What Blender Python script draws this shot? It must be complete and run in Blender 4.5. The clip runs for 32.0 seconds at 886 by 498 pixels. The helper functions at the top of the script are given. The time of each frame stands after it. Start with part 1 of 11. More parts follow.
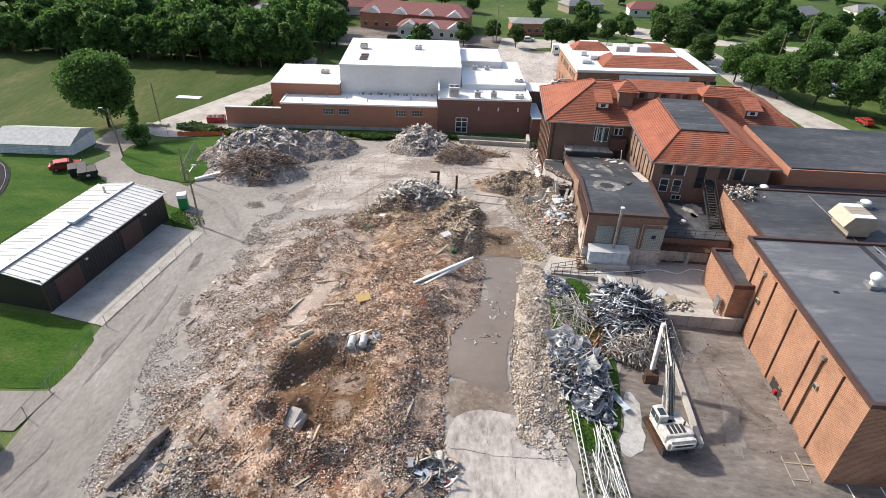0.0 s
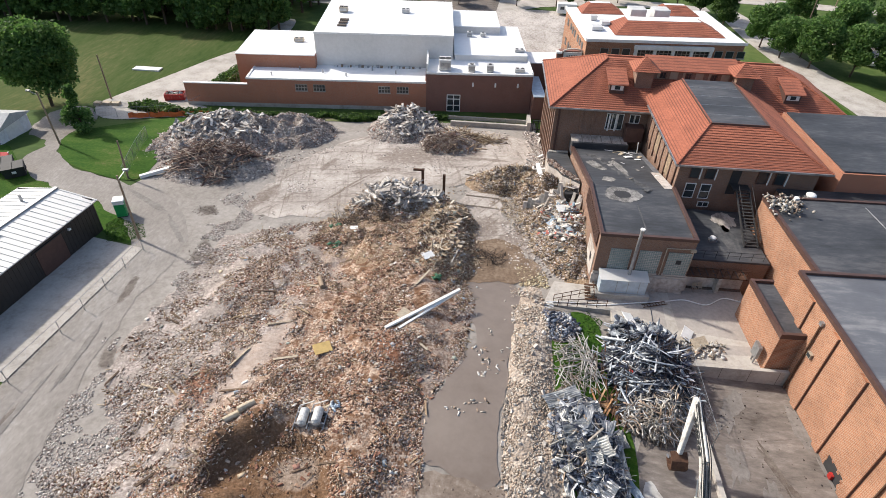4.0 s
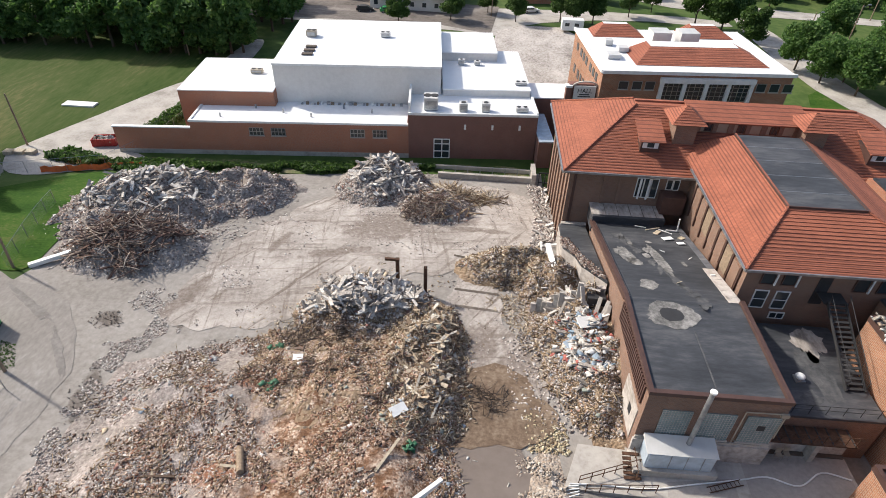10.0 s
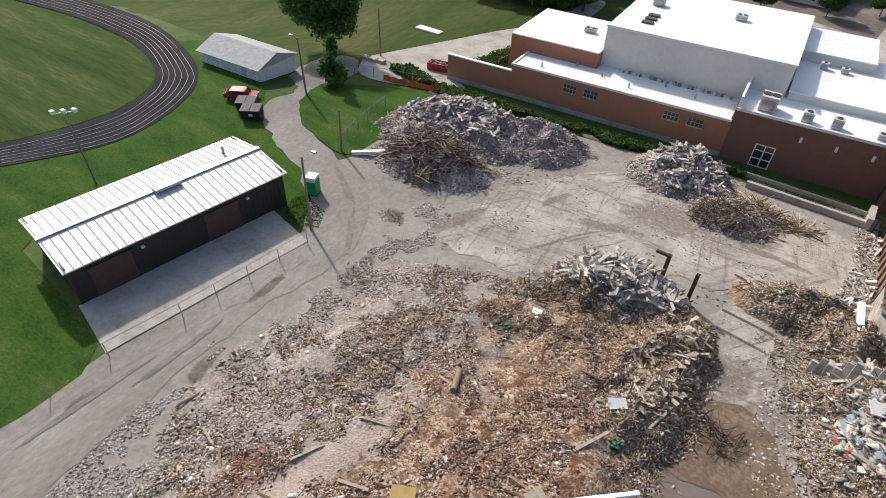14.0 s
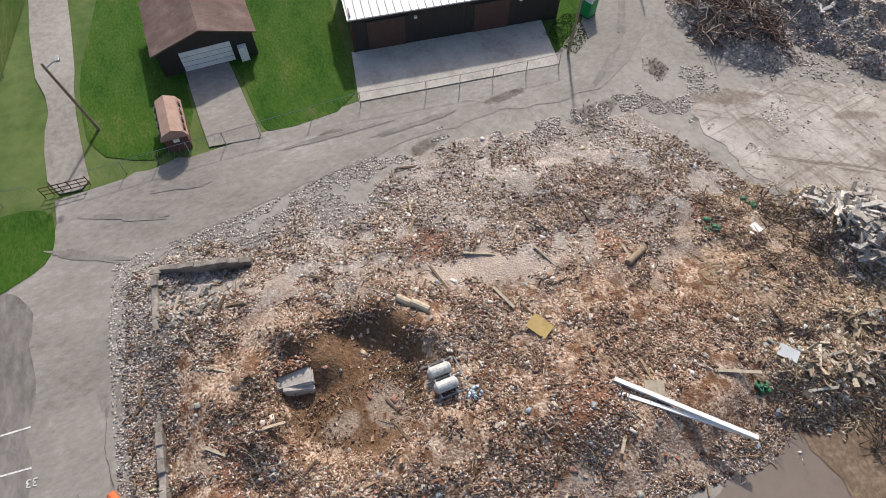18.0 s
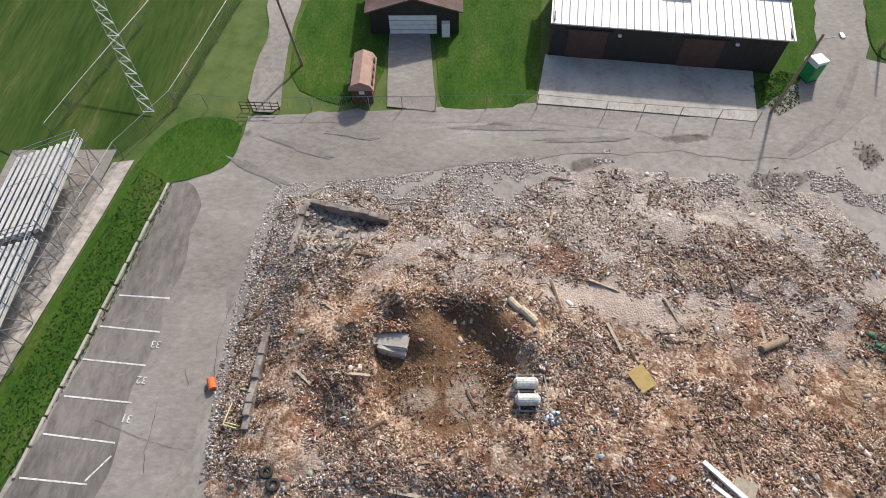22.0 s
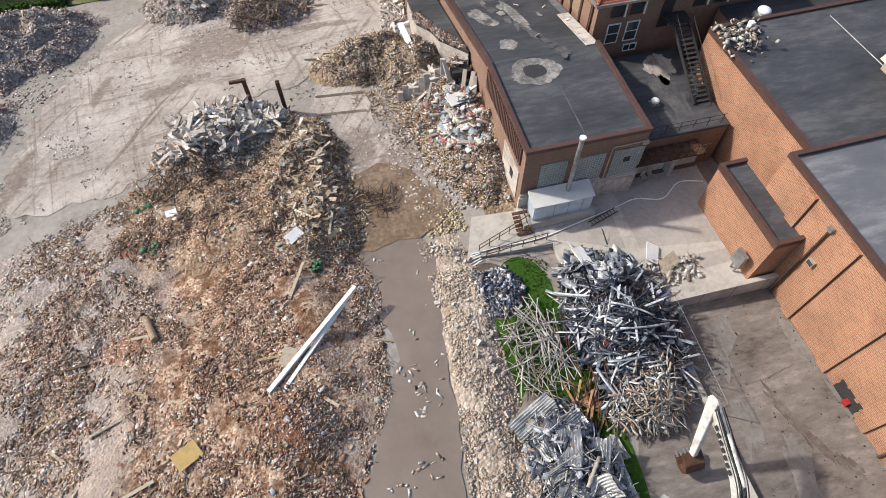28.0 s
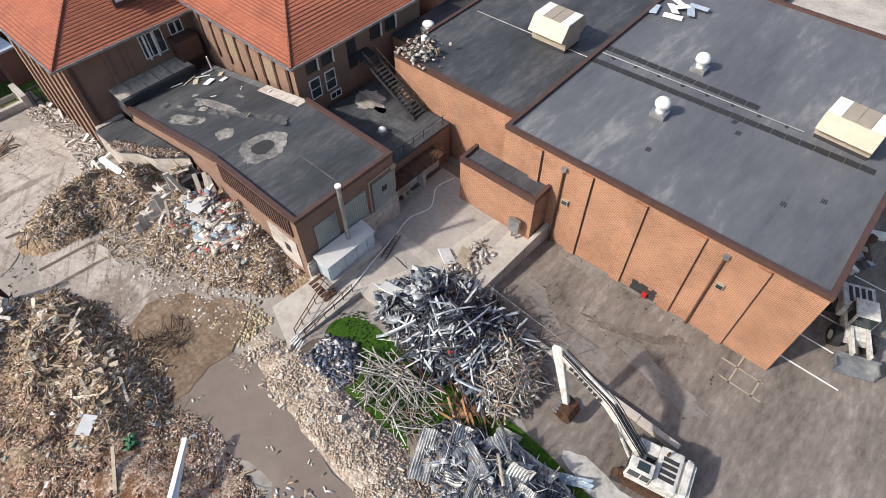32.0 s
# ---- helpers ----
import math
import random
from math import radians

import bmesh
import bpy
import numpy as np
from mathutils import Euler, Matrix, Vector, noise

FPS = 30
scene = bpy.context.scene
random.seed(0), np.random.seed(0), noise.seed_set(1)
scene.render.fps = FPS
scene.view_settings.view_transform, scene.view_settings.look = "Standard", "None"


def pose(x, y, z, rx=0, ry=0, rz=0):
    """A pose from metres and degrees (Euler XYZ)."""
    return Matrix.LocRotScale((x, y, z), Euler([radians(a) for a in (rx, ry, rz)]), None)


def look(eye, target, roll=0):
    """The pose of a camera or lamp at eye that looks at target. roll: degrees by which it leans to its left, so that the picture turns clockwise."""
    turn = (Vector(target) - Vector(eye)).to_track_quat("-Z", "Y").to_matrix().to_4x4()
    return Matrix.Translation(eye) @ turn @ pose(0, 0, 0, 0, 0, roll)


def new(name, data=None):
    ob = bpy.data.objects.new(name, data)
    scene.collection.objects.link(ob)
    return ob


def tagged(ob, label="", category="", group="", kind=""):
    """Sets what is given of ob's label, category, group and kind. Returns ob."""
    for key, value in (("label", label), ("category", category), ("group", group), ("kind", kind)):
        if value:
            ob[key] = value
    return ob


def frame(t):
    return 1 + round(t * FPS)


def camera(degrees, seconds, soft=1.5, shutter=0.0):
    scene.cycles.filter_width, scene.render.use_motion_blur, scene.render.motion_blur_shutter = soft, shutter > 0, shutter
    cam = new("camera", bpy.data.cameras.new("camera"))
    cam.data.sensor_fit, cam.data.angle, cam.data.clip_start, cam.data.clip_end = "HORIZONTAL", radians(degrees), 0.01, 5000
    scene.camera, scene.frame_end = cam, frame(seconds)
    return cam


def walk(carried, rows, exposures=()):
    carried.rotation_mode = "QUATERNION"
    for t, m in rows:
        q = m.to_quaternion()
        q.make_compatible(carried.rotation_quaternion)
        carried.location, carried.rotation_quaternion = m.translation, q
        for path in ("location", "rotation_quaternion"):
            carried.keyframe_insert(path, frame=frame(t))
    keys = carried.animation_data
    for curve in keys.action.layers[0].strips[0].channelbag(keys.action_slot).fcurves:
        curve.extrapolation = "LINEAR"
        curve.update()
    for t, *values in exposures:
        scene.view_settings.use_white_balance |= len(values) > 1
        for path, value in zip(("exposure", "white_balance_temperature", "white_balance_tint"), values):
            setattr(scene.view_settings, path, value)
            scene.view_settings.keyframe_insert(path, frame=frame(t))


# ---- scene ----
# seconds, place, degrees below the level, roll, heading to the left of +y
# ---- camera ----
cam = camera(75.09, 32.0, soft=0.5)
PATH = [
    (0, -0.00, 0.00, 40.82, 32.94, 1.99, 3.77),
    (0.5, 0.18, 1.57, 40.76, 32.95, 1.93, 3.87),
    (1, 0.31, 3.18, 40.69, 34.17, 1.96, 3.82),
    (1.5, 0.41, 4.88, 40.65, 37.25, 2.03, 3.65),
    (2, 0.49, 6.74, 40.64, 37.38, 2.03, 3.69),
    (2.5, 0.58, 8.63, 40.60, 37.41, 2.03, 3.70),
    (3, 0.63, 10.49, 40.52, 37.43, 2.02, 3.67),
    (3.5, 0.64, 12.35, 40.38, 37.41, 2.09, 3.62),
    (5.5, 1.69, 20.13, 39.77, 37.46, 1.74, 3.86),
    (6, 1.77, 22.12, 39.58, 37.40, 1.77, 3.79),
    (6.5, 1.79, 24.08, 39.45, 37.43, 1.77, 3.75),
    (7, 1.81, 25.98, 39.24, 37.41, 1.75, 3.76),
    (7.5, 1.74, 27.80, 38.99, 37.33, 1.75, 3.71),
    (8, 1.62, 29.52, 38.77, 37.28, 1.79, 3.61),
    (8.5, 1.49, 31.19, 38.53, 37.24, 1.86, 3.55),
    (9, 1.26, 32.76, 38.35, 37.25, 1.88, 3.48),
    (9.5, 0.99, 34.04, 38.24, 37.24, 1.82, 3.45),
    (10, 0.70, 35.02, 38.02, 37.18, 1.85, 3.40),
    (10.5, 0.52, 35.44, 37.77, 37.11, 1.80, 3.21),
    (11, 0.48, 35.48, 37.52, 37.09, 1.75, 2.90),
    (11.5, 0.45, 35.35, 37.27, 37.05, 1.76, 2.59),
    (12, 0.29, 35.28, 37.14, 37.26, 1.82, 6.40),
    (12.5, 0.01, 35.30, 37.06, 37.57, 1.93, 13.68),
    (13, -0.22, 35.27, 36.95, 38.20, 2.03, 20.60),
    (13.5, -0.37, 35.09, 36.76, 39.44, 2.09, 27.89),
    (14, -0.43, 34.91, 36.71, 40.63, 2.05, 35.00),
    (14.5, -0.16, 34.90, 36.84, 42.97, 1.84, 41.97),
    (15, 0.37, 35.19, 37.20, 49.93, 1.56, 48.67),
    (15.5, 0.62, 35.49, 37.55, 57.74, 1.07, 53.05),
    (17.5, 0.34, 35.33, 38.02, 58.67, 1.11, 62.46),
    (18, 0.36, 35.45, 38.01, 58.63, 0.58, 67.30),
    (18.5, 0.37, 35.48, 38.01, 58.70, 0.12, 72.88),
    (19, 0.42, 35.48, 37.98, 58.68, -0.21, 77.85),
    (19.5, 0.47, 35.48, 37.97, 58.63, -0.43, 81.81),
    (20, 0.48, 35.49, 38.00, 58.65, -0.66, 84.96),
    (20.5, 0.54, 35.48, 38.05, 58.59, -0.91, 87.69),
    (21, 0.58, 35.46, 38.04, 58.49, -1.17, 90.03),
    (21.5, 0.63, 35.47, 38.06, 58.39, -1.35, 91.45),
    (22, 0.63, 35.45, 38.08, 58.37, -1.39, 91.60),
    (22.5, 0.69, 35.43, 38.15, 58.35, -1.30, 88.06),
    (23, 0.73, 35.48, 38.11, 58.22, -1.22, 81.62),
    (23.5, 0.79, 35.57, 37.94, 57.97, -1.07, 73.45),
    (24, 0.85, 35.68, 37.77, 57.74, -1.06, 62.12),
    (24.5, 0.91, 35.78, 37.67, 57.61, -1.29, 50.62),
    (25, 0.94, 35.91, 37.72, 57.69, -1.49, 38.73),
    (25.5, 1.01, 36.09, 37.87, 57.96, -1.59, 27.19),
    (26, 1.15, 36.21, 38.02, 58.19, -1.67, 17.18),
    (26.5, 1.36, 36.28, 38.12, 58.24, -1.77, 10.13),
    (28.5, 1.30, 35.97, 37.49, 57.15, -0.45, -21.16),
    (29, 1.18, 35.92, 37.40, 56.91, -0.43, -28.25),
    (29.5, 1.13, 35.90, 37.43, 56.79, -0.52, -34.49),
    (30, 1.14, 35.90, 37.41, 56.68, -0.66, -39.65),
    (30.5, 1.15, 35.90, 37.36, 56.56, -0.71, -43.98),
    (31, 1.17, 35.90, 37.34, 56.50, -0.80, -45.78),
    (31.5, 1.23, 35.91, 37.28, 55.51, -0.87, -46.62),
    (32, 1.20, 35.90, 37.30, 51.79, -0.78, -47.20),
]
walk(cam, [(t, pose(x, y, z, 90 - dip, 0, turn) @ pose(0, 0, 0, 0, 0, roll)) for t, x, y, z, dip, roll, turn in PATH],
     [(0, 0.5), (3, 0.47), (6, 0.43), (10, 0.38), (12, 0.33), (13, 0.24), (14, 0.1), (15, 0.03), (15.5, 0.04), (17.5, 0.16), (19, 0.2), (23, 0.22), (26, 0.28), (28.5, 0.34), (32, 0.36)])

# ---- light ----
SUN_ELEV, SUN_AZ = 38.0, 296.0  # degrees; the compass bearing from which the sun shines, +y being north
world = bpy.data.worlds.new("sky")
scene.world = world
world.use_nodes = True
_sky = world.node_tree.nodes.new("ShaderNodeTexSky")
_sky.sky_type, _sky.sun_disc = "NISHITA", False
_sky.sun_elevation, _sky.sun_rotation = radians(SUN_ELEV), radians(SUN_AZ)
_sky.air_density, _sky.dust_density = 1.0, 3.0
_bg = world.node_tree.nodes["Background"]
_bg.inputs["Strength"].default_value = 0.145
world.node_tree.links.new(_sky.outputs[0], _bg.inputs["Color"])
_sun = bpy.data.lights.new("sun", "SUN")
_sun.energy, _sun.angle, _sun.color = 3.8, radians(2.0), (1.0, 0.94, 0.85)
_a, _e = radians(SUN_AZ), radians(SUN_ELEV)
_from = Vector((math.sin(_a) * math.cos(_e), math.cos(_a) * math.cos(_e), math.sin(_e))) * 300
new("sun", _sun).matrix_world = look(_from, (0, 0, 0))


# ---- materials ----
def nodes_of(name):
    m = bpy.data.materials.new(name)
    m.use_nodes = True
    return m, m.node_tree, m.node_tree.nodes["Principled BSDF"]


def ramp_of(nt, fac, stops):
    r = nt.nodes.new("ShaderNodeValToRGB")
    while len(r.color_ramp.elements) < len(stops):
        r.color_ramp.elements.new(0.5)
    for el, (p, c) in zip(r.color_ramp.elements, stops):
        el.position, el.color = p, (*c, 1)
    nt.links.new(fac, r.inputs[0])
    return r.outputs[0]


def noise_of(nt, scale, detail=4, rough=0.6, vec=None, distort=0.0):
    n = nt.nodes.new("ShaderNodeTexNoise")
    n.inputs["Scale"].default_value, n.inputs["Detail"].default_value = scale, detail
    n.inputs["Roughness"].default_value, n.inputs["Distortion"].default_value = rough, distort
    if vec is None:
        vec = coord_of(nt)
    nt.links.new(vec, n.inputs["Vector"])
    return n.outputs["Fac"]


def coord_of(nt):
    c = nt.nodes.new("ShaderNodeNewGeometry")
    return c.outputs["Position"]


def mix_of(nt, fac, a, b, mode="MIX"):
    m = nt.nodes.new("ShaderNodeMix")
    m.data_type, m.blend_type = "RGBA", mode
    for sock, v in ((m.inputs[0], fac), (m.inputs[6], a), (m.inputs[7], b)):
        if isinstance(v, (int, float)):
            sock.default_value = v
        elif isinstance(v, tuple):
            sock.default_value = (*v, 1)
        else:
            nt.links.new(v, sock)
    return m.outputs[2]


def bump_of(nt, bsdf, height, strength=0.3, dist=0.05):
    b = nt.nodes.new("ShaderNodeBump")
    b.inputs["Strength"].default_value, b.inputs["Distance"].default_value = strength, dist
    nt.links.new(height, b.inputs["Height"])
    nt.links.new(b.outputs[0], bsdf.inputs["Normal"])


def math_of(nt, op, a, b=0.0):
    m = nt.nodes.new("ShaderNodeMath")
    m.operation = op
    for sock, v in zip(m.inputs, (a, b)):
        if isinstance(v, (int, float)):
            sock.default_value = v
        else:
            nt.links.new(v, sock)
    return m.outputs[0]


def spotted(nt, pos, sep, col, spots, dirt, grain_fac, wild=1.8, most=0.85):
    """Soft-edged patches of dirt: each one an uneven oval on the ground."""
    rag = noise_of(nt, 0.7, 6, 0.7, pos, 0.5)
    total = None
    for x, y, rx, ry, rot in spots:
        c, s_ = math.cos(radians(rot)), math.sin(radians(rot))
        dx, dy = math_of(nt, "SUBTRACT", sep.outputs[0], x), math_of(nt, "SUBTRACT", sep.outputs[1], y)
        u = math_of(nt, "ADD", math_of(nt, "MULTIPLY", dx, c / rx), math_of(nt, "MULTIPLY", dy, s_ / rx))
        v = math_of(nt, "ADD", math_of(nt, "MULTIPLY", dx, -s_ / ry), math_of(nt, "MULTIPLY", dy, c / ry))
        d = math_of(nt, "ADD", math_of(nt, "MULTIPLY", u, u), math_of(nt, "MULTIPLY", v, v))
        total = d if total is None else math_of(nt, "MINIMUM", total, d)
    away = math_of(nt, "ADD", total, math_of(nt, "MULTIPLY", math_of(nt, "SUBTRACT", rag, 0.5), 2 * wild))
    soil = ramp_of(nt, grain_fac, [(0.3 + 0.2 * i, c) for i, c in enumerate(dirt)])
    return mix_of(nt, ramp_of(nt, away, [(0.4, (most, most, most)), (1.5, (0, 0, 0))]), col, soil)


def mottled(name, stops, scale=0.15, fine=2.5, rough=0.9, metal=0.0, bump=0.3, dist=0.05, fine_mix=0.35, stretch=None, spots=()):
    """A surface whose colour wanders between stops at a broad scale, with a fine grain over it."""
    m, nt, b = nodes_of(name)
    vec = coord_of(nt)
    if stretch:
        mp = nt.nodes.new("ShaderNodeMapping")
        mp.inputs["Scale"].default_value = stretch
        nt.links.new(vec, mp.inputs["Vector"])
        vec = mp.outputs[0]
    broad = noise_of(nt, scale, 6, 0.62, vec)
    grain = noise_of(nt, fine, 5, 0.7, vec)
    mixf = math_of(nt, "ADD", math_of(nt, "MULTIPLY", broad, 1 - fine_mix), math_of(nt, "MULTIPLY", grain, fine_mix))
    n = len(stops)
    col = ramp_of(nt, mixf, [(0.36 + 0.28 * i / max(1, n - 1), c) for i, c in enumerate(stops)])
    if spots:
        pos = coord_of(nt)
        sep = nt.nodes.new("ShaderNodeSeparateXYZ")
        nt.links.new(pos, sep.inputs[0])
        col = spotted(nt, pos, sep, col, spots, [(0.07, 0.056, 0.047), (0.12, 0.1, 0.086), (0.19, 0.165, 0.145)], grain)
    nt.links.new(col, b.inputs["Base Color"])
    b.inputs["Roughness"].default_value, b.inputs["Metallic"].default_value = rough, metal
    b.inputs["Specular IOR Level"].default_value = 0.15 if rough > 0.8 else 0.4
    if bump:
        bump_of(nt, b, grain, bump, dist)
    return m


def pieces_mat(name, stops, rough=0.85, metal=0.0, by_island=True):
    """For many small pieces: each takes a colour of its own."""
    m, nt, b = nodes_of(name)
    if by_island:
        src = nt.nodes.new("ShaderNodeNewGeometry").outputs["Random Per Island"]
    else:
        src = nt.nodes.new("ShaderNodeObjectInfo").outputs["Random"]
    r = nt.nodes.new("ShaderNodeValToRGB")
    r.color_ramp.interpolation = "CONSTANT"
    while len(r.color_ramp.elements) < len(stops):
        r.color_ramp.elements.new(0.5)
    for i, (el, c) in enumerate(zip(r.color_ramp.elements, stops)):
        el.position, el.color = i / len(stops), (*c, 1)
    nt.links.new(src, r.inputs[0])
    grain = noise_of(nt, 6.0, 4, 0.7)
    col = mix_of(nt, 0.55, r.outputs[0], ramp_of(nt, grain, [(0.35, (0.22, 0.2, 0.18)), (0.6, (1.0, 1.0, 1.0))]), "MULTIPLY")
    nt.links.new(col, b.inputs["Base Color"])
    b.inputs["Roughness"].default_value, b.inputs["Metallic"].default_value = rough, metal
    b.inputs["Specular IOR Level"].default_value = 0.2 if rough > 0.7 else 0.5
    bump_of(nt, b, grain, 0.3, 0.02)
    return m


def leaf_mat(name, stops):
    """Foliage: each clump has its own green, and light shines partly through it."""
    m = pieces_mat(name, stops, 0.7)
    nt = m.node_tree
    b = nt.nodes["Principled BSDF"]
    out = nt.nodes["Material Output"]
    tr, mx = nt.nodes.new("ShaderNodeBsdfTranslucent"), nt.nodes.new("ShaderNodeMixShader")
    nt.links.new(b.inputs["Base Color"].links[0].from_socket, tr.inputs["Color"])
    mx.inputs[0].default_value = 0.5
    nt.links.new(b.outputs[0], mx.inputs[1])
    nt.links.new(tr.outputs[0], mx.inputs[2])
    nt.links.new(mx.outputs[0], out.inputs["Surface"])
    return m


def chips_of(nt, pos, scale, stops):
    """Small broken bits lying close together, each with a colour of its own, and their relief."""
    v = nt.nodes.new("ShaderNodeTexVoronoi")
    v.inputs["Scale"].default_value = scale
    nt.links.new(pos, v.inputs["Vector"])
    sep = nt.nodes.new("ShaderNodeSeparateColor")
    nt.links.new(v.outputs["Color"], sep.inputs[0])
    n = len(stops)
    return ramp_of(nt, sep.outputs[0], [(i / (n - 1), c) for i, c in enumerate(stops)]), v.outputs["Distance"]


RED_SPOTS = ((-15.2, 55.4, 2.6, 1.5), (-20.6, 42.8, 1.6, 2.6), (-14.9, 64.0, 2.8, 1.2), (-5.5, 47.5, 1.6, 2.2), (-10.2, 26.8, 3.0, 1.3))


def site_dust():
    """Ground brick along the middle of the wreck, grey concrete dust towards the road, darker brown soil in the hollow.
    """
    m, nt, b = nodes_of("rubble_dirt")
    pos = coord_of(nt)
    sep = nt.nodes.new("ShaderNodeSeparateXYZ")
    nt.links.new(pos, sep.inputs[0])
    u = math_of(nt, "MULTIPLY", math_of(nt, "ADD", math_of(nt, "ADD", sep.outputs[0], 15.0), math_of(nt, "MULTIPLY", sep.outputs[1], -0.15)), 0.085)
    wander = noise_of(nt, 0.16, 5, 0.65, pos)
    k = math_of(nt, "SUBTRACT", math_of(nt, "ADD", 1.0, math_of(nt, "MULTIPLY", math_of(nt, "SUBTRACT", wander, 0.5), 2.6)), math_of(nt, "MULTIPLY", u, u))
    grain = noise_of(nt, 3.0, 6, 0.75, pos)
    patch = noise_of(nt, 0.45, 6, 0.7, pos, 0.6)
    # soil tones also darkened, so shade in the gaps between pieces is in the colour
    soil = ramp_of(nt, grain, [(0.3, (0.055, 0.03, 0.018)), (0.5, (0.135, 0.072, 0.042)), (0.7, (0.25, 0.145, 0.088))])
    pale = ramp_of(nt, grain, [(0.3, (0.26, 0.18, 0.13)), (0.5, (0.36, 0.27, 0.205)), (0.7, (0.45, 0.35, 0.28))])
    warm_soil = mix_of(nt, ramp_of(nt, patch, [(0.5, (0, 0, 0)), (0.62, (1, 1, 1))]), soil, pale)
    bits, near = chips_of(nt, pos, 7.5, [(0.07, 0.04, 0.028), (0.34, 0.2, 0.135), (0.54, 0.42, 0.32), (0.14, 0.075, 0.05), (0.62, 0.52, 0.42), (0.3, 0.19, 0.13)])
    warm_c = mix_of(nt, ramp_of(nt, noise_of(nt, 0.9, 5, 0.7, pos), [(0.42, (0, 0, 0)), (0.55, (0.9, 0.9, 0.9))]), warm_soil, bits)
    dust = ramp_of(nt, grain, [(0.3, (0.13, 0.11, 0.097)), (0.5, (0.26, 0.225, 0.2)), (0.7, (0.42, 0.38, 0.345))])
    gbits, gnear = chips_of(nt, pos, 6.5, [(0.08, 0.065, 0.058), (0.44, 0.38, 0.34), (0.2, 0.155, 0.14), (0.56, 0.5, 0.46), (0.32, 0.26, 0.23)])
    grey_c = mix_of(nt, ramp_of(nt, patch, [(0.4, (0.85, 0.85, 0.85)), (0.56, (0, 0, 0))]), dust, gbits)
    col = mix_of(nt, ramp_of(nt, k, [(0.2, (0, 0, 0)), (0.75, (1, 1, 1))]), grey_c, warm_c)
    lane_u = math_of(nt, "MULTIPLY", math_of(nt, "ADD", math_of(nt, "ADD", sep.outputs[0], 30.58), math_of(nt, "MULTIPLY", sep.outputs[1], -0.3)), 0.55)
    lane_v = math_of(nt, "MULTIPLY", math_of(nt, "ADD", sep.outputs[1], -47.0), 0.14)
    lane = math_of(nt, "SUBTRACT", math_of(nt, "ADD", 1.0, math_of(nt, "MULTIPLY", math_of(nt, "SUBTRACT", patch, 0.5), 3.0)), math_of(nt, "ADD", math_of(nt, "MULTIPLY", lane_u, lane_u), math_of(nt, "MULTIPLY", lane_v, lane_v)))
    dusty = ramp_of(nt, grain, [(0.3, (0.33, 0.26, 0.21)), (0.5, (0.42, 0.34, 0.285)), (0.7, (0.5, 0.42, 0.36))])
    col = mix_of(nt, ramp_of(nt, lane, [(0.2, (0, 0, 0)), (0.7, (0.9, 0.9, 0.9))]), col, dusty)
    red = ramp_of(nt, grain, [(0.3, (0.13, 0.055, 0.03)), (0.5, (0.23, 0.105, 0.062)), (0.7, (0.34, 0.19, 0.125))])
    for sx, sy, rx, ry in RED_SPOTS:
        sx_, sy_ = (math_of(nt, "MULTIPLY", math_of(nt, "SUBTRACT", sep.outputs[i], c), 1 / r) for i, c, r in ((0, sx, rx), (1, sy, ry)))
        away = math_of(nt, "ADD", math_of(nt, "ADD", math_of(nt, "MULTIPLY", sx_, sx_), math_of(nt, "MULTIPLY", sy_, sy_)), math_of(nt, "MULTIPLY", math_of(nt, "SUBTRACT", patch, 0.5), 2.4))
        col = mix_of(nt, ramp_of(nt, away, [(0.35, (0.85, 0.85, 0.85)), (1.1, (0, 0, 0))]), col, red)
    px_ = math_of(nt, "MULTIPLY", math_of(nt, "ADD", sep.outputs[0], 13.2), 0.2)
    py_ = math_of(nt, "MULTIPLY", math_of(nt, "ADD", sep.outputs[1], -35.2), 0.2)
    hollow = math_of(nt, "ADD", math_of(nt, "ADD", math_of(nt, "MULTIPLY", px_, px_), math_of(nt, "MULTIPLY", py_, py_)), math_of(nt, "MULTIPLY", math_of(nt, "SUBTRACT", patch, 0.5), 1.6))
    # the hollow takes a darker brown than the soil round it
    darker = ramp_of(nt, grain, [(0.3, (0.07, 0.04, 0.023)), (0.5, (0.13, 0.076, 0.043)), (0.7, (0.22, 0.135, 0.085))])
    col = mix_of(nt, ramp_of(nt, hollow, [(0.95, (0.9, 0.9, 0.9)), (1.45, (0, 0, 0))]), col, darker)
    floor = [(0.14, 0.1, 0.072), (0.27, 0.21, 0.165), (0.38, 0.31, 0.255)]
    nt.links.new(spotted(nt, pos, sep, col, ((-10.6, 36.4, 1.9, 1.5, 8), (-10.5, 33.4, 0.9, 1.5, 15)), floor, grain, 0.8, 0.9), b.inputs["Base Color"])
    b.inputs["Roughness"].default_value, b.inputs["Specular IOR Level"].default_value = 1.0, 0.1
    bump_of(nt, b, math_of(nt, "SUBTRACT", grain, math_of(nt, "MULTIPLY", math_of(nt, "ADD", near, gnear), 0.8)), 0.45, 0.1)
    return m


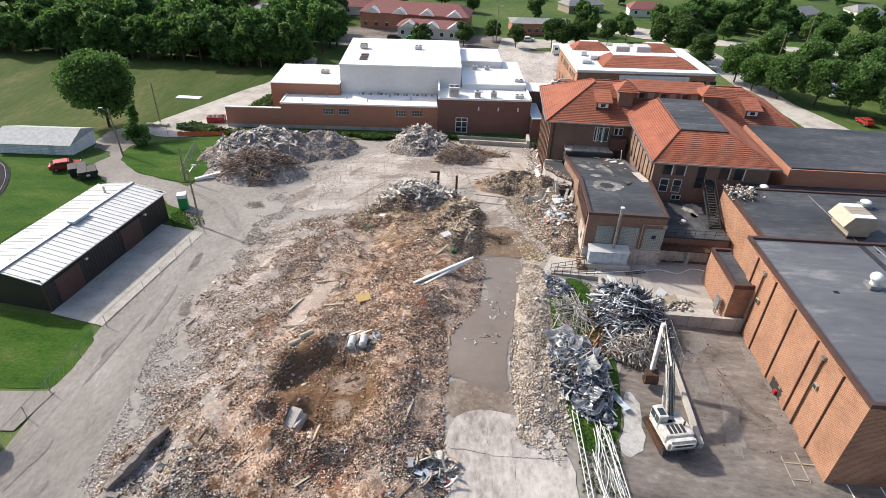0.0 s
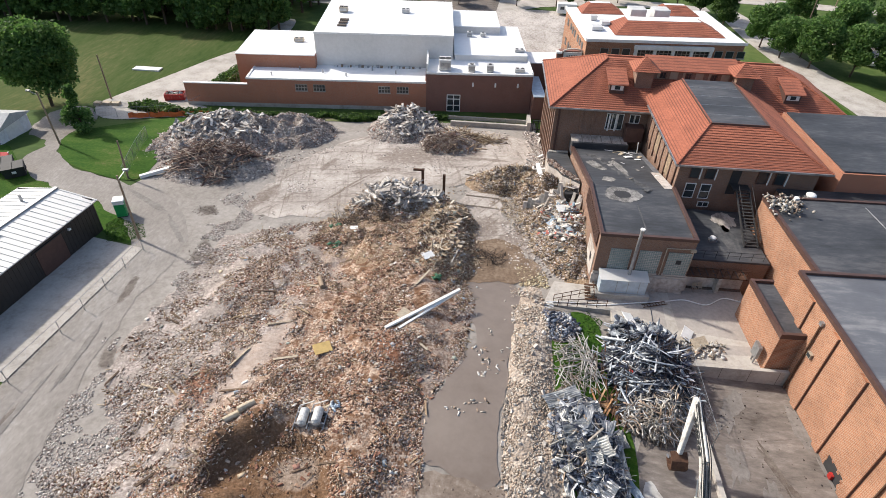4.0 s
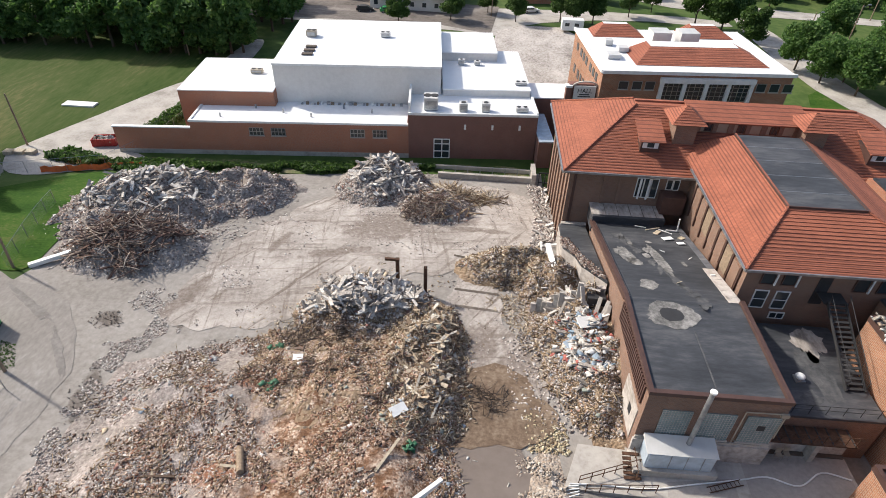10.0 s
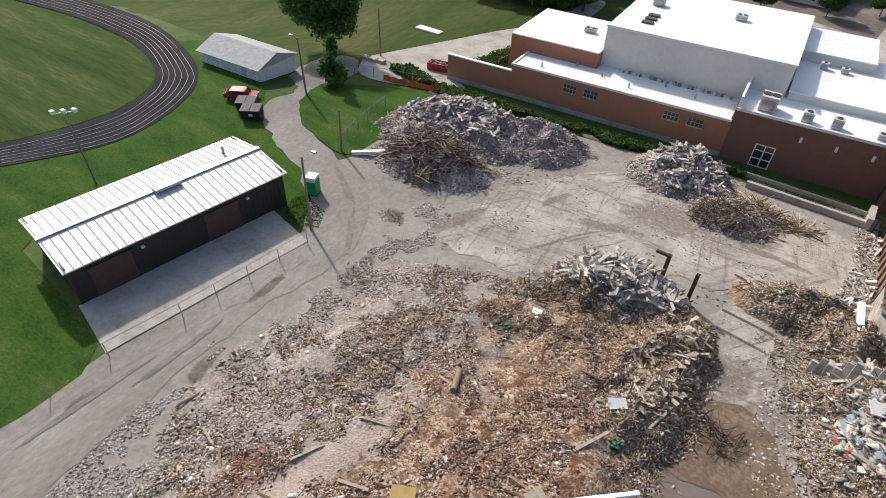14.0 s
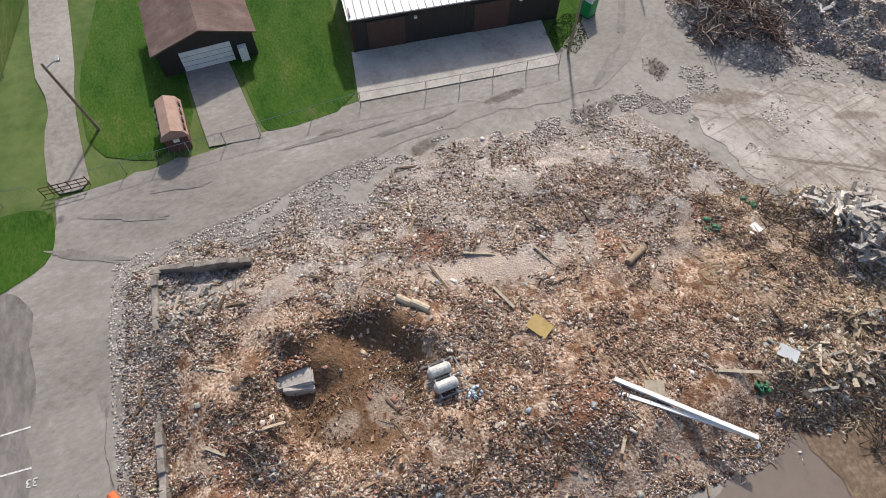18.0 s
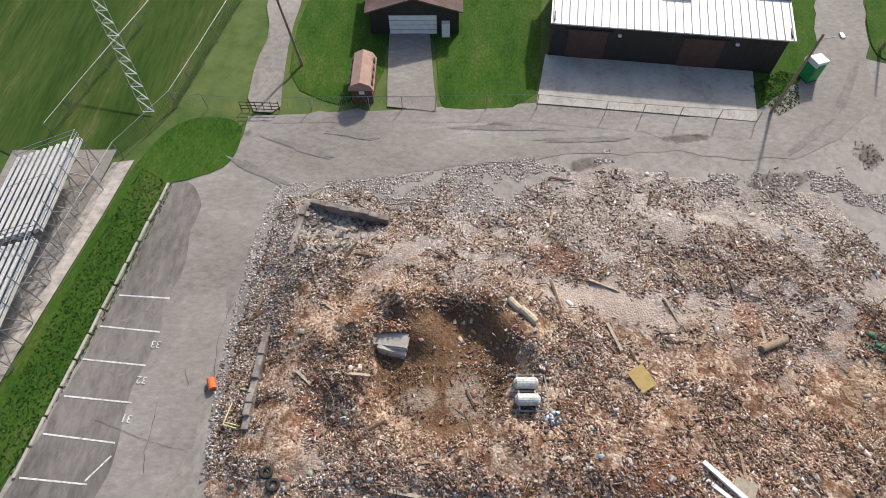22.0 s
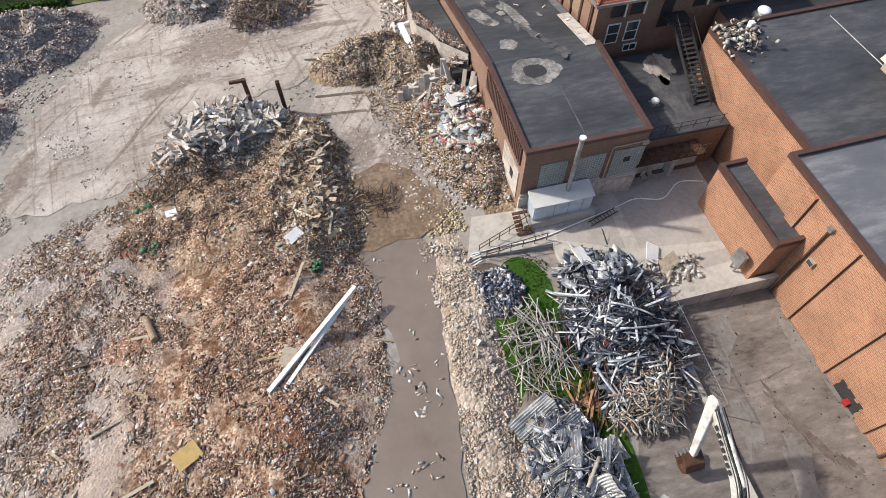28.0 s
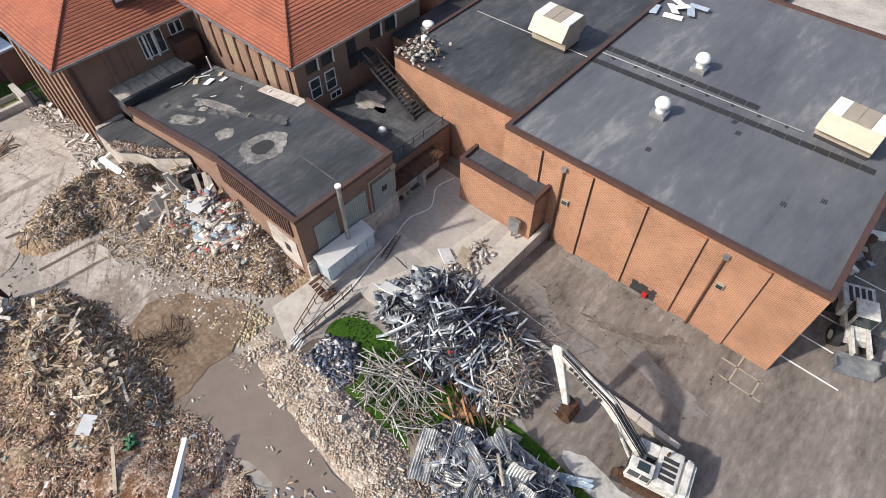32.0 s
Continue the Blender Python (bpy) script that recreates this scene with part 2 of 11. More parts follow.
def scraped_slab():
    """Dusty concrete crossed by the tracks of machines, with damp dirt between."""
    m, nt, b = nodes_of("scraped_slab")
    pos = coord_of(nt)
    broad, grain = noise_of(nt, 0.22, 6, 0.65, pos), noise_of(nt, 2.6, 6, 0.75, pos)
    col = ramp_of(nt, math_of(nt, "ADD", math_of(nt, "MULTIPLY", broad, 0.55), math_of(nt, "MULTIPLY", grain, 0.45)), [(0.36, (0.23, 0.2, 0.175)), (0.46, (0.33, 0.295, 0.265)), (0.56, (0.42, 0.38, 0.345)), (0.66, (0.52, 0.475, 0.435))])
    for turn, across, seed, dark in ((-57, 1.5, 0.0, 0.85), (-8, 0.9, 31.0, 0.6), (-100, 1.9, 77.0, 0.6)):
        mp = nt.nodes.new("ShaderNodeMapping")
        mp.vector_type = "POINT"
        mp.inputs["Rotation"].default_value = (0, 0, radians(turn))
        nt.links.new(pos, mp.inputs["Vector"])
        sq = nt.nodes.new("ShaderNodeMapping")
        sq.inputs["Scale"].default_value = (0.11, across, 1)
        sq.inputs["Location"].default_value = (seed, seed, 0)
        nt.links.new(mp.outputs[0], sq.inputs["Vector"])
        lines = noise_of(nt, 1.0, 5, 0.7, sq.outputs[0], 0.3)
        where = noise_of(nt, 0.1, 3, 0.5, sq.outputs[0])
        k = math_of(nt, "MULTIPLY", ramp_of(nt, lines, [(0.53, (0, 0, 0)), (0.62, (dark, dark, dark))]), ramp_of(nt, where, [(0.42, (0, 0, 0)), (0.55, (1, 1, 1))]))
        col = mix_of(nt, k, col, ramp_of(nt, grain, [(0.3, (0.09, 0.07, 0.056)), (0.7, (0.24, 0.195, 0.165))]))
    sep = nt.nodes.new("ShaderNodeSeparateXYZ")
    nt.links.new(pos, sep.inputs[0])
    col = spotted(nt, pos, sep, col, ((-9.6, 89.4, 5.2, 3.6, 10), (-2.5, 92.5, 4.5, 2.2, 8), (2.2, 70.8, 1.6, 3.0, 0), (-14, 83.2, 4.6, 0.9, 20), (1, 90.2, 5, 0.7, -4), (-26.4, 74.6, 1.4, 4.0, -20), (5.6, 68.6, 2.2, 2.0, 30), (-20.2, 84.6, 3.0, 0.6, 75)), [(0.12, 0.095, 0.078), (0.2, 0.165, 0.142), (0.3, 0.262, 0.232)], grain)
    nt.links.new(col, b.inputs["Base Color"])
    b.inputs["Roughness"].default_value, b.inputs["Specular IOR Level"].default_value = 0.95, 0.15
    bump_of(nt, b, grain, 0.4, 0.05)
    return m


def heap_dust(name, soil_stops, bit_stops, scale=4.5, share=0.5):
    """Dirt of a heap with broken bits bedded in it."""
    m, nt, b = nodes_of(name)
    pos = coord_of(nt)
    grain = noise_of(nt, 3.2, 6, 0.75, pos)
    patch = noise_of(nt, 0.6, 6, 0.7, pos, 0.5)
    bits, near = chips_of(nt, pos, scale, bit_stops)
    soil = ramp_of(nt, grain, [(0.3 + 0.2 * i, c) for i, c in enumerate(soil_stops)])
    nt.links.new(mix_of(nt, ramp_of(nt, patch, [(share - 0.07, (0, 0, 0)), (share + 0.07, (0.9, 0.9, 0.9))]), soil, bits), b.inputs["Base Color"])
    b.inputs["Roughness"].default_value, b.inputs["Specular IOR Level"].default_value = 1.0, 0.1
    bump_of(nt, b, math_of(nt, "SUBTRACT", grain, near), 0.9, 0.12)
    return m


def brick_mat(name, c1, c2, mortar, stain=0.25, wide=0.23, high=0.08, joint=0.016):
    m, nt, b = nodes_of(name)
    g_ = nt.nodes.new("ShaderNodeNewGeometry")
    sep = nt.nodes.new("ShaderNodeSeparateXYZ")
    nt.links.new(g_.outputs["Position"], sep.inputs[0])
    u = math_of(nt, "ADD", sep.outputs[0], sep.outputs[1])
    com = nt.nodes.new("ShaderNodeCombineXYZ")
    nt.links.new(u, com.inputs[0])
    nt.links.new(sep.outputs[2], com.inputs[1])
    t = nt.nodes.new("ShaderNodeTexBrick")
    for key, v in (("Scale", 1.0), ("Mortar Size", joint), ("Brick Width", wide), ("Row Height", high), ("Bias", -0.2)):
        t.inputs[key].default_value = v
    t.inputs["Color1"].default_value, t.inputs["Color2"].default_value = (*c1, 1), (*c2, 1)
    t.inputs["Mortar"].default_value = (*mortar, 1)
    nt.links.new(com.outputs[0], t.inputs["Vector"])
    broad = noise_of(nt, 0.35, 6, 0.65)
    col = mix_of(nt, stain, t.outputs["Color"], ramp_of(nt, broad, [(0.35, (0.3, 0.27, 0.25)), (0.62, (1, 1, 1))]), "MULTIPLY")
    nt.links.new(col, b.inputs["Base Color"])
    b.inputs["Roughness"].default_value = 0.88
    bump_of(nt, b, t.outputs["Fac"], 0.25, 0.01)
    return m


def plain(name, c, rough=0.6, metal=0.0, grime=0.25, scale=1.5):
    m, nt, b = nodes_of(name)
    n = noise_of(nt, scale, 6, 0.65)
    lo = tuple(v * (1 - grime) for v in c)
    nt.links.new(ramp_of(nt, n, [(0.35, lo), (0.65, c)]), b.inputs["Base Color"])
    b.inputs["Roughness"].default_value, b.inputs["Metallic"].default_value = rough, metal
    return m


def glass_mat(name, c=(0.03, 0.04, 0.045)):
    m, nt, b = nodes_of(name)
    b.inputs["Base Color"].default_value = (*c, 1)
    b.inputs["Roughness"].default_value = 0.08
    b.inputs["Specular IOR Level"].default_value = 0.6
    return m


ROAD_DIRT = ((-32.1, 70.8, 1.6, 1.1, 0), (-35.5, 40.0, 0.5, 1.7, 3), (-29.3, 62.3, 1.0, 2.9, 12), (-31.1, 47.0, 0.7, 1.8, 20), (-24.2, 71.5, 1.8, 0.8, 30), (-34.0, 56.0, 0.5, 2.6, 6))
M_GRAVEL = mottled("gravel_yard", [(0.18, 0.16, 0.14), (0.265, 0.243, 0.22), (0.345, 0.318, 0.29)], 0.09, 1.8, fine_mix=0.45, spots=ROAD_DIRT)
M_ROAD = mottled("worn_road", [(0.165, 0.148, 0.132), (0.22, 0.2, 0.182), (0.262, 0.241, 0.22), (0.33, 0.307, 0.283)], 0.1, 2.4, stretch=(1.2, 0.6, 1), fine_mix=0.45, spots=ROAD_DIRT)
M_PARK = mottled("patched_asphalt", [(0.082, 0.074, 0.067), (0.139, 0.127, 0.117), (0.193, 0.176, 0.164), (0.246, 0.23, 0.213)], 0.2, 1.8, stretch=(0.5, 1.2, 1), fine_mix=0.4)
M_ASPHALT = mottled("old_asphalt", [(0.085, 0.073, 0.064), (0.148, 0.129, 0.115), (0.198, 0.173, 0.155), (0.29, 0.258, 0.232)], 0.22, 1.8, fine_mix=0.45, stretch=(0.5, 1.3, 1))
M_LAWN = mottled("mown_lawn", [(0.016, 0.048, 0.004), (0.028, 0.075, 0.008), (0.046, 0.095, 0.012), (0.097, 0.107, 0.035)], 0.25, 4.0, bump=0.5, rough=1.0, fine_mix=0.45, stretch=(0.6, 1.3, 1))
M_TURF = mottled("green_turf", [(0.017, 0.042, 0.005), (0.03, 0.06, 0.009), (0.05, 0.08, 0.016), (0.115, 0.11, 0.045)], 0.12, 1.3, stretch=(0.25, 2.2, 1), rough=1.0, fine_mix=0.4)
M_FIELD = mottled("sports_field", [(0.024, 0.053, 0.008), (0.046, 0.075, 0.016), (0.068, 0.088, 0.026), (0.12, 0.116, 0.048)], 0.05, 1.2, stretch=(1.3, 0.3, 1), rough=1.0, fine_mix=0.4)
M_WEEDS = mottled("rough_weeds", [(0.03, 0.06, 0.015), (0.07, 0.11, 0.03), (0.24, 0.2, 0.13)], 0.25, 3.0)
M_LAND = mottled("far_land", [(0.03, 0.06, 0.015), (0.06, 0.1, 0.025), (0.12, 0.15, 0.05)], 0.02, 0.4)
M_CONC = mottled("pale_concrete", [(0.27, 0.25, 0.22), (0.4, 0.37, 0.335), (0.48, 0.45, 0.41)], 0.3, 3.0)
M_CONC_OLD = mottled("stained_concrete", [(0.2, 0.175, 0.155), (0.34, 0.305, 0.275), (0.46, 0.42, 0.385), (0.56, 0.515, 0.475)], 0.2, 1.8, fine_mix=0.5, stretch=(1.1, 0.6, 1))
M_SCRAPED = scraped_slab()
M_COURT = mottled("court_asphalt", [(0.26, 0.24, 0.221), (0.332, 0.305, 0.28), (0.403, 0.37, 0.338)], 0.3, 3.0, fine_mix=0.4)
M_MUD = mottled("wet_mud", [(0.15, 0.118, 0.095), (0.185, 0.15, 0.125), (0.215, 0.178, 0.15)], 0.12, 1.0, rough=0.3, bump=0.02)
M_DARKDIRT = mottled("dark_dirt", [(0.07, 0.055, 0.045), (0.12, 0.1, 0.085), (0.22, 0.195, 0.17)], 0.3, 2.5)
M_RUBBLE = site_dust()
M_RUBBLE_GREY = heap_dust("grey_rubble_dirt", [(0.12, 0.1, 0.085), (0.23, 0.2, 0.175), (0.36, 0.325, 0.29)], [(0.12, 0.1, 0.09), (0.42, 0.38, 0.35), (0.26, 0.22, 0.2), (0.52, 0.48, 0.44), (0.36, 0.31, 0.28)])
M_RUBBLE_BROWN = heap_dust("brown_rubble_dirt", [(0.14, 0.095, 0.06), (0.25, 0.18, 0.12), (0.36, 0.28, 0.2)], [(0.13, 0.09, 0.06), (0.34, 0.25, 0.17), (0.22, 0.15, 0.1), (0.46, 0.38, 0.29), (0.28, 0.18, 0.12)])
M_STONE_DIRT = heap_dust("stony_dirt", [(0.2, 0.15, 0.11), (0.31, 0.25, 0.2), (0.42, 0.35, 0.29)], [(0.2, 0.15, 0.115), (0.5, 0.43, 0.36), (0.34, 0.27, 0.21), (0.58, 0.52, 0.45), (0.42, 0.34, 0.27)], 5.0, 0.46)
M_BRICK_OR = brick_mat("orange_brick", (0.375, 0.15, 0.072), (0.245, 0.092, 0.045), (0.38, 0.26, 0.185), 0.4, 0.4, 0.14, 0.028)
M_BRICK_BR = brick_mat("brown_brick", (0.25, 0.125, 0.075), (0.15, 0.075, 0.047), (0.24, 0.18, 0.145))
M_BRICK_RED = brick_mat("school_red_brick", (0.42, 0.15, 0.075), (0.33, 0.115, 0.06), (0.36, 0.21, 0.15), 0.15)
M_BRICK_DK = brick_mat("school_dark_brick", (0.23, 0.1, 0.075), (0.17, 0.075, 0.058), (0.21, 0.125, 0.1), 0.15)
M_TILE = brick_mat("red_roof_tile", (0.38, 0.125, 0.07), (0.3, 0.096, 0.054), (0.17, 0.055, 0.034), 0.3, 0.24, 0.16, 0.02)
M_MEMBRANE = mottled("black_membrane", [(0.028, 0.03, 0.034), (0.05, 0.053, 0.06), (0.1, 0.1, 0.105)], 0.25, 2.0, rough=0.6, bump=0.1, stretch=(0.35, 1.2, 1))
M_MEMBRANE_G = mottled("grey_membrane", [(0.07, 0.074, 0.086), (0.097, 0.101, 0.115), (0.12, 0.124, 0.138), (0.22, 0.22, 0.225)], 0.16, 1.5, rough=0.6, bump=0.1, stretch=(0.3, 1.0, 1))
M_WHITE_ROOF = mottled("white_membrane", [(0.72, 0.72, 0.72), (0.8, 0.8, 0.8), (0.84, 0.84, 0.84)], 0.1, 1.0, rough=0.5, bump=0.0)
M_STUCCO = mottled("grey_block_wall", [(0.6, 0.575, 0.54), (0.68, 0.65, 0.615), (0.74, 0.715, 0.68)], 0.1, 2.0, rough=0.9)
M_COPING = plain("brown_coping", (0.1, 0.055, 0.045), 0.5, 0.2)
M_DARK_METAL = plain("dark_brown_siding", (0.035, 0.03, 0.028), 0.55, 0.1)
M_WHITE_METAL = plain("white_ribbed_metal", (0.6, 0.595, 0.58), 0.5, 0.1, 0.15, 0.5)
M_GREY_METAL = plain("galvanised_steel", (0.42, 0.43, 0.44), 0.4, 0.7, 0.4)
M_RUST = plain("rusty_steel", (0.12, 0.06, 0.035), 0.8, 0.3, 0.5, 3)
M_BLACK = plain("black_steel", (0.03, 0.03, 0.032), 0.7, 0.0)
M_WHITE = plain("white_paint", (0.78, 0.78, 0.76), 0.5, 0.0, 0.15)
M_BEIGE = plain("beige_sheet_metal", (0.37, 0.32, 0.25), 0.5, 0.1, 0.15)
M_GLASS = glass_mat("window_glass")
M_GLASSBLOCK = plain("glass_block", (0.24, 0.3, 0.29), 0.15, 0.0, 0.3, 4)
M_WOOD = plain("weathered_timber", (0.3, 0.22, 0.15), 0.8, 0.0, 0.4, 5)
M_PALEWOOD = plain("bare_lumber", (0.5, 0.42, 0.31), 0.75, 0.0, 0.35, 4)
M_BARK = plain("bark", (0.09, 0.065, 0.045), 0.9, 0.0, 0.4, 5)
M_RED = plain("red_paint", (0.42, 0.03, 0.025), 0.4, 0.1)
M_GREEN = plain("green_plastic", (0.02, 0.3, 0.09), 0.45)
M_TARP = plain("faded_green_plastic", (0.03, 0.13, 0.065), 0.6)
M_BLUE = plain("blue_plastic", (0.03, 0.12, 0.42), 0.45)
M_PALEBLUE = plain("pale_blue_sheet", (0.5, 0.58, 0.66), 0.45, 0.2, 0.25)
M_ORANGE = plain("orange_mesh", (0.75, 0.16, 0.04), 0.7)
M_MACHINE = plain("dusty_white_paint", (0.64, 0.625, 0.59), 0.55, 0.0, 0.45, 2.5)
M_RUBBER = plain("tyre_rubber", (0.02, 0.02, 0.021), 0.85)
M_LEAF = leaf_mat("leaves", [(0.045, 0.1, 0.018), (0.06, 0.125, 0.024), (0.085, 0.16, 0.034), (0.11, 0.19, 0.05)])
M_LEAF_DK = leaf_mat("dark_leaves", [(0.065, 0.15, 0.032), (0.09, 0.19, 0.042), (0.12, 0.235, 0.055), (0.16, 0.275, 0.07)])
M_BRICKS = pieces_mat("loose_bricks", [(0.33, 0.16, 0.1), (0.5, 0.345, 0.255), (0.58, 0.45, 0.36), (0.16, 0.085, 0.055), (0.48, 0.345, 0.27), (0.63, 0.54, 0.46), (0.3, 0.17, 0.12), (0.38, 0.195, 0.13), (0.36, 0.235, 0.175)])
M_CHUNKS = pieces_mat("broken_concrete", [(0.52, 0.47, 0.43), (0.3, 0.265, 0.24), (0.66, 0.62, 0.58), (0.17, 0.15, 0.14), (0.46, 0.38, 0.34), (0.56, 0.5, 0.46), (0.24, 0.19, 0.17)])
M_LUMBER = pieces_mat("splintered_lumber", [(0.28, 0.2, 0.125), (0.16, 0.11, 0.07), (0.4, 0.32, 0.22), (0.1, 0.07, 0.05), (0.32, 0.23, 0.15)])
M_DARKLUMBER = pieces_mat("dark_lumber", [(0.14, 0.095, 0.08), (0.22, 0.155, 0.12), (0.1, 0.07, 0.06), (0.36, 0.3, 0.25), (0.18, 0.12, 0.105), (0.28, 0.24, 0.21)])
M_SCRAP = pieces_mat("scrap_steel", [(0.5, 0.53, 0.57), (0.1, 0.115, 0.15), (0.04, 0.05, 0.08), (0.07, 0.08, 0.12), (0.3, 0.33, 0.38), (0.62, 0.63, 0.64), (0.05, 0.06, 0.085), (0.16, 0.18, 0.22), (0.09, 0.1, 0.14)], 0.5, 0.2)
M_SCRAP_PALE = pieces_mat("pale_scrap", [(0.5, 0.48, 0.44), (0.4, 0.37, 0.32), (0.6, 0.59, 0.57), (0.25, 0.22, 0.19), (0.36, 0.27, 0.2)], 0.55, 0.2)
M_LITTER = pieces_mat("mixed_litter", [(0.6, 0.58, 0.55), (0.3, 0.35, 0.4), (0.5, 0.41, 0.3), (0.36, 0.2, 0.16), (0.66, 0.65, 0.63), (0.3, 0.33, 0.29), (0.3, 0.28, 0.26), (0.52, 0.48, 0.42)])


# ---- building tools ----
from mathutils import geometry


def smooth(a, b, x):
    t = min(1.0, max(0.0, (x - a) / (b - a)))
    return t * t * (3 - 2 * t)


def ground_z(x, y):
    """The lie of the land: a low rise under the wrecked building and a fall towards the new school."""
    return 2.7 * math.exp(-((x + 2) ** 2 + (y - 43) ** 2) / 420.5) - 2.8 * smooth(80, 108, y)


def blob(x, y, cx, cy, rx, ry, rot, h):
    c, s = math.cos(radians(rot)), math.sin(radians(rot))
    u, v = ((x - cx) * c + (y - cy) * s) / rx, (-(x - cx) * s + (y - cy) * c) / ry
    d = u * u + v * v
    d += 0.28 * d * (noise.noise(Vector((x * 0.35, y * 0.35, 2.2))) + 0.7 * noise.noise(Vector((x * 1.0, y * 1.0, 4.4))))
    return h * (1 - d) ** 1.3 * (1 + 0.25 * d) if d < 1 else 0.0


def lumps(x, y, k=0.35, amp=0.35):
    return amp * noise.noise(Vector((x * k, y * k, 3.1))) + amp * 0.5 * noise.noise(Vector((x * k * 2.7, y * k * 2.7, 7.7)))


def undo(parent):
    """What keeps a part where it was built: things sit at their base, their meshes in world places."""
    return Matrix.Translation(-parent.location) if parent.type == "EMPTY" else Matrix.Identity(4)


def part(name, bm, material, parent=None, label=""):
    me = bpy.data.meshes.new(name)
    bm.to_mesh(me)
    bm.free()
    me.materials.append(material)
    ob = new(name, me)
    if parent is not None:
        ob.parent = parent
        ob.matrix_parent_inverse = undo(parent)
    if label:
        ob["label"] = label
    return ob


def thing(name, place, label, category, group="", kind=""):
    ob = new(name)
    ob.empty_display_size = 0.3
    ob.location = place
    return tagged(ob, label, category, group, kind)


def box(bm, x0, x1, y0, y1, z0, z1, m=None):
    vs = [bm.verts.new(p if m is None else m @ Vector(p)) for p in
          ((x0, y0, z0), (x1, y0, z0), (x1, y1, z0), (x0, y1, z0), (x0, y0, z1), (x1, y0, z1), (x1, y1, z1), (x0, y1, z1))]
    for f in ((0, 3, 2, 1), (4, 5, 6, 7), (0, 1, 5, 4), (1, 2, 6, 5), (2, 3, 7, 6), (3, 0, 4, 7)):
        bm.faces.new([vs[i] for i in f])


def bx(x0, x1, y0, y1, z0, z1, m=None, bevel=0.0):
    bm = bmesh.new()
    box(bm, x0, x1, y0, y1, z0, z1, m)
    if bevel:
        bmesh.ops.bevel(bm, geom=bm.edges[:], offset=bevel, segments=2, affect="EDGES", profile=0.6)
    return bm


def rod(bm, a, b, r0, r1=None, n=8):
    """A round bar from a to b."""
    a, b = Vector(a), Vector(b)
    r1 = r0 if r1 is None else r1
    q = (b - a).to_track_quat("Z", "Y")
    rings = []
    for c, r in ((a, r0), (b, r1)):
        rings.append([bm.verts.new(c + q @ Vector((r * math.cos(2 * math.pi * i / n), r * math.sin(2 * math.pi * i / n), 0))) for i in range(n)])
    for i in range(n):
        j = (i + 1) % n
        bm.faces.new((rings[0][i], rings[0][j], rings[1][j], rings[1][i]))
    bm.faces.new(rings[0][::-1])
    bm.faces.new(rings[1])


def rods(pairs, r, n=6):
    bm = bmesh.new()
    for a, b in pairs:
        rod(bm, a, b, r, None, n)
    return bm


def prism(bm, outline, z0, z1):
    """An upright block on a ground outline (anticlockwise); z0, z1 may be functions of x, y."""
    f0 = z0 if callable(z0) else (lambda x, y: z0)
    f1 = z1 if callable(z1) else (lambda x, y: z1)
    lo = [bm.verts.new((x, y, f0(x, y))) for x, y in outline]
    hi = [bm.verts.new((x, y, f1(x, y))) for x, y in outline]
    n = len(outline)
    for i in range(n):
        j = (i + 1) % n
        bm.faces.new((lo[i], lo[j], hi[j], hi[i]))
    bm.faces.new(hi)
    bm.faces.new(lo[::-1])


def rounded(outline, steps=4):
    """Corner-cut smoothing of a closed outline."""
    pts = [Vector(p) for p in outline]
    for _ in range(steps):
        out = []
        for i, p in enumerate(pts):
            q = pts[(i + 1) % len(pts)]
            out += [p * 0.75 + q * 0.25, p * 0.25 + q * 0.75]
        pts = out
    return [(p.x, p.y) for p in pts]


def draped(name, outline, material, label, category, lift=0.03, step=2.5, smooth_steps=2, kind="structure", height=None):
    """A sheet cut to an outline and laid on the land."""
    hz = height or ground_z
    bm = bmesh.new()
    pts = rounded(outline, smooth_steps) if smooth_steps else outline
    cut = geometry.delaunay_2d_cdt([Vector(p) for p in pts], [], [list(range(len(pts)))], 1, 1e-5)
    vs = [bm.verts.new((v.x, v.y, 0)) for v in cut[0]]
    for f in cut[2]:
        bm.faces.new([vs[i] for i in f])
    xs, ys = [p[0] for p in pts], [p[1] for p in pts]
    for axis, lo, hi in ((0, min(xs), max(xs)), (1, min(ys), max(ys))):
        v = lo + step
        while v < hi:
            co, no = [0, 0, 0], [0, 0, 0]
            co[axis], no[axis] = v, 1
            bmesh.ops.bisect_plane(bm, geom=bm.verts[:] + bm.edges[:] + bm.faces[:], plane_co=co, plane_no=no, dist=1e-4)
            v += step
    for v in bm.verts:
        v.co.z = hz(v.co.x, v.co.y) + lift
    bmesh.ops.recalc_face_normals(bm, faces=bm.faces[:])
    if sum(f.normal.z for f in bm.faces) < 0:
        bmesh.ops.reverse_faces(bm, faces=bm.faces[:])
    ob = part(name, bm, material)
    return tagged(ob, label, category, "", kind)


def inside(x, y, poly):
    hit, n = False, len(poly)
    for i in range(n):
        (x0, y0), (x1, y1) = poly[i], poly[(i + 1) % n]
        if (y0 > y) != (y1 > y) and x < (x1 - x0) * (y - y0) / (y1 - y0) + x0:
            hit = not hit
    return hit


def edge_far(x, y, poly):
    """How far a place lies from the outline's edge."""
    best, n = 1e9, len(poly)
    for i in range(n):
        (x0, y0), (x1, y1) = poly[i], poly[(i + 1) % n]
        dx, dy = x1 - x0, y1 - y0
        t = min(1, max(0, ((x - x0) * dx + (y - y0) * dy) / (dx * dx + dy * dy + 1e-9)))
        best = min(best, math.hypot(x - x0 - t * dx, y - y0 - t * dy))
    return best


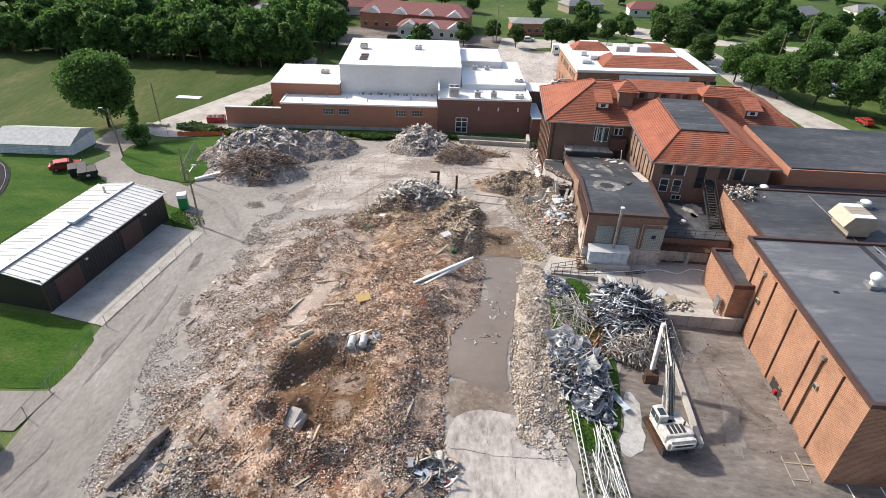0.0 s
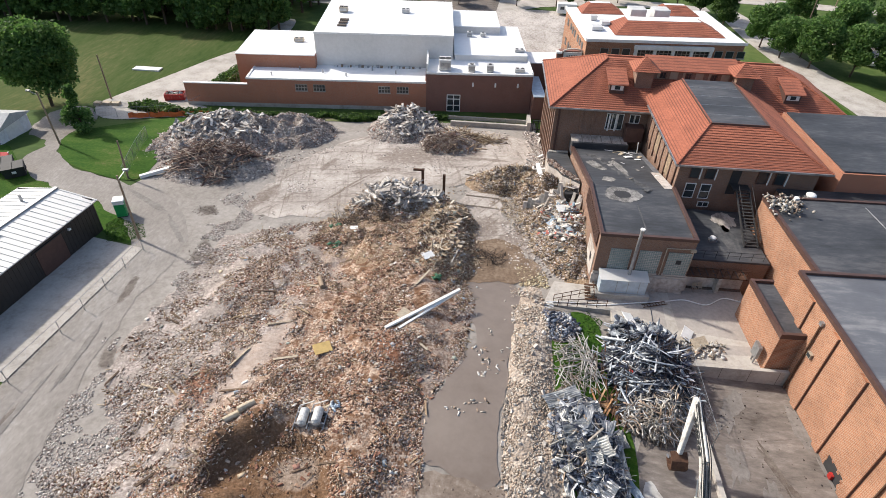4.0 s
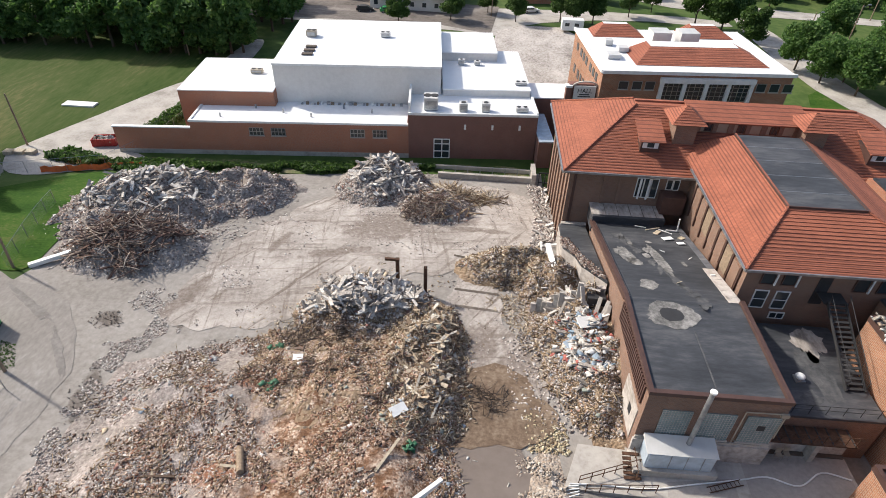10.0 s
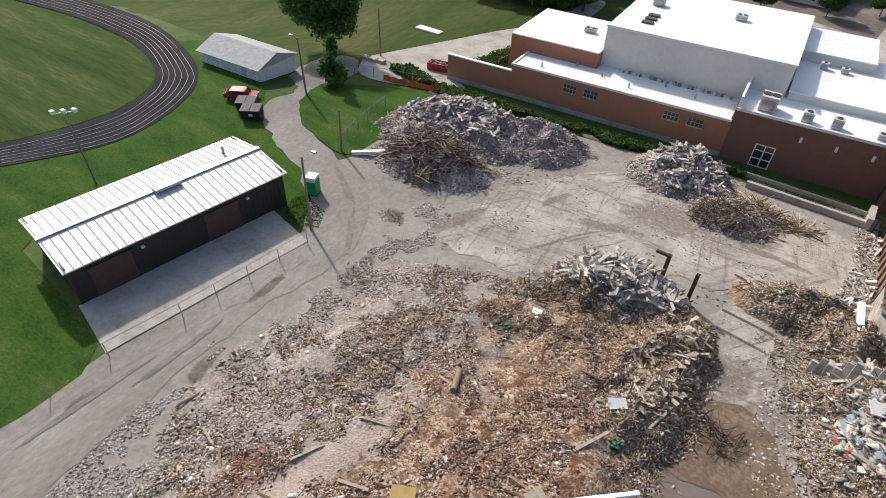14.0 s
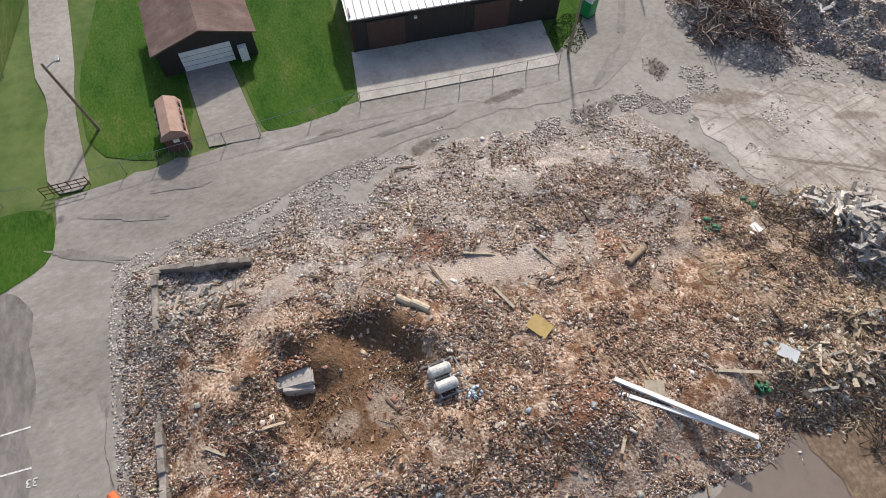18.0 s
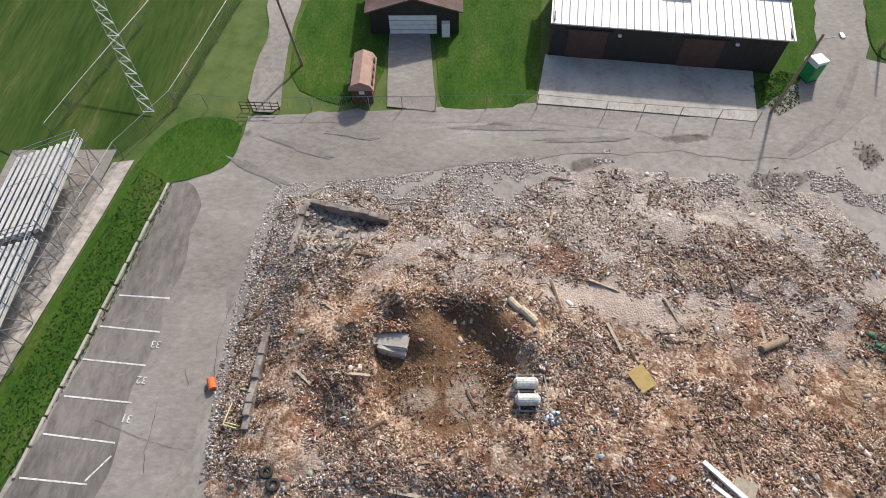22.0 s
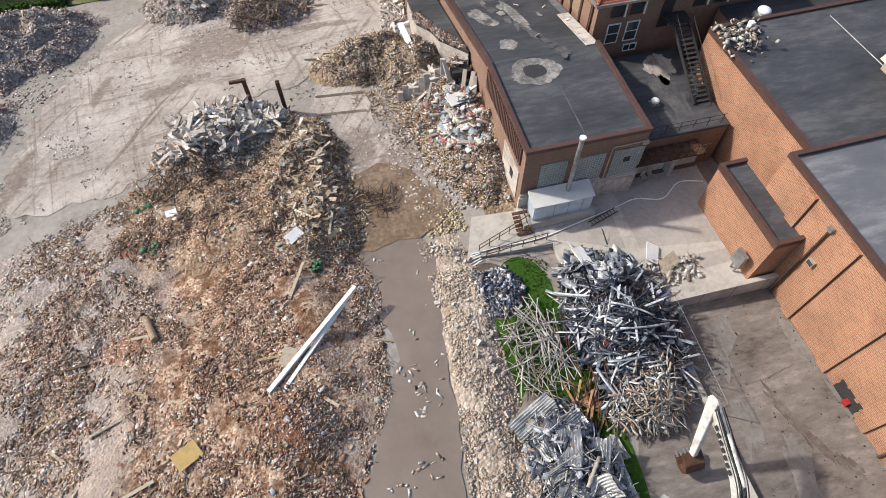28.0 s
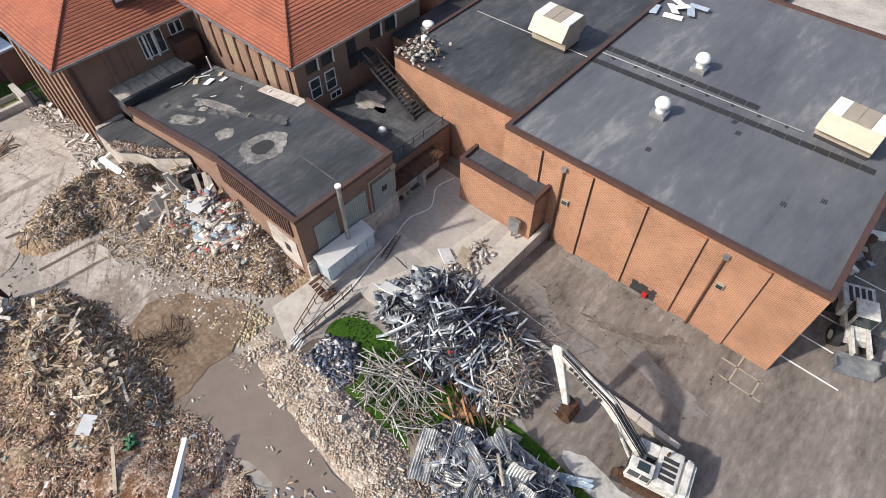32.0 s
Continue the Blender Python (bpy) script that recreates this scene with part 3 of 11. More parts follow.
CUBE = np.array([(-1, -1, -1), (1, -1, -1), (1, 1, -1), (-1, 1, -1), (-1, -1, 1), (1, -1, 1), (1, 1, 1), (-1, 1, 1)], float) / 2
CUBE_F = np.array([(0, 3, 2, 1), (4, 5, 6, 7), (0, 1, 5, 4), (1, 2, 6, 5), (2, 3, 7, 6), (3, 0, 4, 7)])
RNG = np.random.default_rng(11)


def turns(n, tilt):
    """Random turns: any heading, and a lean of about tilt degrees."""
    yaw = RNG.uniform(0, 2 * np.pi, n)
    a, b = RNG.normal(0, np.radians(tilt), n), RNG.normal(0, np.radians(tilt), n)
    cz, sz, ca, sa, cb, sb = np.cos(yaw), np.sin(yaw), np.cos(a), np.sin(a), np.cos(b), np.sin(b)
    z, o = np.zeros(n), np.ones(n)
    rz = np.stack([np.stack([cz, -sz, z], -1), np.stack([sz, cz, z], -1), np.stack([z, z, o], -1)], -2)
    ra = np.stack([np.stack([o, z, z], -1), np.stack([z, ca, -sa], -1), np.stack([z, sa, ca], -1)], -2)
    rb = np.stack([np.stack([cb, z, sb], -1), np.stack([z, o, z], -1), np.stack([-sb, z, cb], -1)], -2)
    return rz @ ra @ rb


def heap_of_blocks(name, places, sizes, turn, material, parent=None, wonky=0.18):
    """Many loose blocks as one mesh of uncounted stuff."""
    n = len(places)
    v = CUBE[None] * (1 + RNG.uniform(-wonky, wonky, (n, 8, 1))) * sizes[:, None, :]
    v = np.einsum("nij,nkj->nki", turn, v) + places[:, None, :]
    f = CUBE_F[None] + 8 * np.arange(n)[:, None, None]
    me = bpy.data.meshes.new(name)
    me.vertices.add(8 * n)
    me.vertices.foreach_set("co", v.ravel())
    me.loops.add(24 * n)
    me.loops.foreach_set("vertex_index", f.ravel().astype(np.int32))
    me.polygons.add(6 * n)
    me.polygons.foreach_set("loop_start", np.arange(0, 24 * n, 4, dtype=np.int32))
    me.update(calc_edges=True)
    me.materials.append(material)
    ob = new(name, me)
    if parent is not None:
        ob.parent = parent
        ob.matrix_parent_inverse = undo(parent)
    ob["kind"] = "stuff"
    return ob


def inside_many(xs, ys, poly):
    hit = np.zeros(len(xs), bool)
    for i in range(len(poly)):
        (x0, y0), (x1, y1) = poly[i], poly[(i + 1) % len(poly)]
        if y0 != y1:
            hit ^= ((y0 > ys) != (y1 > ys)) & (xs < (x1 - x0) * (ys - y0) / (y1 - y0) + x0)
    return hit


def strewn(poly, n, height, keep=None):
    """n random places in an outline, resting at height(x, y)."""
    lo, hi = np.min(poly, axis=0), np.max(poly, axis=0)
    out = []
    while len(out) < n:
        xy = RNG.uniform(lo, hi, (4 * n + 50, 2))
        xy = xy[inside_many(xy[:, 0], xy[:, 1], poly)]
        for x, y in xy.tolist():
            if keep is None or keep(x, y):
                out.append((x, y, height(x, y)))
                if len(out) == n:
                    break
    return np.array(out)


# ---- the land ----
def sheet(name, x0, x1, y0, y1, nx, ny, height, material, lift=0.0):
    bm = bmesh.new()
    rows = [[bm.verts.new((x, y, height(x, y) + lift)) for x in np.linspace(x0, x1, nx)] for y in np.linspace(y0, y1, ny)]
    for a, b in zip(rows, rows[1:]):
        for i in range(nx - 1):
            bm.faces.new((a[i], a[i + 1], b[i + 1], b[i]))
    return part(name, bm, material)


def land():
    """One sheet to the horizon: close-meshed at the site, wide outside it."""
    xs = list(np.linspace(-2500, -140, 8)) + list(np.linspace(-130, 130, 105)) + list(np.linspace(140, 2500, 8))
    ys = list(np.linspace(-1500, -40, 6)) + list(np.linspace(-30, 230, 105)) + list(np.linspace(240, 4000, 10))
    bm = bmesh.new()
    rows = [[bm.verts.new((x, y, ground_z(x, y) - 0.04)) for x in xs] for y in ys]
    for a, b in zip(rows, rows[1:]):
        for i in range(len(xs) - 1):
            bm.faces.new((a[i], a[i + 1], b[i + 1], b[i]))
    tagged(part("ground", bm, M_LAND), "grassy open land round the school grounds", "ground", "", "structure")


def frayed(outline, amp=0.4, k=0.0, step=0.7):
    """The same outline with an uneven, crumbled edge."""
    pts, out = rounded(outline, 2), []
    for i, (x0, y0) in enumerate(pts):
        x1, y1 = pts[(i + 1) % len(pts)]
        d = math.hypot(x1 - x0, y1 - y0)
        n = max(1, int(d / step))
        for j in range(n):
            x, y = x0 + (x1 - x0) * j / n, y0 + (y1 - y0) * j / n
            q = amp * (noise.noise(Vector((x * 0.35, y * 0.35, k))) + 0.6 * noise.noise(Vector((x * 1.3, y * 1.3, k + 5))))
            out.append((x + q * (y1 - y0) / (d + 1e-6), y - q * (x1 - x0) / (d + 1e-6)))
    return out


land()
YARD = [(6, -25), (62, -25), (62, 60), (40, 64), (31, 90), (10, 100), (10, 108), (-20, 104), (-46, 100), (-45, 95), (-44, 84), (-43.5, 77), (-46, 71), (-36.5, 64), (-36.4, 62.4), (-38.4, 43.0), (-38.0, 35), (-37.6, 30), (-37, 17), (-33, 17), (-30.8, 16.2), (-29.5, 12), (-15, 9.8), (-6.4, 8), (2, 6), (6, 0)]
draped("yard", YARD, M_GRAVEL, "dusty grey gravel and broken paving of the demolition yard", "ground", 0.0, 2.5, 0)
draped("road", frayed([(-60.5, 85), (-63, 80.5), (-60, 77.2), (-54.6, 74.1), (-45, 70.8), (-37.5, 64.5), (-36.4, 55), (-37.3, 35), (-37.6, 24), (-36.5, 17), (-31, 16.8), (-29.3, 12), (-15, 10), (-6.4, 8), (4, 5), (6, -25), (12, -25), (10, 14), (-8, 19), (-20, 20), (-29, 22), (-31, 40), (-33, 50), (-31, 66), (-38, 74), (-45.5, 75.8), (-52, 78), (-56.6, 80.3), (-60.2, 84.8), (-62, 90), (-61, 96), (-67, 104), (-72, 101), (-68, 88)], 0.7, 4.0, 1.0), M_ROAD, "worn pale asphalt service road round the site", "road", 0.03, 2.5, 0)
draped("parking_lot", frayed([(-29.2, 11.9), (-15, 10.1), (-6.4, 8.3), (4, 5.4), (5, 12), (-3, 13.6), (-9, 14.2), (-12, 13.7), (-15, 14.9), (-18, 14.3), (-21, 15.4), (-24, 14.8), (-27.5, 15.2), (-29.4, 13.4)], 0.35, 2.0), M_PARK, "dark patched asphalt parking bays", "parking lot", 0.05, 2.5, 0)
draped("gym_yard", [(21.6, 50.8), (30.5, 52), (31, 33.5), (60, 33), (60, -20), (14, -20), (12.4, 8), (12.7, 30), (13.6, 40), (17, 45)], M_ASPHALT, "dark stained asphalt yard beside the brick hall", "parking lot", 0.05)
draped("lawn", [(-45.6, 76.2), (-52, 78), (-56.6, 80.3), (-60.2, 84.8), (-62, 90), (-58, 94.5), (-50, 101), (-46.5, 99), (-45, 95), (-44, 84), (-43.5, 77.2)], M_LAWN, "bright green lawn inside the curve of the drive", "lawn", 0.06)
draped("lawn", [(-37.5, 35), (-38, 43), (-44.8, 44.2), (-60, 45.5), (-60, 66.5), (-44, 66.5), (-38.5, 62.8), (-37, 65), (-38.5, 67.6), (-45, 70.8), (-54.6, 74.1), (-60, 77), (-62, 79), (-68, 85), (-95, 92), (-95, 30), (-54, 20.3), (-48.4, 19.6), (-41, 20), (-38.2, 24.8), (-38.8, 26.2), (-41, 29), (-48.2, 29), (-48.2, 33.5), (-45, 34), (-39, 34.3)], M_LAWN, "green lawn round the sheds", "lawn", 0.02, 2.5, 1)
draped("lawn", [(-36.7, 16.6), (-33.2, 17), (-30.8, 16.2), (-29.5, 13), (-29.3, 11.6), (-19.8, 10.3), (-10.8, 8.7), (-6, 7.6), (4, 4.6), (4, 1.5), (-6, 4), (-14.4, 5.2), (-20.3, 6.3), (-26.1, 7.4), (-31.8, 8.3), (-37, 11)], M_LAWN, "strip of long green grass by the parking bays", "lawn", 0.06)
draped("sports_field", [(-64, 108), (-60, 122), (-50, 142), (-48, 165), (-160, 165), (-240, 120), (-240, -60), (-60, -60), (-32.3, -3), (-32, 6.4), (-38, 10), (-54, 13), (-95, 22), (-95, 93), (-76, 98)], M_FIELD, "dry mown sports field", "field", 0.0, 8.0, 1)
draped("sports_field", [(-95, 21.8), (-54, 13), (-38, 10), (-32.2, 6.3), (-32.4, -3), (-60, -58), (-150, -58), (-150, 24)], M_TURF, "striped green playing turf behind the bleachers", "field", 0.03, 6.0, 0)
draped("infield", [(-100, 19), (-89, 34), (-77.8, 52.4), (-74.8, 64.1), (-76.6, 70.5), (-79.8, 74.4), (-85.1, 77.3), (-95.6, 80.3), (-112.9, 80.3), (-125.3, 78.3), (-140, 75), (-150, 20)], M_TURF, "dark green turf inside the running track", "field", 0.07, 6.0, 1)
draped("gravel_track", [(-67, 104), (-61, 96), (-50, 101.5), (-46, 100), (-46, 106), (-52, 107.5), (-51, 114), (-49, 120), (-46, 132), (-46, 160), (-50.5, 160), (-51.7, 138), (-56.4, 130), (-60, 121), (-66, 107.5)], M_CONC, "pale gravel track past the school", "road", 0.05)
draped("weeds", [(-50, 102), (-46, 99.5), (-34, 104), (-20, 103), (-14, 107.5), (-2, 107), (9, 104), (9.3, 110), (-9, 108.6), (-30, 107), (-51, 105.3)], M_WEEDS, "band of weeds and dry grass along the school wall", "weeds", 0.05)
draped("concrete_pad", [(-38.3, 43.2), (-36, 62.6), (-42.7, 64), (-45, 44.6)], M_CONC, "pale concrete apron before the dark shed", "pavement", 0.08, 2.5, 0)
draped("driveway", [(-48.3, 29.2), (-41.5, 29.4), (-38, 29.6), (-37.3, 34.2), (-41, 33.8), (-48.2, 33.3)], M_ROAD, "grey asphalt driveway to the small garage", "driveway", 0.08, 2.5, 0)
draped("footpath", [(-37.2, 19.9), (-37.6, 16.6), (-44.2, 16.4), (-48.4, 17.2), (-54, 15.7), (-75, 16), (-75, 19.5), (-54, 19.7), (-48.4, 19.2), (-41.1, 19.5)], M_GRAVEL, "pale gravel path through the field gate", "path", 0.09, 2.5, 1)
draped("footpath", [(-31.8, 8.1), (-26.1, 7.2), (-20.3, 6.1), (-14.4, 5), (-6, 3.6), (-6, 1.9), (-14.4, 3.4), (-20.3, 4.5), (-26.1, 5.4), (-31.5, 6.3)], M_CONC_OLD, "cracked concrete walk behind the bleachers", "path", 0.09, 2.5, 0)
draped("puddle", frayed([(0.3, 59.6), (1.2, 60.6), (3.6, 60.9), (5.6, 60.4), (6, 57.6), (5.4, 53.2), (5.0, 48.5), (4.2, 44.6), (4.3, 40), (4.0, 37.4), (2.6, 36.4), (0.9, 36.6), (0.2, 37.4), (-1.6, 38.2), (-2.2, 40.5), (-1.6, 43.4), (0.5, 47.9), (1.4, 52), (0.8, 56)], 0.9), M_MUD, "shallow muddy brown puddle with floating scraps", "puddle", 0.05, 2.5, 0)
draped("floor_slab", frayed([(-1, 84), (-2, 62), (3, 60), (5, 60.6), (7.5, 63), (8, 68), (4.4, 73), (3.6, 78), (4, 86)], 0.7, 9.0), M_SCRAPED, "swept pale concrete floor slab of the wrecked building", "floor slab", 0.06, 2.5, 0)
draped("floor_slab", frayed([(-22.6, 92), (-28, 74), (-26, 70), (-16, 71), (-12, 80), (-3, 80), (4, 84), (9, 88), (9, 102), (-2, 104), (-14, 101)], 1.3, 6.0), M_SCRAPED, "stained concrete floor slab with scraped tracks", "floor slab", 0.04, 2.5, 0)


def ragged(cx, cy, rx, ry, rot, k, n=40, rough=0.35):
    """An uneven outline round a centre."""
    c, s_ = math.cos(radians(rot)), math.sin(radians(rot))
    out = []
    for a in np.linspace(0, 2 * math.pi, n, False):
        q = 1 + rough * (noise.noise(Vector((1.6 * math.cos(a), 1.6 * math.sin(a), k))) + 0.7 * noise.noise(Vector((5 * math.cos(a), 5 * math.sin(a), k + 9))))
        u, v = rx * q * math.cos(a), ry * q * math.sin(a)
        out.append((cx + u * c - v * s_, cy + u * s_ + v * c))
    return out


draped("mud_patch", frayed([(-1.8, 37.6), (1, 37), (3.4, 37.2), (6, 35.6), (5.6, 33.2), (2, 33.6), (-1.8, 33)], 0.8, 11.0), mottled("drying_mud", [(0.13, 0.098, 0.077), (0.2, 0.16, 0.13), (0.3, 0.255, 0.215)], 0.5, 2.5, fine_mix=0.5), "drying brown mud between puddle and slab", "dirt patch", 0.045, 2.0, 0)
draped("driveway", frayed([(-1.4, 33.8), (3, 34.6), (8.4, 33.8), (9.3, 27), (9.6, 20), (6, 16), (-2.2, 18), (-1.6, 26)], 0.4, 5.0), M_CONC_OLD, "old cracked concrete driveway beside the rubble", "driveway", 0.055, 2.0, 0)
draped("mud_patch", frayed([(-2.6, 66.4), (-1.4, 60.6), (0.4, 59.4), (2.4, 60.0), (5.8, 59.8), (8.5, 62.4), (7.6, 65.6), (4.8, 67.8), (0.8, 68.8)], 1.0, 20.0), mottled("brown_mud", [(0.1, 0.068, 0.047), (0.17, 0.122, 0.086), (0.28, 0.22, 0.165)], 0.5, 3.0, fine_mix=0.5), "damp brown dirt by the puddle", "dirt patch", 0.08, 2.0, 0)
for k, (x0, y0, x1, y1) in enumerate(((-0.6, 78.2, 3.8, 77.8), (-0.4, 75.7, 3.7, 75.3), (-1.0, 84.0, 3.0, 83.0))):
    draped("floor_trench", [(x0, y0), (x1, y1), (x1, y1 + 0.35), (x0, y0 + 0.35)], M_DARKDIRT, "narrow dark trench across the slab", "trench", 0.075, 2.0, 0)
draped("dirt_patch", frayed([(8.0, 56.2), (10.6, 56.4), (11.6, 54.2), (10.6, 52.2), (9.2, 51.4), (8.2, 52.6)], 0.5, 3.0), M_DARKDIRT, "dark soil under the scrap", "dirt patch", 0.09, 2.0, 0)
draped("grass_patch", [(11.2, 57.2), (13.6, 55.6), (13.4, 51), (14, 44.6), (14.5, 41.6), (14.2, 38), (13.3, 32.6), (9.5, 31), (8.6, 40), (8.4, 47), (8.4, 53.6)], M_LAWN, "patch of green grass under the scrap", "lawn", 0.06)

draped("dust_patch", frayed([(14.9, 39.2), (16.2, 37.6), (15.4, 33.4), (14.2, 31.4), (13.2, 32.6), (13.9, 36.2)], 0.6, 14.0), mottled("pale_dust", [(0.24, 0.22, 0.2), (0.4, 0.385, 0.36), (0.52, 0.51, 0.49)], 0.4, 2.5, fine_mix=0.5), "pale crushed dust on the yard by the grass", "dust patch", 0.085, 1.5, 0)

# ---- rubble ----
FIELD = [(0, 24), (-3.5, 20.6), (-9, 20.2), (-12.6, 20.4), (-16.8, 20.5), (-22.7, 21.1), (-27.6, 21.8), (-28.1, 28.5), (-25.8, 31), (-29.2, 35), (-25.8, 37.5), (-30.4, 45), (-30.6, 50), (-28.9, 58.6), (-28, 66), (-20, 69), (-15, 71), (-8, 72), (0.3, 66), (0.2, 60), (1.5, 56), (1.0, 52), (0.8, 48), (-2.2, 42.4), (-1.6, 38), (-1.5, 32)]
HEAPS = {
    "mid": [(-9, 74.3, 6.6, 5, 8, 2.7), (-2.6, 70.5, 3.6, 6, 0, 1.9), (-1.6, 63.5, 3.0, 5.5, 0, 1.2), (-9, 66, 8, 6.5, 0, 0.8)],
    "west": [(-38, 92, 11, 10, 20, 3.3), (-28.5, 96, 7, 7, 0, 2.6), (-35, 81.5, 8, 5, 10, 2.0)],
    "north": [(-11.5, 101.5, 6.5, 7, 0, 3.2), (-3.8, 96, 5, 5.5, 20, 1.7)],
    "stub": [(5, 82.5, 6.2, 3.2, 12, 1.9), (9.3, 79.6, 4.0, 4.2, 0, 2.7), (12.6, 74.5, 6.2, 5.0, 0, 3.4), (13.4, 68.2, 5.4, 7.6, 8, 3.6)],
    "steel": [(17.2, 49.6, 3.9, 5.6, 6, 2.1), (17.4, 52.8, 2.6, 2.8, 0, 0.7), (16.6, 44.2, 3.0, 2.4, 0, 0.9)],
    "scrap": [(9.6, 54.0, 2.0, 2.3, 0, 0.8), (10.5, 40.6, 2.7, 5.6, 12, 1.5)],
    "bank": [(6.7, 50, 2.0, 11, -4, 0.55), (6.2, 38, 2.2, 7, 0, 0.5)],
}


def field_h(x, y):
    if not inside(x, y, FIELD):
        return 0.0
    e = edge_far(x, y, FIELD)
    h = 1.15 * smooth(0, 5.5, e) * (1 + 0.55 * noise.noise(Vector((x * 0.16, y * 0.16, 1.0)))) + smooth(0, 2, e) * lumps(x, y, 0.5, 0.3)
    h += 0.9 * math.exp(-((x + 20) ** 2 / 30 + (y - 26) ** 2 / 12)) + 0.6 * math.exp(-((x + 6) ** 2 / 20 + (y - 55) ** 2 / 60))
    rim = math.hypot((x + 12.3) / 5.2, (y - 34.6) / 4.9)
    h += 0.9 * math.exp(-((rim - 1.2) / 0.3) ** 2) * (0.2 + 0.8 * smooth(-9, -15, x)) * (1 + 0.9 * noise.noise(Vector((x * 0.4, y * 0.4, 8))))
    h *= smooth(0.74, 1.0, rim + 0.12 * noise.noise(Vector((x * 0.8, y * 0.8, 5))))
    h *= 0.25 + 0.75 * smooth(0.6, 1.05, math.hypot((x + 24.0) / 2.4, (y - 27.0) / 3.4))
    h += 1.5 * math.exp(-(((x + 15.6) / 1.9) ** 4 + ((y - 33.0) / 1.7) ** 4))
    h *= 1 - 0.75 * smooth(-22, -27, x) * smooth(36, 44, y)
    return max(0.05, h)


def heap_h(key, x, y):
    h = 0.0
    for b in HEAPS[key]:
        if abs(x - b[0]) + abs(y - b[1]) < 2.2 * max(b[2], b[3]):
            k = blob(x, y, *b)
            h = max(h, k) + 0.25 * min(h, k)
    return max(0.0, h * (1 + 1.3 * lumps(x, y, 0.5, 0.42))) if h > 0 else 0.0


GRID_STEP, GRID_X, GRID_Y = 0.4, -56.0, 13.0
GRID_H = np.zeros((250, 210))
for _j in range(250):
    for _i in range(210):
        _x, _y = GRID_X + _i * GRID_STEP, GRID_Y + _j * GRID_STEP
        _h = field_h(_x, _y)
        for _key in HEAPS:
            _h += heap_h(_key, _x, _y)
        GRID_H[_j, _i] = _h
GRID_L = GRID_H.tolist()


def top_z(x, y):
    """The land with all the rubble on it."""
    u, v = (x - GRID_X) / GRID_STEP, (y - GRID_Y) / GRID_STEP
    i, j = int(u), int(v)
    if not (0 <= i < 209 and 0 <= j < 249 and u >= 0 and v >= 0):
        return ground_z(x, y)
    a, b, u, v = GRID_L[j], GRID_L[j + 1], u - i, v - j
    return ground_z(x, y) + (a[i] * (1 - u) + a[i + 1] * u) * (1 - v) + (b[i] * (1 - u) + b[i + 1] * u) * v


def mound(name, x0, x1, y0, y1, step, own, material, label, category, group=""):
    """A heap's body: the cells of a grid that the heap covers."""
    nx, ny = int((x1 - x0) / step) + 1, int((y1 - y0) / step) + 1
    xs, ys = np.linspace(x0, x1, nx), np.linspace(y0, y1, ny)
    own_h = np.array([[own(x, y) for x in xs] for y in ys])
    bm, made = bmesh.new(), {}

    def vert(i, j):
        if (i, j) not in made:
            x, y, h = xs[i], ys[j], own_h[j, i]
            made[i, j] = bm.verts.new((x, y, top_z(x, y) if h != 0 else ground_z(x, y) - 0.15))
        return made[i, j]
    for j in range(ny - 1):
        for i in range(nx - 1):
            if own_h[j:j + 2, i:i + 2].any():
                bm.faces.new((vert(i, j), vert(i + 1, j), vert(i + 1, j + 1), vert(i, j + 1)))
    for f in bm.faces:
        f.smooth = True
    ob = part(name, bm, material)
    return tagged(ob, label, category, group, "stuff")


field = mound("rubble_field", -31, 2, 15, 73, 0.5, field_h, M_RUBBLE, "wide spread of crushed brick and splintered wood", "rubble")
heaps = {}
for key, bounds, mat_, text in (
        ("mid", (-19, 3, 57, 83), M_RUBBLE_BROWN, "tall heap of broken concrete, brick and splintered timber"),
        ("west", (-52, -20, 75, 104), M_RUBBLE_GREY, "large grey heap of concrete and lumber by the lawn"),
        ("north", (-19, 3, 89, 110), M_RUBBLE_GREY, "heap of broken concrete slabs before the school wall"),
        ("stub", (-2, 16, 60, 87), M_RUBBLE_BROWN, "heap of brick, slabs and litter against the boiler house"),
        ("steel", (11, 24, 41, 59), M_DARKDIRT, "heap of tangled steel strips beside the excavator"),
        ("scrap", (6, 16, 33, 58), M_DARKDIRT, "strip of bent metal scrap on the grass"),
        ("bank", (3, 10, 30, 63), M_STONE_DIRT, "low bank of crushed stone along the puddle")):
    heaps[key] = mound("rubble_heap", *bounds, 0.45, lambda x, y, k=key: heap_h(k, x, y), mat_, text, "rubble", "rubble heaps")


# ---- buildings ----
def slab(name, x0, x1, y0, y1, z0, z1, mat_, parent, label=""):
    return part(name, bx(x0, x1, y0, y1, z0, z1), mat_, parent, label)


def coping(x0, x1, y0, y1, z, mat_, parent, w=0.35, h=0.3, over=0.06, drop=0.12):
    """A parapet cap round a flat roof, as four lengths."""
    for a in ((x0 - over, x1 + over, y0 - over, y0 + w), (x0 - over, x1 + over, y1 - w, y1 + over),
              (x0 - over, x0 + w, y0 + w, y1 - w), (x1 - w, x1 + over, y0 + w, y1 - w)):
        slab("coping", *a, z - drop, z + h, mat_, parent)


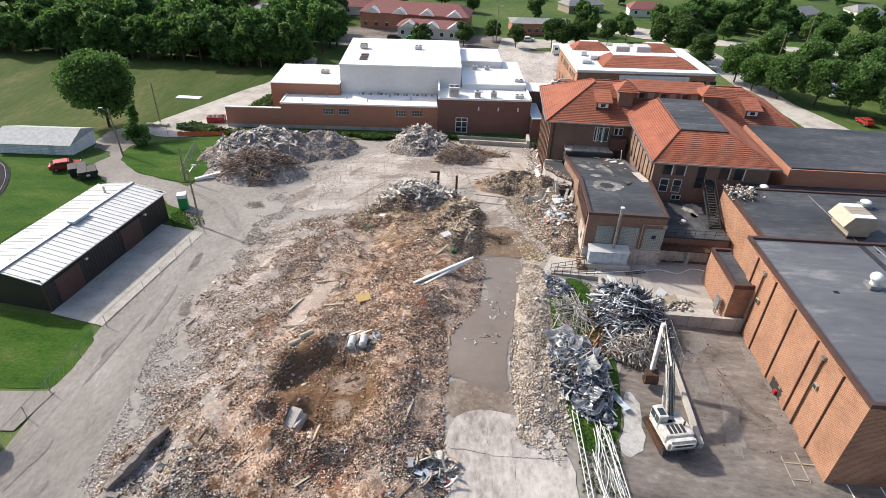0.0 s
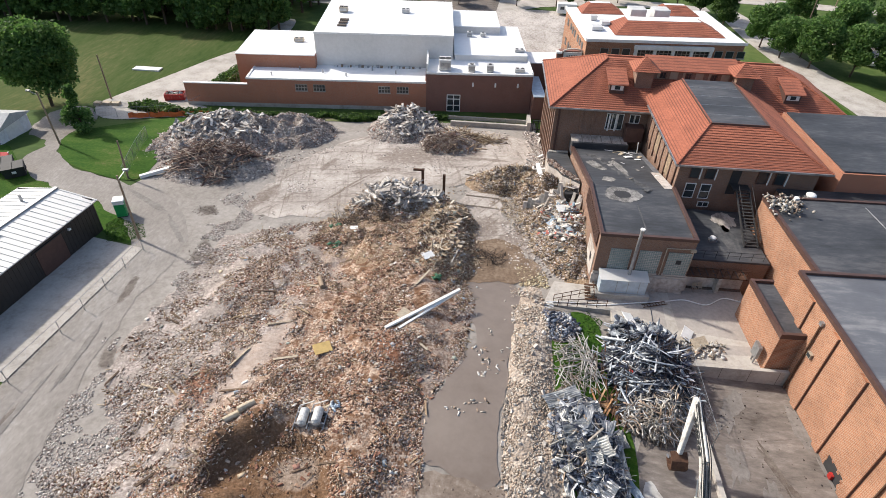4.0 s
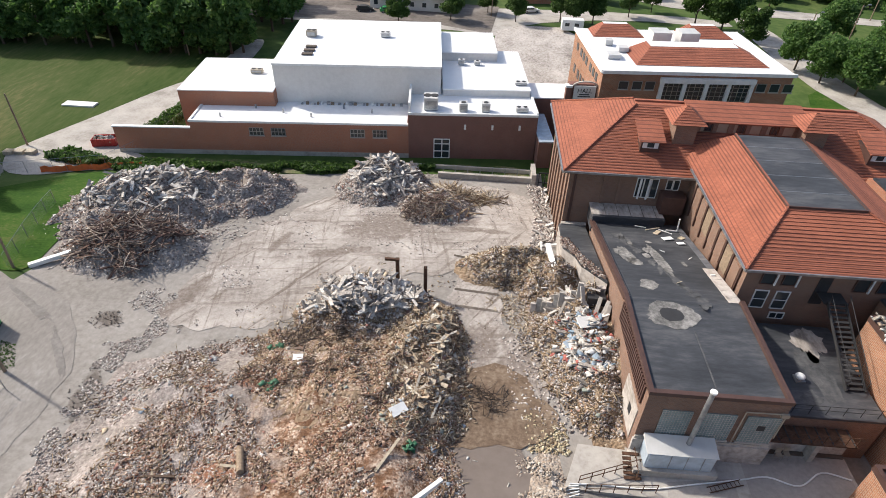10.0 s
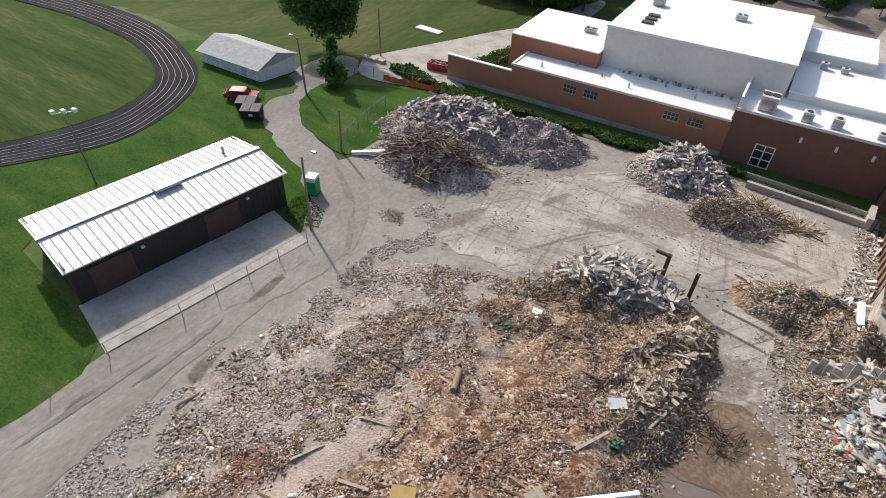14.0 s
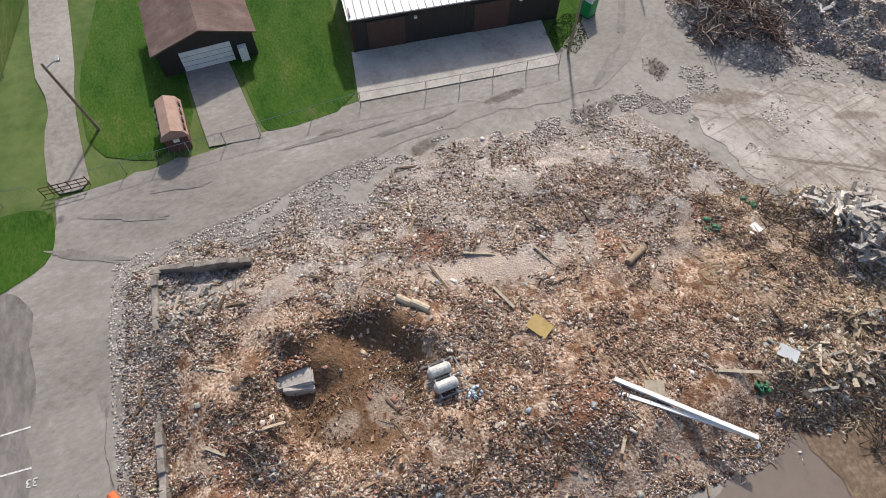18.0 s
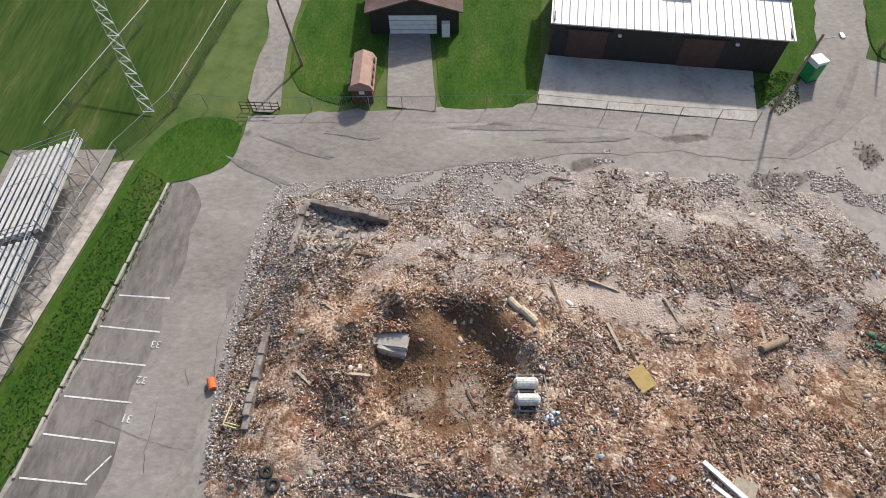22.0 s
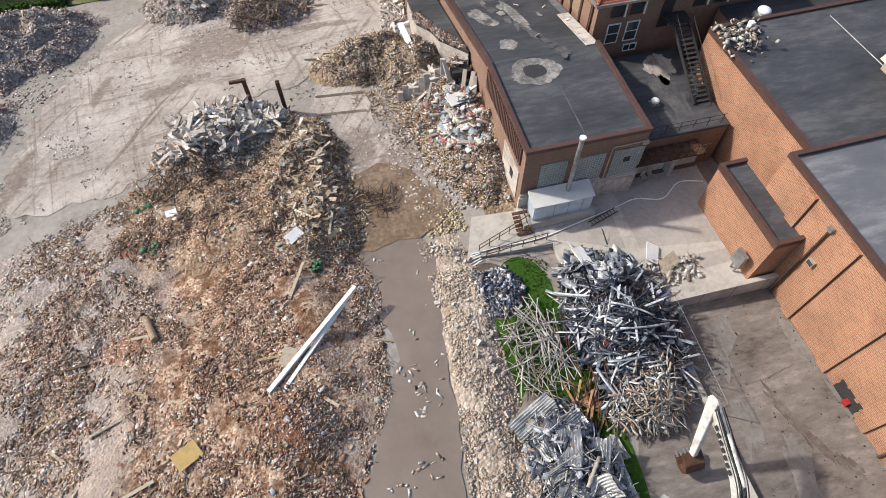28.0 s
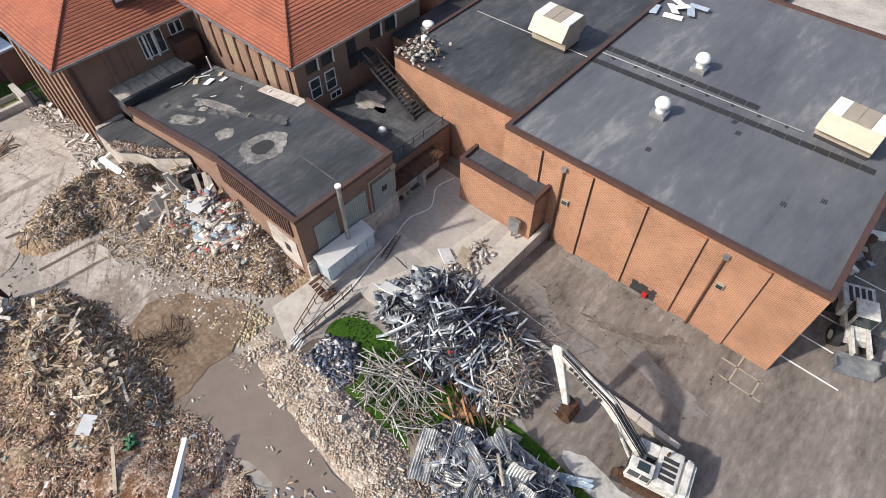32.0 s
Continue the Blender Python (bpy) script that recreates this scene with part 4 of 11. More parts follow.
def hip(bm, eave, ridge, z0, z1, step=0.36, rise=0.05):
    """Hip slopes between an eave rectangle and a smaller top one, laid in overlapping courses."""
    (ex0, ex1, ey0, ey1), (rx0, rx1, ry0, ry1) = eave, ridge
    E = [Vector((ex0, ey0, z0)), Vector((ex1, ey0, z0)), Vector((ex1, ey1, z0)), Vector((ex0, ey1, z0))]
    R = [Vector((rx0, ry0, z1)), Vector((rx1, ry0, z1)), Vector((rx1, ry1, z1)), Vector((rx0, ry1, z1))]
    for i in range(4):
        j = (i + 1) % 4
        run = (((R[i] + R[j]) - (E[i] + E[j])) / 2).length
        n = max(2, int(run / step))
        nrm = (E[j] - E[i]).cross(R[i] - E[i]).normalized()
        for k in range(n):
            a, b = k / n, (k + 1) / n
            p0, p1 = E[i].lerp(R[i], a), E[j].lerp(R[j], a)
            q0, q1 = E[i].lerp(R[i], b), E[j].lerp(R[j], b)
            v = [bm.verts.new(p) for p in (p0 + nrm * rise, p1 + nrm * rise, q1, q0, p0, p1)]
            bm.faces.new(v[:4] if (q1 - q0).length > 1e-3 else v[:3])
            bm.faces.new((v[4], v[5], v[1], v[0]))
    bmesh.ops.remove_doubles(bm, verts=bm.verts[:], dist=1e-4)


def window(parent, x, y, z, w, h, face, frame_mat=None, bars=(1, 1), pane=None, name="window"):
    """A framed window, proud of a wall: face is the way it looks (n, s, e, w)."""
    d = {"s": 0, "e": 90, "n": 180, "w": 270}[face]
    m = Matrix.Translation((x, y, z)) @ Matrix.Rotation(radians(d), 4, "Z")
    frame_mat = frame_mat or M_WHITE
    wn = part(name, bx(-w / 2, w / 2, -0.03, 0.02, 0, h, m), pane or M_GLASS, parent)
    bm = bmesh.new()
    t = 0.08
    for a in ((-w / 2 - t, w / 2 + t, -t, 0), (-w / 2 - t, w / 2 + t, h, h + t)):
        box(bm, a[0], a[1], -0.08, 0.02, a[2], a[3], m)
    for s in (-1, 1):
        box(bm, s * (w / 2 + t / 2) - t / 2, s * (w / 2 + t / 2) + t / 2, -0.08, 0.02, 0, h, m)
    for i in range(1, bars[0] + 1):
        c = -w / 2 + w * i / (bars[0] + 1)
        box(bm, c - 0.03, c + 0.03, -0.07, -0.03, 0, h, m)
    for i in range(1, bars[1] + 1):
        c = h * i / (bars[1] + 1)
        box(bm, -w / 2, w / 2, -0.065, -0.03, c - 0.03, c + 0.03, m)
    part("window_frame", bm, frame_mat, wn)
    return wn


# brick hall
gym = thing("brick_hall", (45, 45, 0), "orange brick sports hall with a flat grey roof", "building")
slab("wall", 31.0, 65, 33.4, 57.7, -1.0, 7.8, M_BRICK_OR, gym)
slab("roof", 31.3, 64.7, 33.7, 57.4, 7.8, 8.0, M_MEMBRANE_G, gym, "grey roofing membrane")
coping(31.0, 65, 33.4, 57.7, 8.0, M_COPING, gym, 0.3, 0.22)
slab("wall", 33.8, 65, 57.72, 72.2, -1.0, 7.0, M_BRICK_OR, gym)
slab("roof", 34.1, 64.7, 57.75, 72, 7.0, 7.2, M_MEMBRANE, gym, "black roofing membrane")
for a in ((33.74, 34.1, 57.8, 72.2), (34.1, 65, 71.9, 72.26)):
    slab("coping", *a, 6.9, 7.35, M_COPING, gym)
slab("wall", 44, 70, 75.4, 92, -3, 8.6, M_BRICK_RED, gym)
slab("roof", 44.3, 69.7, 75.7, 91.7, 8.6, 8.75, M_MEMBRANE, gym)
slab("wall", 37, 66, 72.3, 75.4, -2, 6.4, M_BRICK_BR, gym)
slab("roof", 37, 66, 72.3, 75.4, 6.4, 6.6, M_MEMBRANE, gym)
slab("annex_wall", 28.7, 31.0, 53.0, 60.4, -0.5, 4.95, M_BRICK_OR, gym)
slab("annex_roof", 28.95, 31.0, 53.25, 60.15, 4.95, 5.05, M_MEMBRANE, gym)
for a in ((28.64, 28.95, 52.94, 60.46), (28.95, 31.0, 52.94, 53.25), (28.95, 31.0, 60.15, 60.46)):
    slab("coping", *a, 4.85, 5.3, M_COPING, gym)

# boiler house
boil = thing("boiler_house", (18, 66, 1.4), "flat-roofed brown brick boiler house with glass-block windows", "building")
slab("wall", 13.1, 22.3, 60.5, 70, -0.5, 7.8, M_BRICK_BR, boil)
slab("roof", 13.4, 22.0, 60.8, 70.0, 7.8, 7.9, M_MEMBRANE, boil)
for a in ((13.04, 22.36, 60.44, 60.78), (13.04, 13.38, 60.78, 70.3), (22.02, 22.36, 60.78, 70.3)):
    slab("coping", *a, 7.83, 8.15, M_COPING, boil)


def fall(x, y):
    """The rear roof falls away from the front one."""
    return 7.75 - 0.232 * (y - 70.0)


REAR = [(13.3, 70.0), (22.4, 70.0), (22.4, 86.6), (13.3, 86.6)]
for name_, outline, lo, hi, mat_ in (
        ("wall", REAR, lambda x, y: -1.5, lambda x, y: fall(x, y), M_BRICK_BR),
        ("roof", [(13.5, 70.02), (22.4, 70.02), (22.4, 86.6), (13.5, 86.6)], fall, lambda x, y: fall(x, y) + 0.1, M_MEMBRANE),
        ("coping", [(13.12, 70.3), (13.5, 70.3), (13.5, 86.6), (13.12, 86.6)], lambda x, y: fall(x, y) - 0.25, lambda x, y: fall(x, y) + 0.3, M_COPING),
        ("flashing", [(13.5, 70.3), (13.62, 70.3), (13.62, 86.6), (13.5, 86.6)], lambda x, y: fall(x, y) + 0.1, lambda x, y: fall(x, y) + 0.14, M_CONC)):
    bm = bmesh.new()
    prism(bm, outline, lo, hi)
    part(name_, bm, mat_, boil)
slab("low_wall", 22.45, 31, 62.5, 72, 0, 4.2, M_BRICK_BR, boil)
slab("low_roof", 22.45, 31, 62.5, 72, 4.2, 4.4, M_MEMBRANE, boil, "low grey roof deck with worn patches")

# old school
old = thing("old_school", (25, 92, 0), "old brown brick school with red tiled hip roofs", "building")
slab("wall", 10.6, 48.8, 88.9, 104.5, -3.5, 8.9, M_BRICK_BR, old)
slab("wall", 23.1, 38.2, 72.8, 89, -1.0, 10.0, M_BRICK_BR, old)
bm = bmesh.new()
hip(bm, (9.7, 49.7, 88, 106), (17.8, 41.6, 96.6, 98.2), 8.9, 13.0)
part("roof", bm, M_TILE, old, "red clay tile hip roof")
bm = bmesh.new()
hip(bm, (22.4, 39.0, 71.9, 92.5), (26.8, 33.2, 77.5, 91.0), 10.0, 12.6)
part("roof", bm, M_TILE, old, "red clay tile hip roof")
slab("ridge_top", 17.8, 41.6, 96.6, 98.2, 12.9, 13.02, M_TILE, old)
slab("roof_deck", 26.8, 33.2, 77.5, 91, 12.5, 12.62, M_MEMBRANE, old)
slab("eave", 9.75, 49.65, 88.05, 105.35, 8.75, 8.88, M_COPING, old)
slab("eave", 22.45, 38.95, 71.95, 90, 9.85, 9.98, M_COPING, old)

# new school
school = thing("new_school", (-10, 120, -2.8), "new red brick school with white flat roofs", "building")
TURN5 = Matrix.Translation((-9.3, 110.5, 0)) @ Matrix.Rotation(radians(5), 4, "Z")


def sslab(name, x0, x1, y0, y1, z0, z1, mat_, label=""):
    return part(name, bx(x0, x1, y0, y1, z0, z1, TURN5), mat_, school, label)


sslab("wall", -31, 0, 0, 9, -2.2, 2.2, M_BRICK_RED)
sslab("base_course", -42, 0, -0.06, 0.3, -4, -2.15, M_CONC)
sslab("roof", -30.8, -0.2, 0.2, 9, 2.2, 2.35, M_WHITE_ROOF)
sslab("garden_wall", -42, -31, 0, 0.4, -2.2, 1.2, M_BRICK_RED)
sslab("wall", -34, -20, 5.5, 19, -4, 4.6, M_BRICK_RED)
sslab("roof", -34, -20, 5.3, 19, 4.6, 4.75, M_WHITE_ROOF)
sslab("wall", 0, 18.4, 0, 24, -4, 3.9, M_BRICK_DK)
sslab("roof", 0.2, 18.2, 0.2, 24, 3.9, 4.05, M_WHITE_ROOF)
sslab("hall_wall", -20.1, 4.6, 7.2, 30, -4, 8.0, M_STUCCO)
sslab("hall_roof", -20.2, 4.7, 7.1, 30, 8.0, 8.15, M_WHITE_ROOF)
sslab("wall", 4.6, 14, 19, 30, -4, 6.4, M_STUCCO)
sslab("roof", 4.6, 14, 18.9, 30, 6.4, 6.55, M_WHITE_ROOF)
sslab("wall", 18.4, 28, 8, 14, -4, 3.4, M_BRICK_DK)
sslab("roof", 18.4, 28, 8, 14, 3.4, 3.55, M_WHITE_ROOF)
sslab("east_wall", 28, 56, 5.5, 26, -4, 8.6, M_BRICK_OR)
sslab("east_roof", 27.8, 56.2, 5.3, 26.2, 8.6, 8.8, M_WHITE_ROOF)

# dark shed and garage
SHED = Matrix.Translation((-43.6, 55.3, 0)) @ Matrix.Rotation(radians(-7.2), 4, "Z")
shed = thing("machine_shed", (-43.6, 55.3, 0), "long dark brown metal shed with a white ribbed roof", "shed")
part("wall", bx(-9.6, 0, -10.4, 10.4, -0.2, 3.7, SHED), M_DARK_METAL, shed)
garage = thing("garage", (-52, 31, 0), "small dark brown garage with a white door", "garage")
slab("wall", -56, -48.3, 27.4, 36.2, -0.1, 2.7, M_DARK_METAL, garage)
slab("garage_door", -48.3, -48.24, 29.3, 34.0, 0.05, 2.15, M_WHITE, garage, "white sectional garage door")


# ---- details of the brick hall ----
HALL_W = 31.0
for y in (54.6, 50.2, 45.9, 41.6, 37.3):
    slab("pilaster", 30.78, 31.0, y - 0.45, y + 0.45, -0.6, 7.75, M_BRICK_OR, gym)
    # dark brown strip down the south edge of each pilaster
    slab("joint", 30.88, 30.99, y - 0.51, y - 0.455, -0.6, 7.75, M_COPING, gym)
for y in (52.1, 39.6):
    head = slab("rain_head", 30.7, 31.0, y - 0.2, y + 0.2, 7.1, 7.4, M_GREY_METAL, gym)
    bm = bmesh.new()
    rod(bm, (30.85, y, -0.3), (30.85, y, 7.1), 0.09)
    part("downpipe", bm, M_RUST, gym)
for y, z in ((51.5, 4.4), (39.0, 4.7)):
    lamp = slab("wall_lamp", 30.75, 31.0, y - 0.28, y + 0.28, z, z + 0.42, M_BEIGE, gym)
    slab("lens", 30.72, 30.75, y - 0.22, y + 0.22, z + 0.06, z + 0.36, M_GLASS, lamp)
# ragged opening knocked through the wall at the foot: its dark a black panel
slab("opening", 30.96, 31.02, 42.4, 44.5, -0.3, 1.3, M_BLACK, gym, "black panel painted as the dark of a ragged hole in the brick")
slab("opening_debris", 30.7, 30.95, 43.0, 43.4, 0.35, 0.75, M_RED, gym)
for i, (y, z, s) in enumerate(((42.3, 0.6, 0.25), (44.6, 0.9, 0.3), (43.0, 1.3, 0.3), (43.9, 1.35, 0.2), (44.55, 0.2, 0.25), (42.35, 1.1, 0.2))):
    slab("broken_brick", 30.93, 31.03, y - s / 2, y + s / 2, z - s / 2, z + s / 2, M_BRICK_OR, gym)


def roof_vent(x, y, z, r=0.62, tall=1.0):
    v = thing("roof_vent", (x, y, z), "round white spun-metal roof ventilator on a curb", "vent", "roof vents")
    part("curb", bx(x - r, x + r, y - r, y + r, z, z + 0.35, None, 0.02), M_GREY_METAL, v)
    bm = bmesh.new()
    prof = ((r * 0.62, 0.35), (r * 0.62, 0.75), (r * 0.95, 0.8), (r * 1.0, 0.95), (r * 0.9, 1.15), (r * 0.62, 1.32), (r * 0.2, 1.4))
    rings = [[bm.verts.new((x + q * math.cos(a), y + q * math.sin(a), z + 0.3 + (h - 0.3) * tall)) for a in np.linspace(0, 2 * math.pi, 20, False)] for q, h in prof]
    for a, b in zip(rings, rings[1:]):
        for i in range(20):
            f = bm.faces.new((a[i], a[(i + 1) % 20], b[(i + 1) % 20], b[i]))
            f.smooth = True
    bm.faces.new(rings[-1])
    part("hood", bm, M_WHITE, v)


roof_vent(40.8, 49.3, 8.0)
roof_vent(48.9, 49.9, 8.0)
roof_vent(41.2, 72.9, 6.6, 0.6, 0.5)
roof_vent(52.5, 69.0, 7.2, 0.7, 0.5)


def roof_unit(x, y, z, sx, sy, h, turn, label):
    """A large sheet-metal air handler with a sloped intake hood."""
    u = thing("air_handler", (x, y, z), label, "air handler", "rooftop air handlers")
    m = Matrix.Translation((x, y, z)) @ Matrix.Rotation(radians(turn), 4, "Z")
    part("curb", bx(-sx / 2 + 0.1, sx / 2 - 0.1, -sy / 2 + 0.1, sy / 2 - 0.1, 0, 0.3, m), M_BLACK, u)
    part("casing", bx(-sx / 2, sx / 2, -sy / 2, sy / 2, 0.3, h, m, 0.03), M_BEIGE, u)
    for s in (-1, 1):
        bm = bmesh.new()
        vs = [bm.verts.new(m @ Vector(p)) for p in ((s * sx / 2, -sy / 2, h), (s * sx / 2, sy / 2, h), (s * (sx / 2 + 0.9), sy / 2, h * 0.55), (s * (sx / 2 + 0.9), -sy / 2, h * 0.55), (s * sx / 2, -sy / 2, h * 0.35), (s * sx / 2, sy / 2, h * 0.35))]
        for f in ((0, 1, 2, 3), (3, 2, 5, 4), (0, 3, 4), (1, 5, 2)):
            bm.faces.new([vs[i] for i in f])
        part("intake_hood", bm, M_BEIGE, u)
    for i in range(4):
        c = -sy / 2 + sy * (i + 0.5) / 4
        part("top_panel", bx(-sx / 2 + 0.05, sx / 2 - 0.05, c - sy / 8 + 0.03, c + sy / 8 - 0.03, h, h + 0.05, m), M_BEIGE if i % 3 else M_WHITE, u)


roof_unit(46.9, 37.6, 8.0, 2.6, 4.0, 2.0, -4, "beige sheet-metal rooftop air handler with weathered panels")
roof_unit(46.4, 62.2, 7.2, 2.6, 3.6, 2.3, 0, "beige sheet-metal rooftop air handler")
# walkway pads and conduits across the roof
bm_pad = bx(-0.36, 0.36, -0.5, 0.5, 0, 0.03)
me_pad = bpy.data.meshes.new("walk_pad")
bm_pad.to_mesh(me_pad)
bm_pad.free()
me_pad.materials.append(M_BLACK)
walkway = thing("roof_walkway", (44.5, 47, 8.0), "line of black rubber walkway pads on the roof", "walkway")
for i in range(22):
    o = new("walk_pad", me_pad)
    o.parent, o.matrix_parent_inverse = walkway, undo(walkway)
    o.matrix_basis = Matrix.Translation((44.05 + 0.05 * i, 57.3 - i * 1.05, 8.0))
for i in range(13):
    o = new("walk_pad", me_pad)
    o.parent, o.matrix_parent_inverse = walkway, undo(walkway)
    o.matrix_basis = Matrix.Translation((46.6 + 0.03 * i, 57.3 - i * 1.08, 8.0))
pipe_run = thing("roof_conduit", (45.6, 48, 8.0), "white conduit on blocks across the roof", "pipe")
part("conduit", rods([((45.4, 57.2, 8.15), (46.2, 40.2, 8.15)), ((45.0, 70.8, 7.35), (45.3, 58.0, 7.35))], 0.035), M_GREY_METAL, pipe_run)
for i in range(8):
    slab("support_block", 45.3 + 0.1 * i, 45.55 + 0.1 * i, 56 - 2.1 * i, 56.25 - 2.1 * i, 8.0, 8.1, M_BLACK, pipe_run)
sheets = thing("loose_sheets", (57, 56, 8.0), "bent pale metal sheets dropped on the roof", "sheet metal")
for i in range(7):
    a, b = RNG.uniform(-1.6, 1.6), RNG.uniform(-2.4, 2.0)
    m = Matrix.Translation((57 + a, 56 + b, 8.12 + 0.05 * i)) @ Matrix.Rotation(RNG.uniform(0, 3), 4, "Z") @ Matrix.Rotation(RNG.uniform(-0.12, 0.12), 4, "X")
    part("sheet", bx(-0.9, 0.9, -0.35, 0.35, 0, 0.03, m), M_PALEBLUE if i % 2 else M_WHITE, sheets)
for i, (x, y) in enumerate(((43.8, 44.6), (42.6, 43.8), (36.9, 38.2), (39.0, 36.3), (36.3, 47.8))):
    d = thing("roof_drain", (x, y, 8.0), "small dark drain grate on the roof", "drain", "roof drains")
    for k in range(3):
        part("bar", bx(x - 0.25, x + 0.25, y + 0.14 * k - 0.17, y + 0.14 * k - 0.1, 8.0, 8.04), M_BLACK, d)
kits = thing("discarded_fixtures", (36.6, 70.2, 7.2), "heap of discarded pale fixtures and panels on the roof", "debris heap")
n = 150
pl = np.stack([RNG.normal(36.6, 1.1, n), RNG.normal(70.0, 1.0, n), 7.3 + RNG.uniform(0, 0.5, n)], -1)
pl[:, 0], pl[:, 1] = pl[:, 0].clip(34.5, 39.2), pl[:, 1].clip(66.5, 71.6)
heap_of_blocks("fixture", pl, RNG.uniform(0.1, 0.5, (n, 3)) * (1.2, 0.6, 0.35), turns(n, 24), M_SCRAP_PALE, kits)
part("drum", bx(38.0, 38.5, 70.6, 71.1, 7.25, 7.85, None, 0.12), M_WHITE, kits, "white drum")

# annex: box on the wall and lamp
ebox = thing("electric_box", (28.6, 53.3, 1.5), "grey electric cabinet on the annex wall", "cabinet")
slab("body", 28.3, 28.62, 53.0, 54.0, 1.9, 3.1, M_GREY_METAL, ebox)
slab("conduit", 28.4, 28.55, 53.2, 53.3, 1.3, 1.9, M_GREY_METAL, ebox)
slab("conduit", 28.4, 28.55, 53.6, 53.7, 1.3, 1.9, M_GREY_METAL, ebox)

# the hall and all that stands on it, set a little askew to the other buildings
HALL = Matrix(((0.895, -0.0656, 0, 28.5 - 0.895 * 30.94 + 0.0656 * 57.74), (-0.0215, 0.967, 0, 55.8 + 0.0215 * 30.94 - 0.967 * 57.74), (0, 0, 1.146, 0), (0, 0, 0, 1)))
for ob in [o for o in scene.objects if o.parent is None and o.name.split(".")[0] in ("brick_hall", "roof_vent", "air_handler", "roof_walkway", "roof_conduit", "loose_sheets", "roof_drain", "discarded_fixtures", "electric_box")]:
    ob.matrix_basis = HALL @ ob.matrix_basis
roof_vent(26.2, 66.0, 4.2, 0.36, 0.4)

# ---- details of the boiler house ----
for x0, x1, bars in ((14.35, 16.35, 0), (17.15, 19.25, 0), (19.95, 22.15, 1)):
    w = part("window", bx(x0, x1, 60.42, 60.52, 3.75, 6.45), M_GLASSBLOCK, boil, "glass-block window")
    bm = bmesh.new()
    nx, nz = 10, 13
    for i in range(nx + 1):
        c = x0 + (x1 - x0) * i / nx
        box(bm, c - 0.012, c + 0.012, 60.405, 60.42, 3.75, 6.45)
    for i in range(nz + 1):
        c = 3.75 + 2.7 * i / nz
        box(bm, x0, x1, 60.407, 60.42, c - 0.012, c + 0.012)
    part("mortar_grid", bm, M_CONC, w)["kind"] = "stuff"
    slab("sill", x0 - 0.1, x1 + 0.1, 60.35, 60.52, 3.6, 3.75, M_CONC, w)
    if bars:
        slab("vent_pane", 20.85, 21.35, 60.38, 60.42, 5.1, 5.6, M_BLACK, w)
slab("ledge", 13.1, 22.3, 60.38, 60.5, 3.25, 3.5, M_CONC, boil)
slab("foundation", 13.0, 22.35, 60.3, 60.5, 0.5, 3.25, M_CONC_OLD, boil)
bm = rods([((19.6, 60.35, 3.6), (19.6, 60.35, 7.0)), ((19.6, 60.35, 7.0), (22.2, 60.35, 7.05)), ((22.2, 60.35, 7.05), (22.2, 60.35, 4.5))], 0.05)
part("drain_pipe", bm, M_BEIGE, boil)
slab("wall_lamp", 21.9, 22.4, 60.3, 60.5, 6.7, 7.0, M_BEIGE, boil)
for i in range(26):
    y = 61.2 + i * 0.33
    slab("siding_slat", 12.97, 13.1, y, y + 0.2, 6.0, 7.75, M_COPING, boil)
slab("patch", 13.03, 13.1, 61.2, 64.6, 2.2, 5.2, M_CONC_OLD, boil, "bare pale plaster patch with a hole")
# no hole is cut: a black panel paints its shaded depth
slab("hole", 13.0, 13.05, 62.2, 62.8, 3.4, 4.2, M_BLACK, boil)
slab("back_parapet", 13.2, 20.6, 86.0, 88.85, 3.0, 4.75, M_MEMBRANE, boil)
slab("parapet_cap", 13.15, 20.6, 86.35, 88.85, 4.75, 4.85, M_CONC_OLD, boil)
slab("parapet_edge", 13.15, 20.6, 85.95, 86.35, 4.75, 4.95, M_MEMBRANE, boil)
for x in (14.6, 15.9, 17.2, 18.5, 19.8):
    slab("cap_joint", x, x + 0.05, 86.4, 88.8, 4.85, 4.87, M_DARKDIRT, boil)
for i in range(15):
    y0 = 70.3 + i * 1.02
    bm = bmesh.new()
    wx = 21.3 if i < 6 else 21.75
    prism(bm, [(wx, y0), (22.35, y0), (22.35, y0 + 0.98), (wx, y0 + 0.98)], lambda x, y: fall(x, y) + 0.1, lambda x, y: fall(x, y) + 0.16)
    part("edge_walk", bm, M_CONC_OLD if i < 6 else M_MEMBRANE_G, boil, "worn pale walkway slab along the wall")
M_STAIN = mottled("dried_stain", [(0.085, 0.083, 0.08), (0.18, 0.174, 0.166), (0.33, 0.315, 0.3)], 0.8, 3.0, fine_mix=0.5)
for x, y, rx, ry, q in ((15.1, 78.2, 0.62, 1.7, 6), (15.5, 76.9, 0.6, 0.8, 40), (17.9, 77.6, 0.5, 3.3, 4), (17.2, 79.6, 0.3, 0.6, 0), (16.9, 78.4, 0.4, 0.5, 0), (15.6, 72.6, 0.75, 1.0, 0), (14.3, 79.0, 0.22, 0.7, 0), (16.0, 81.0, 0.25, 0.4, 0), (17.9, 81.6, 0.3, 0.3, 0), (19.9, 77.0, 0.2, 0.5, 0)):
    draped("roof_stain", ragged(x, y, rx, ry, q, x * 3, 40, 0.35), M_STAIN, "dried pale stain on the membrane roof", "stain", 0.135, 1.0, 0, "structure", fall)
draped("roof_stain", ragged(16.4, 68.3, 2.05, 1.45, 0, 5.0, 48, 0.22), M_STAIN, "pale dried ring on the membrane roof", "stain", 0.03, 9, 0, "structure", lambda px, py: 7.9)
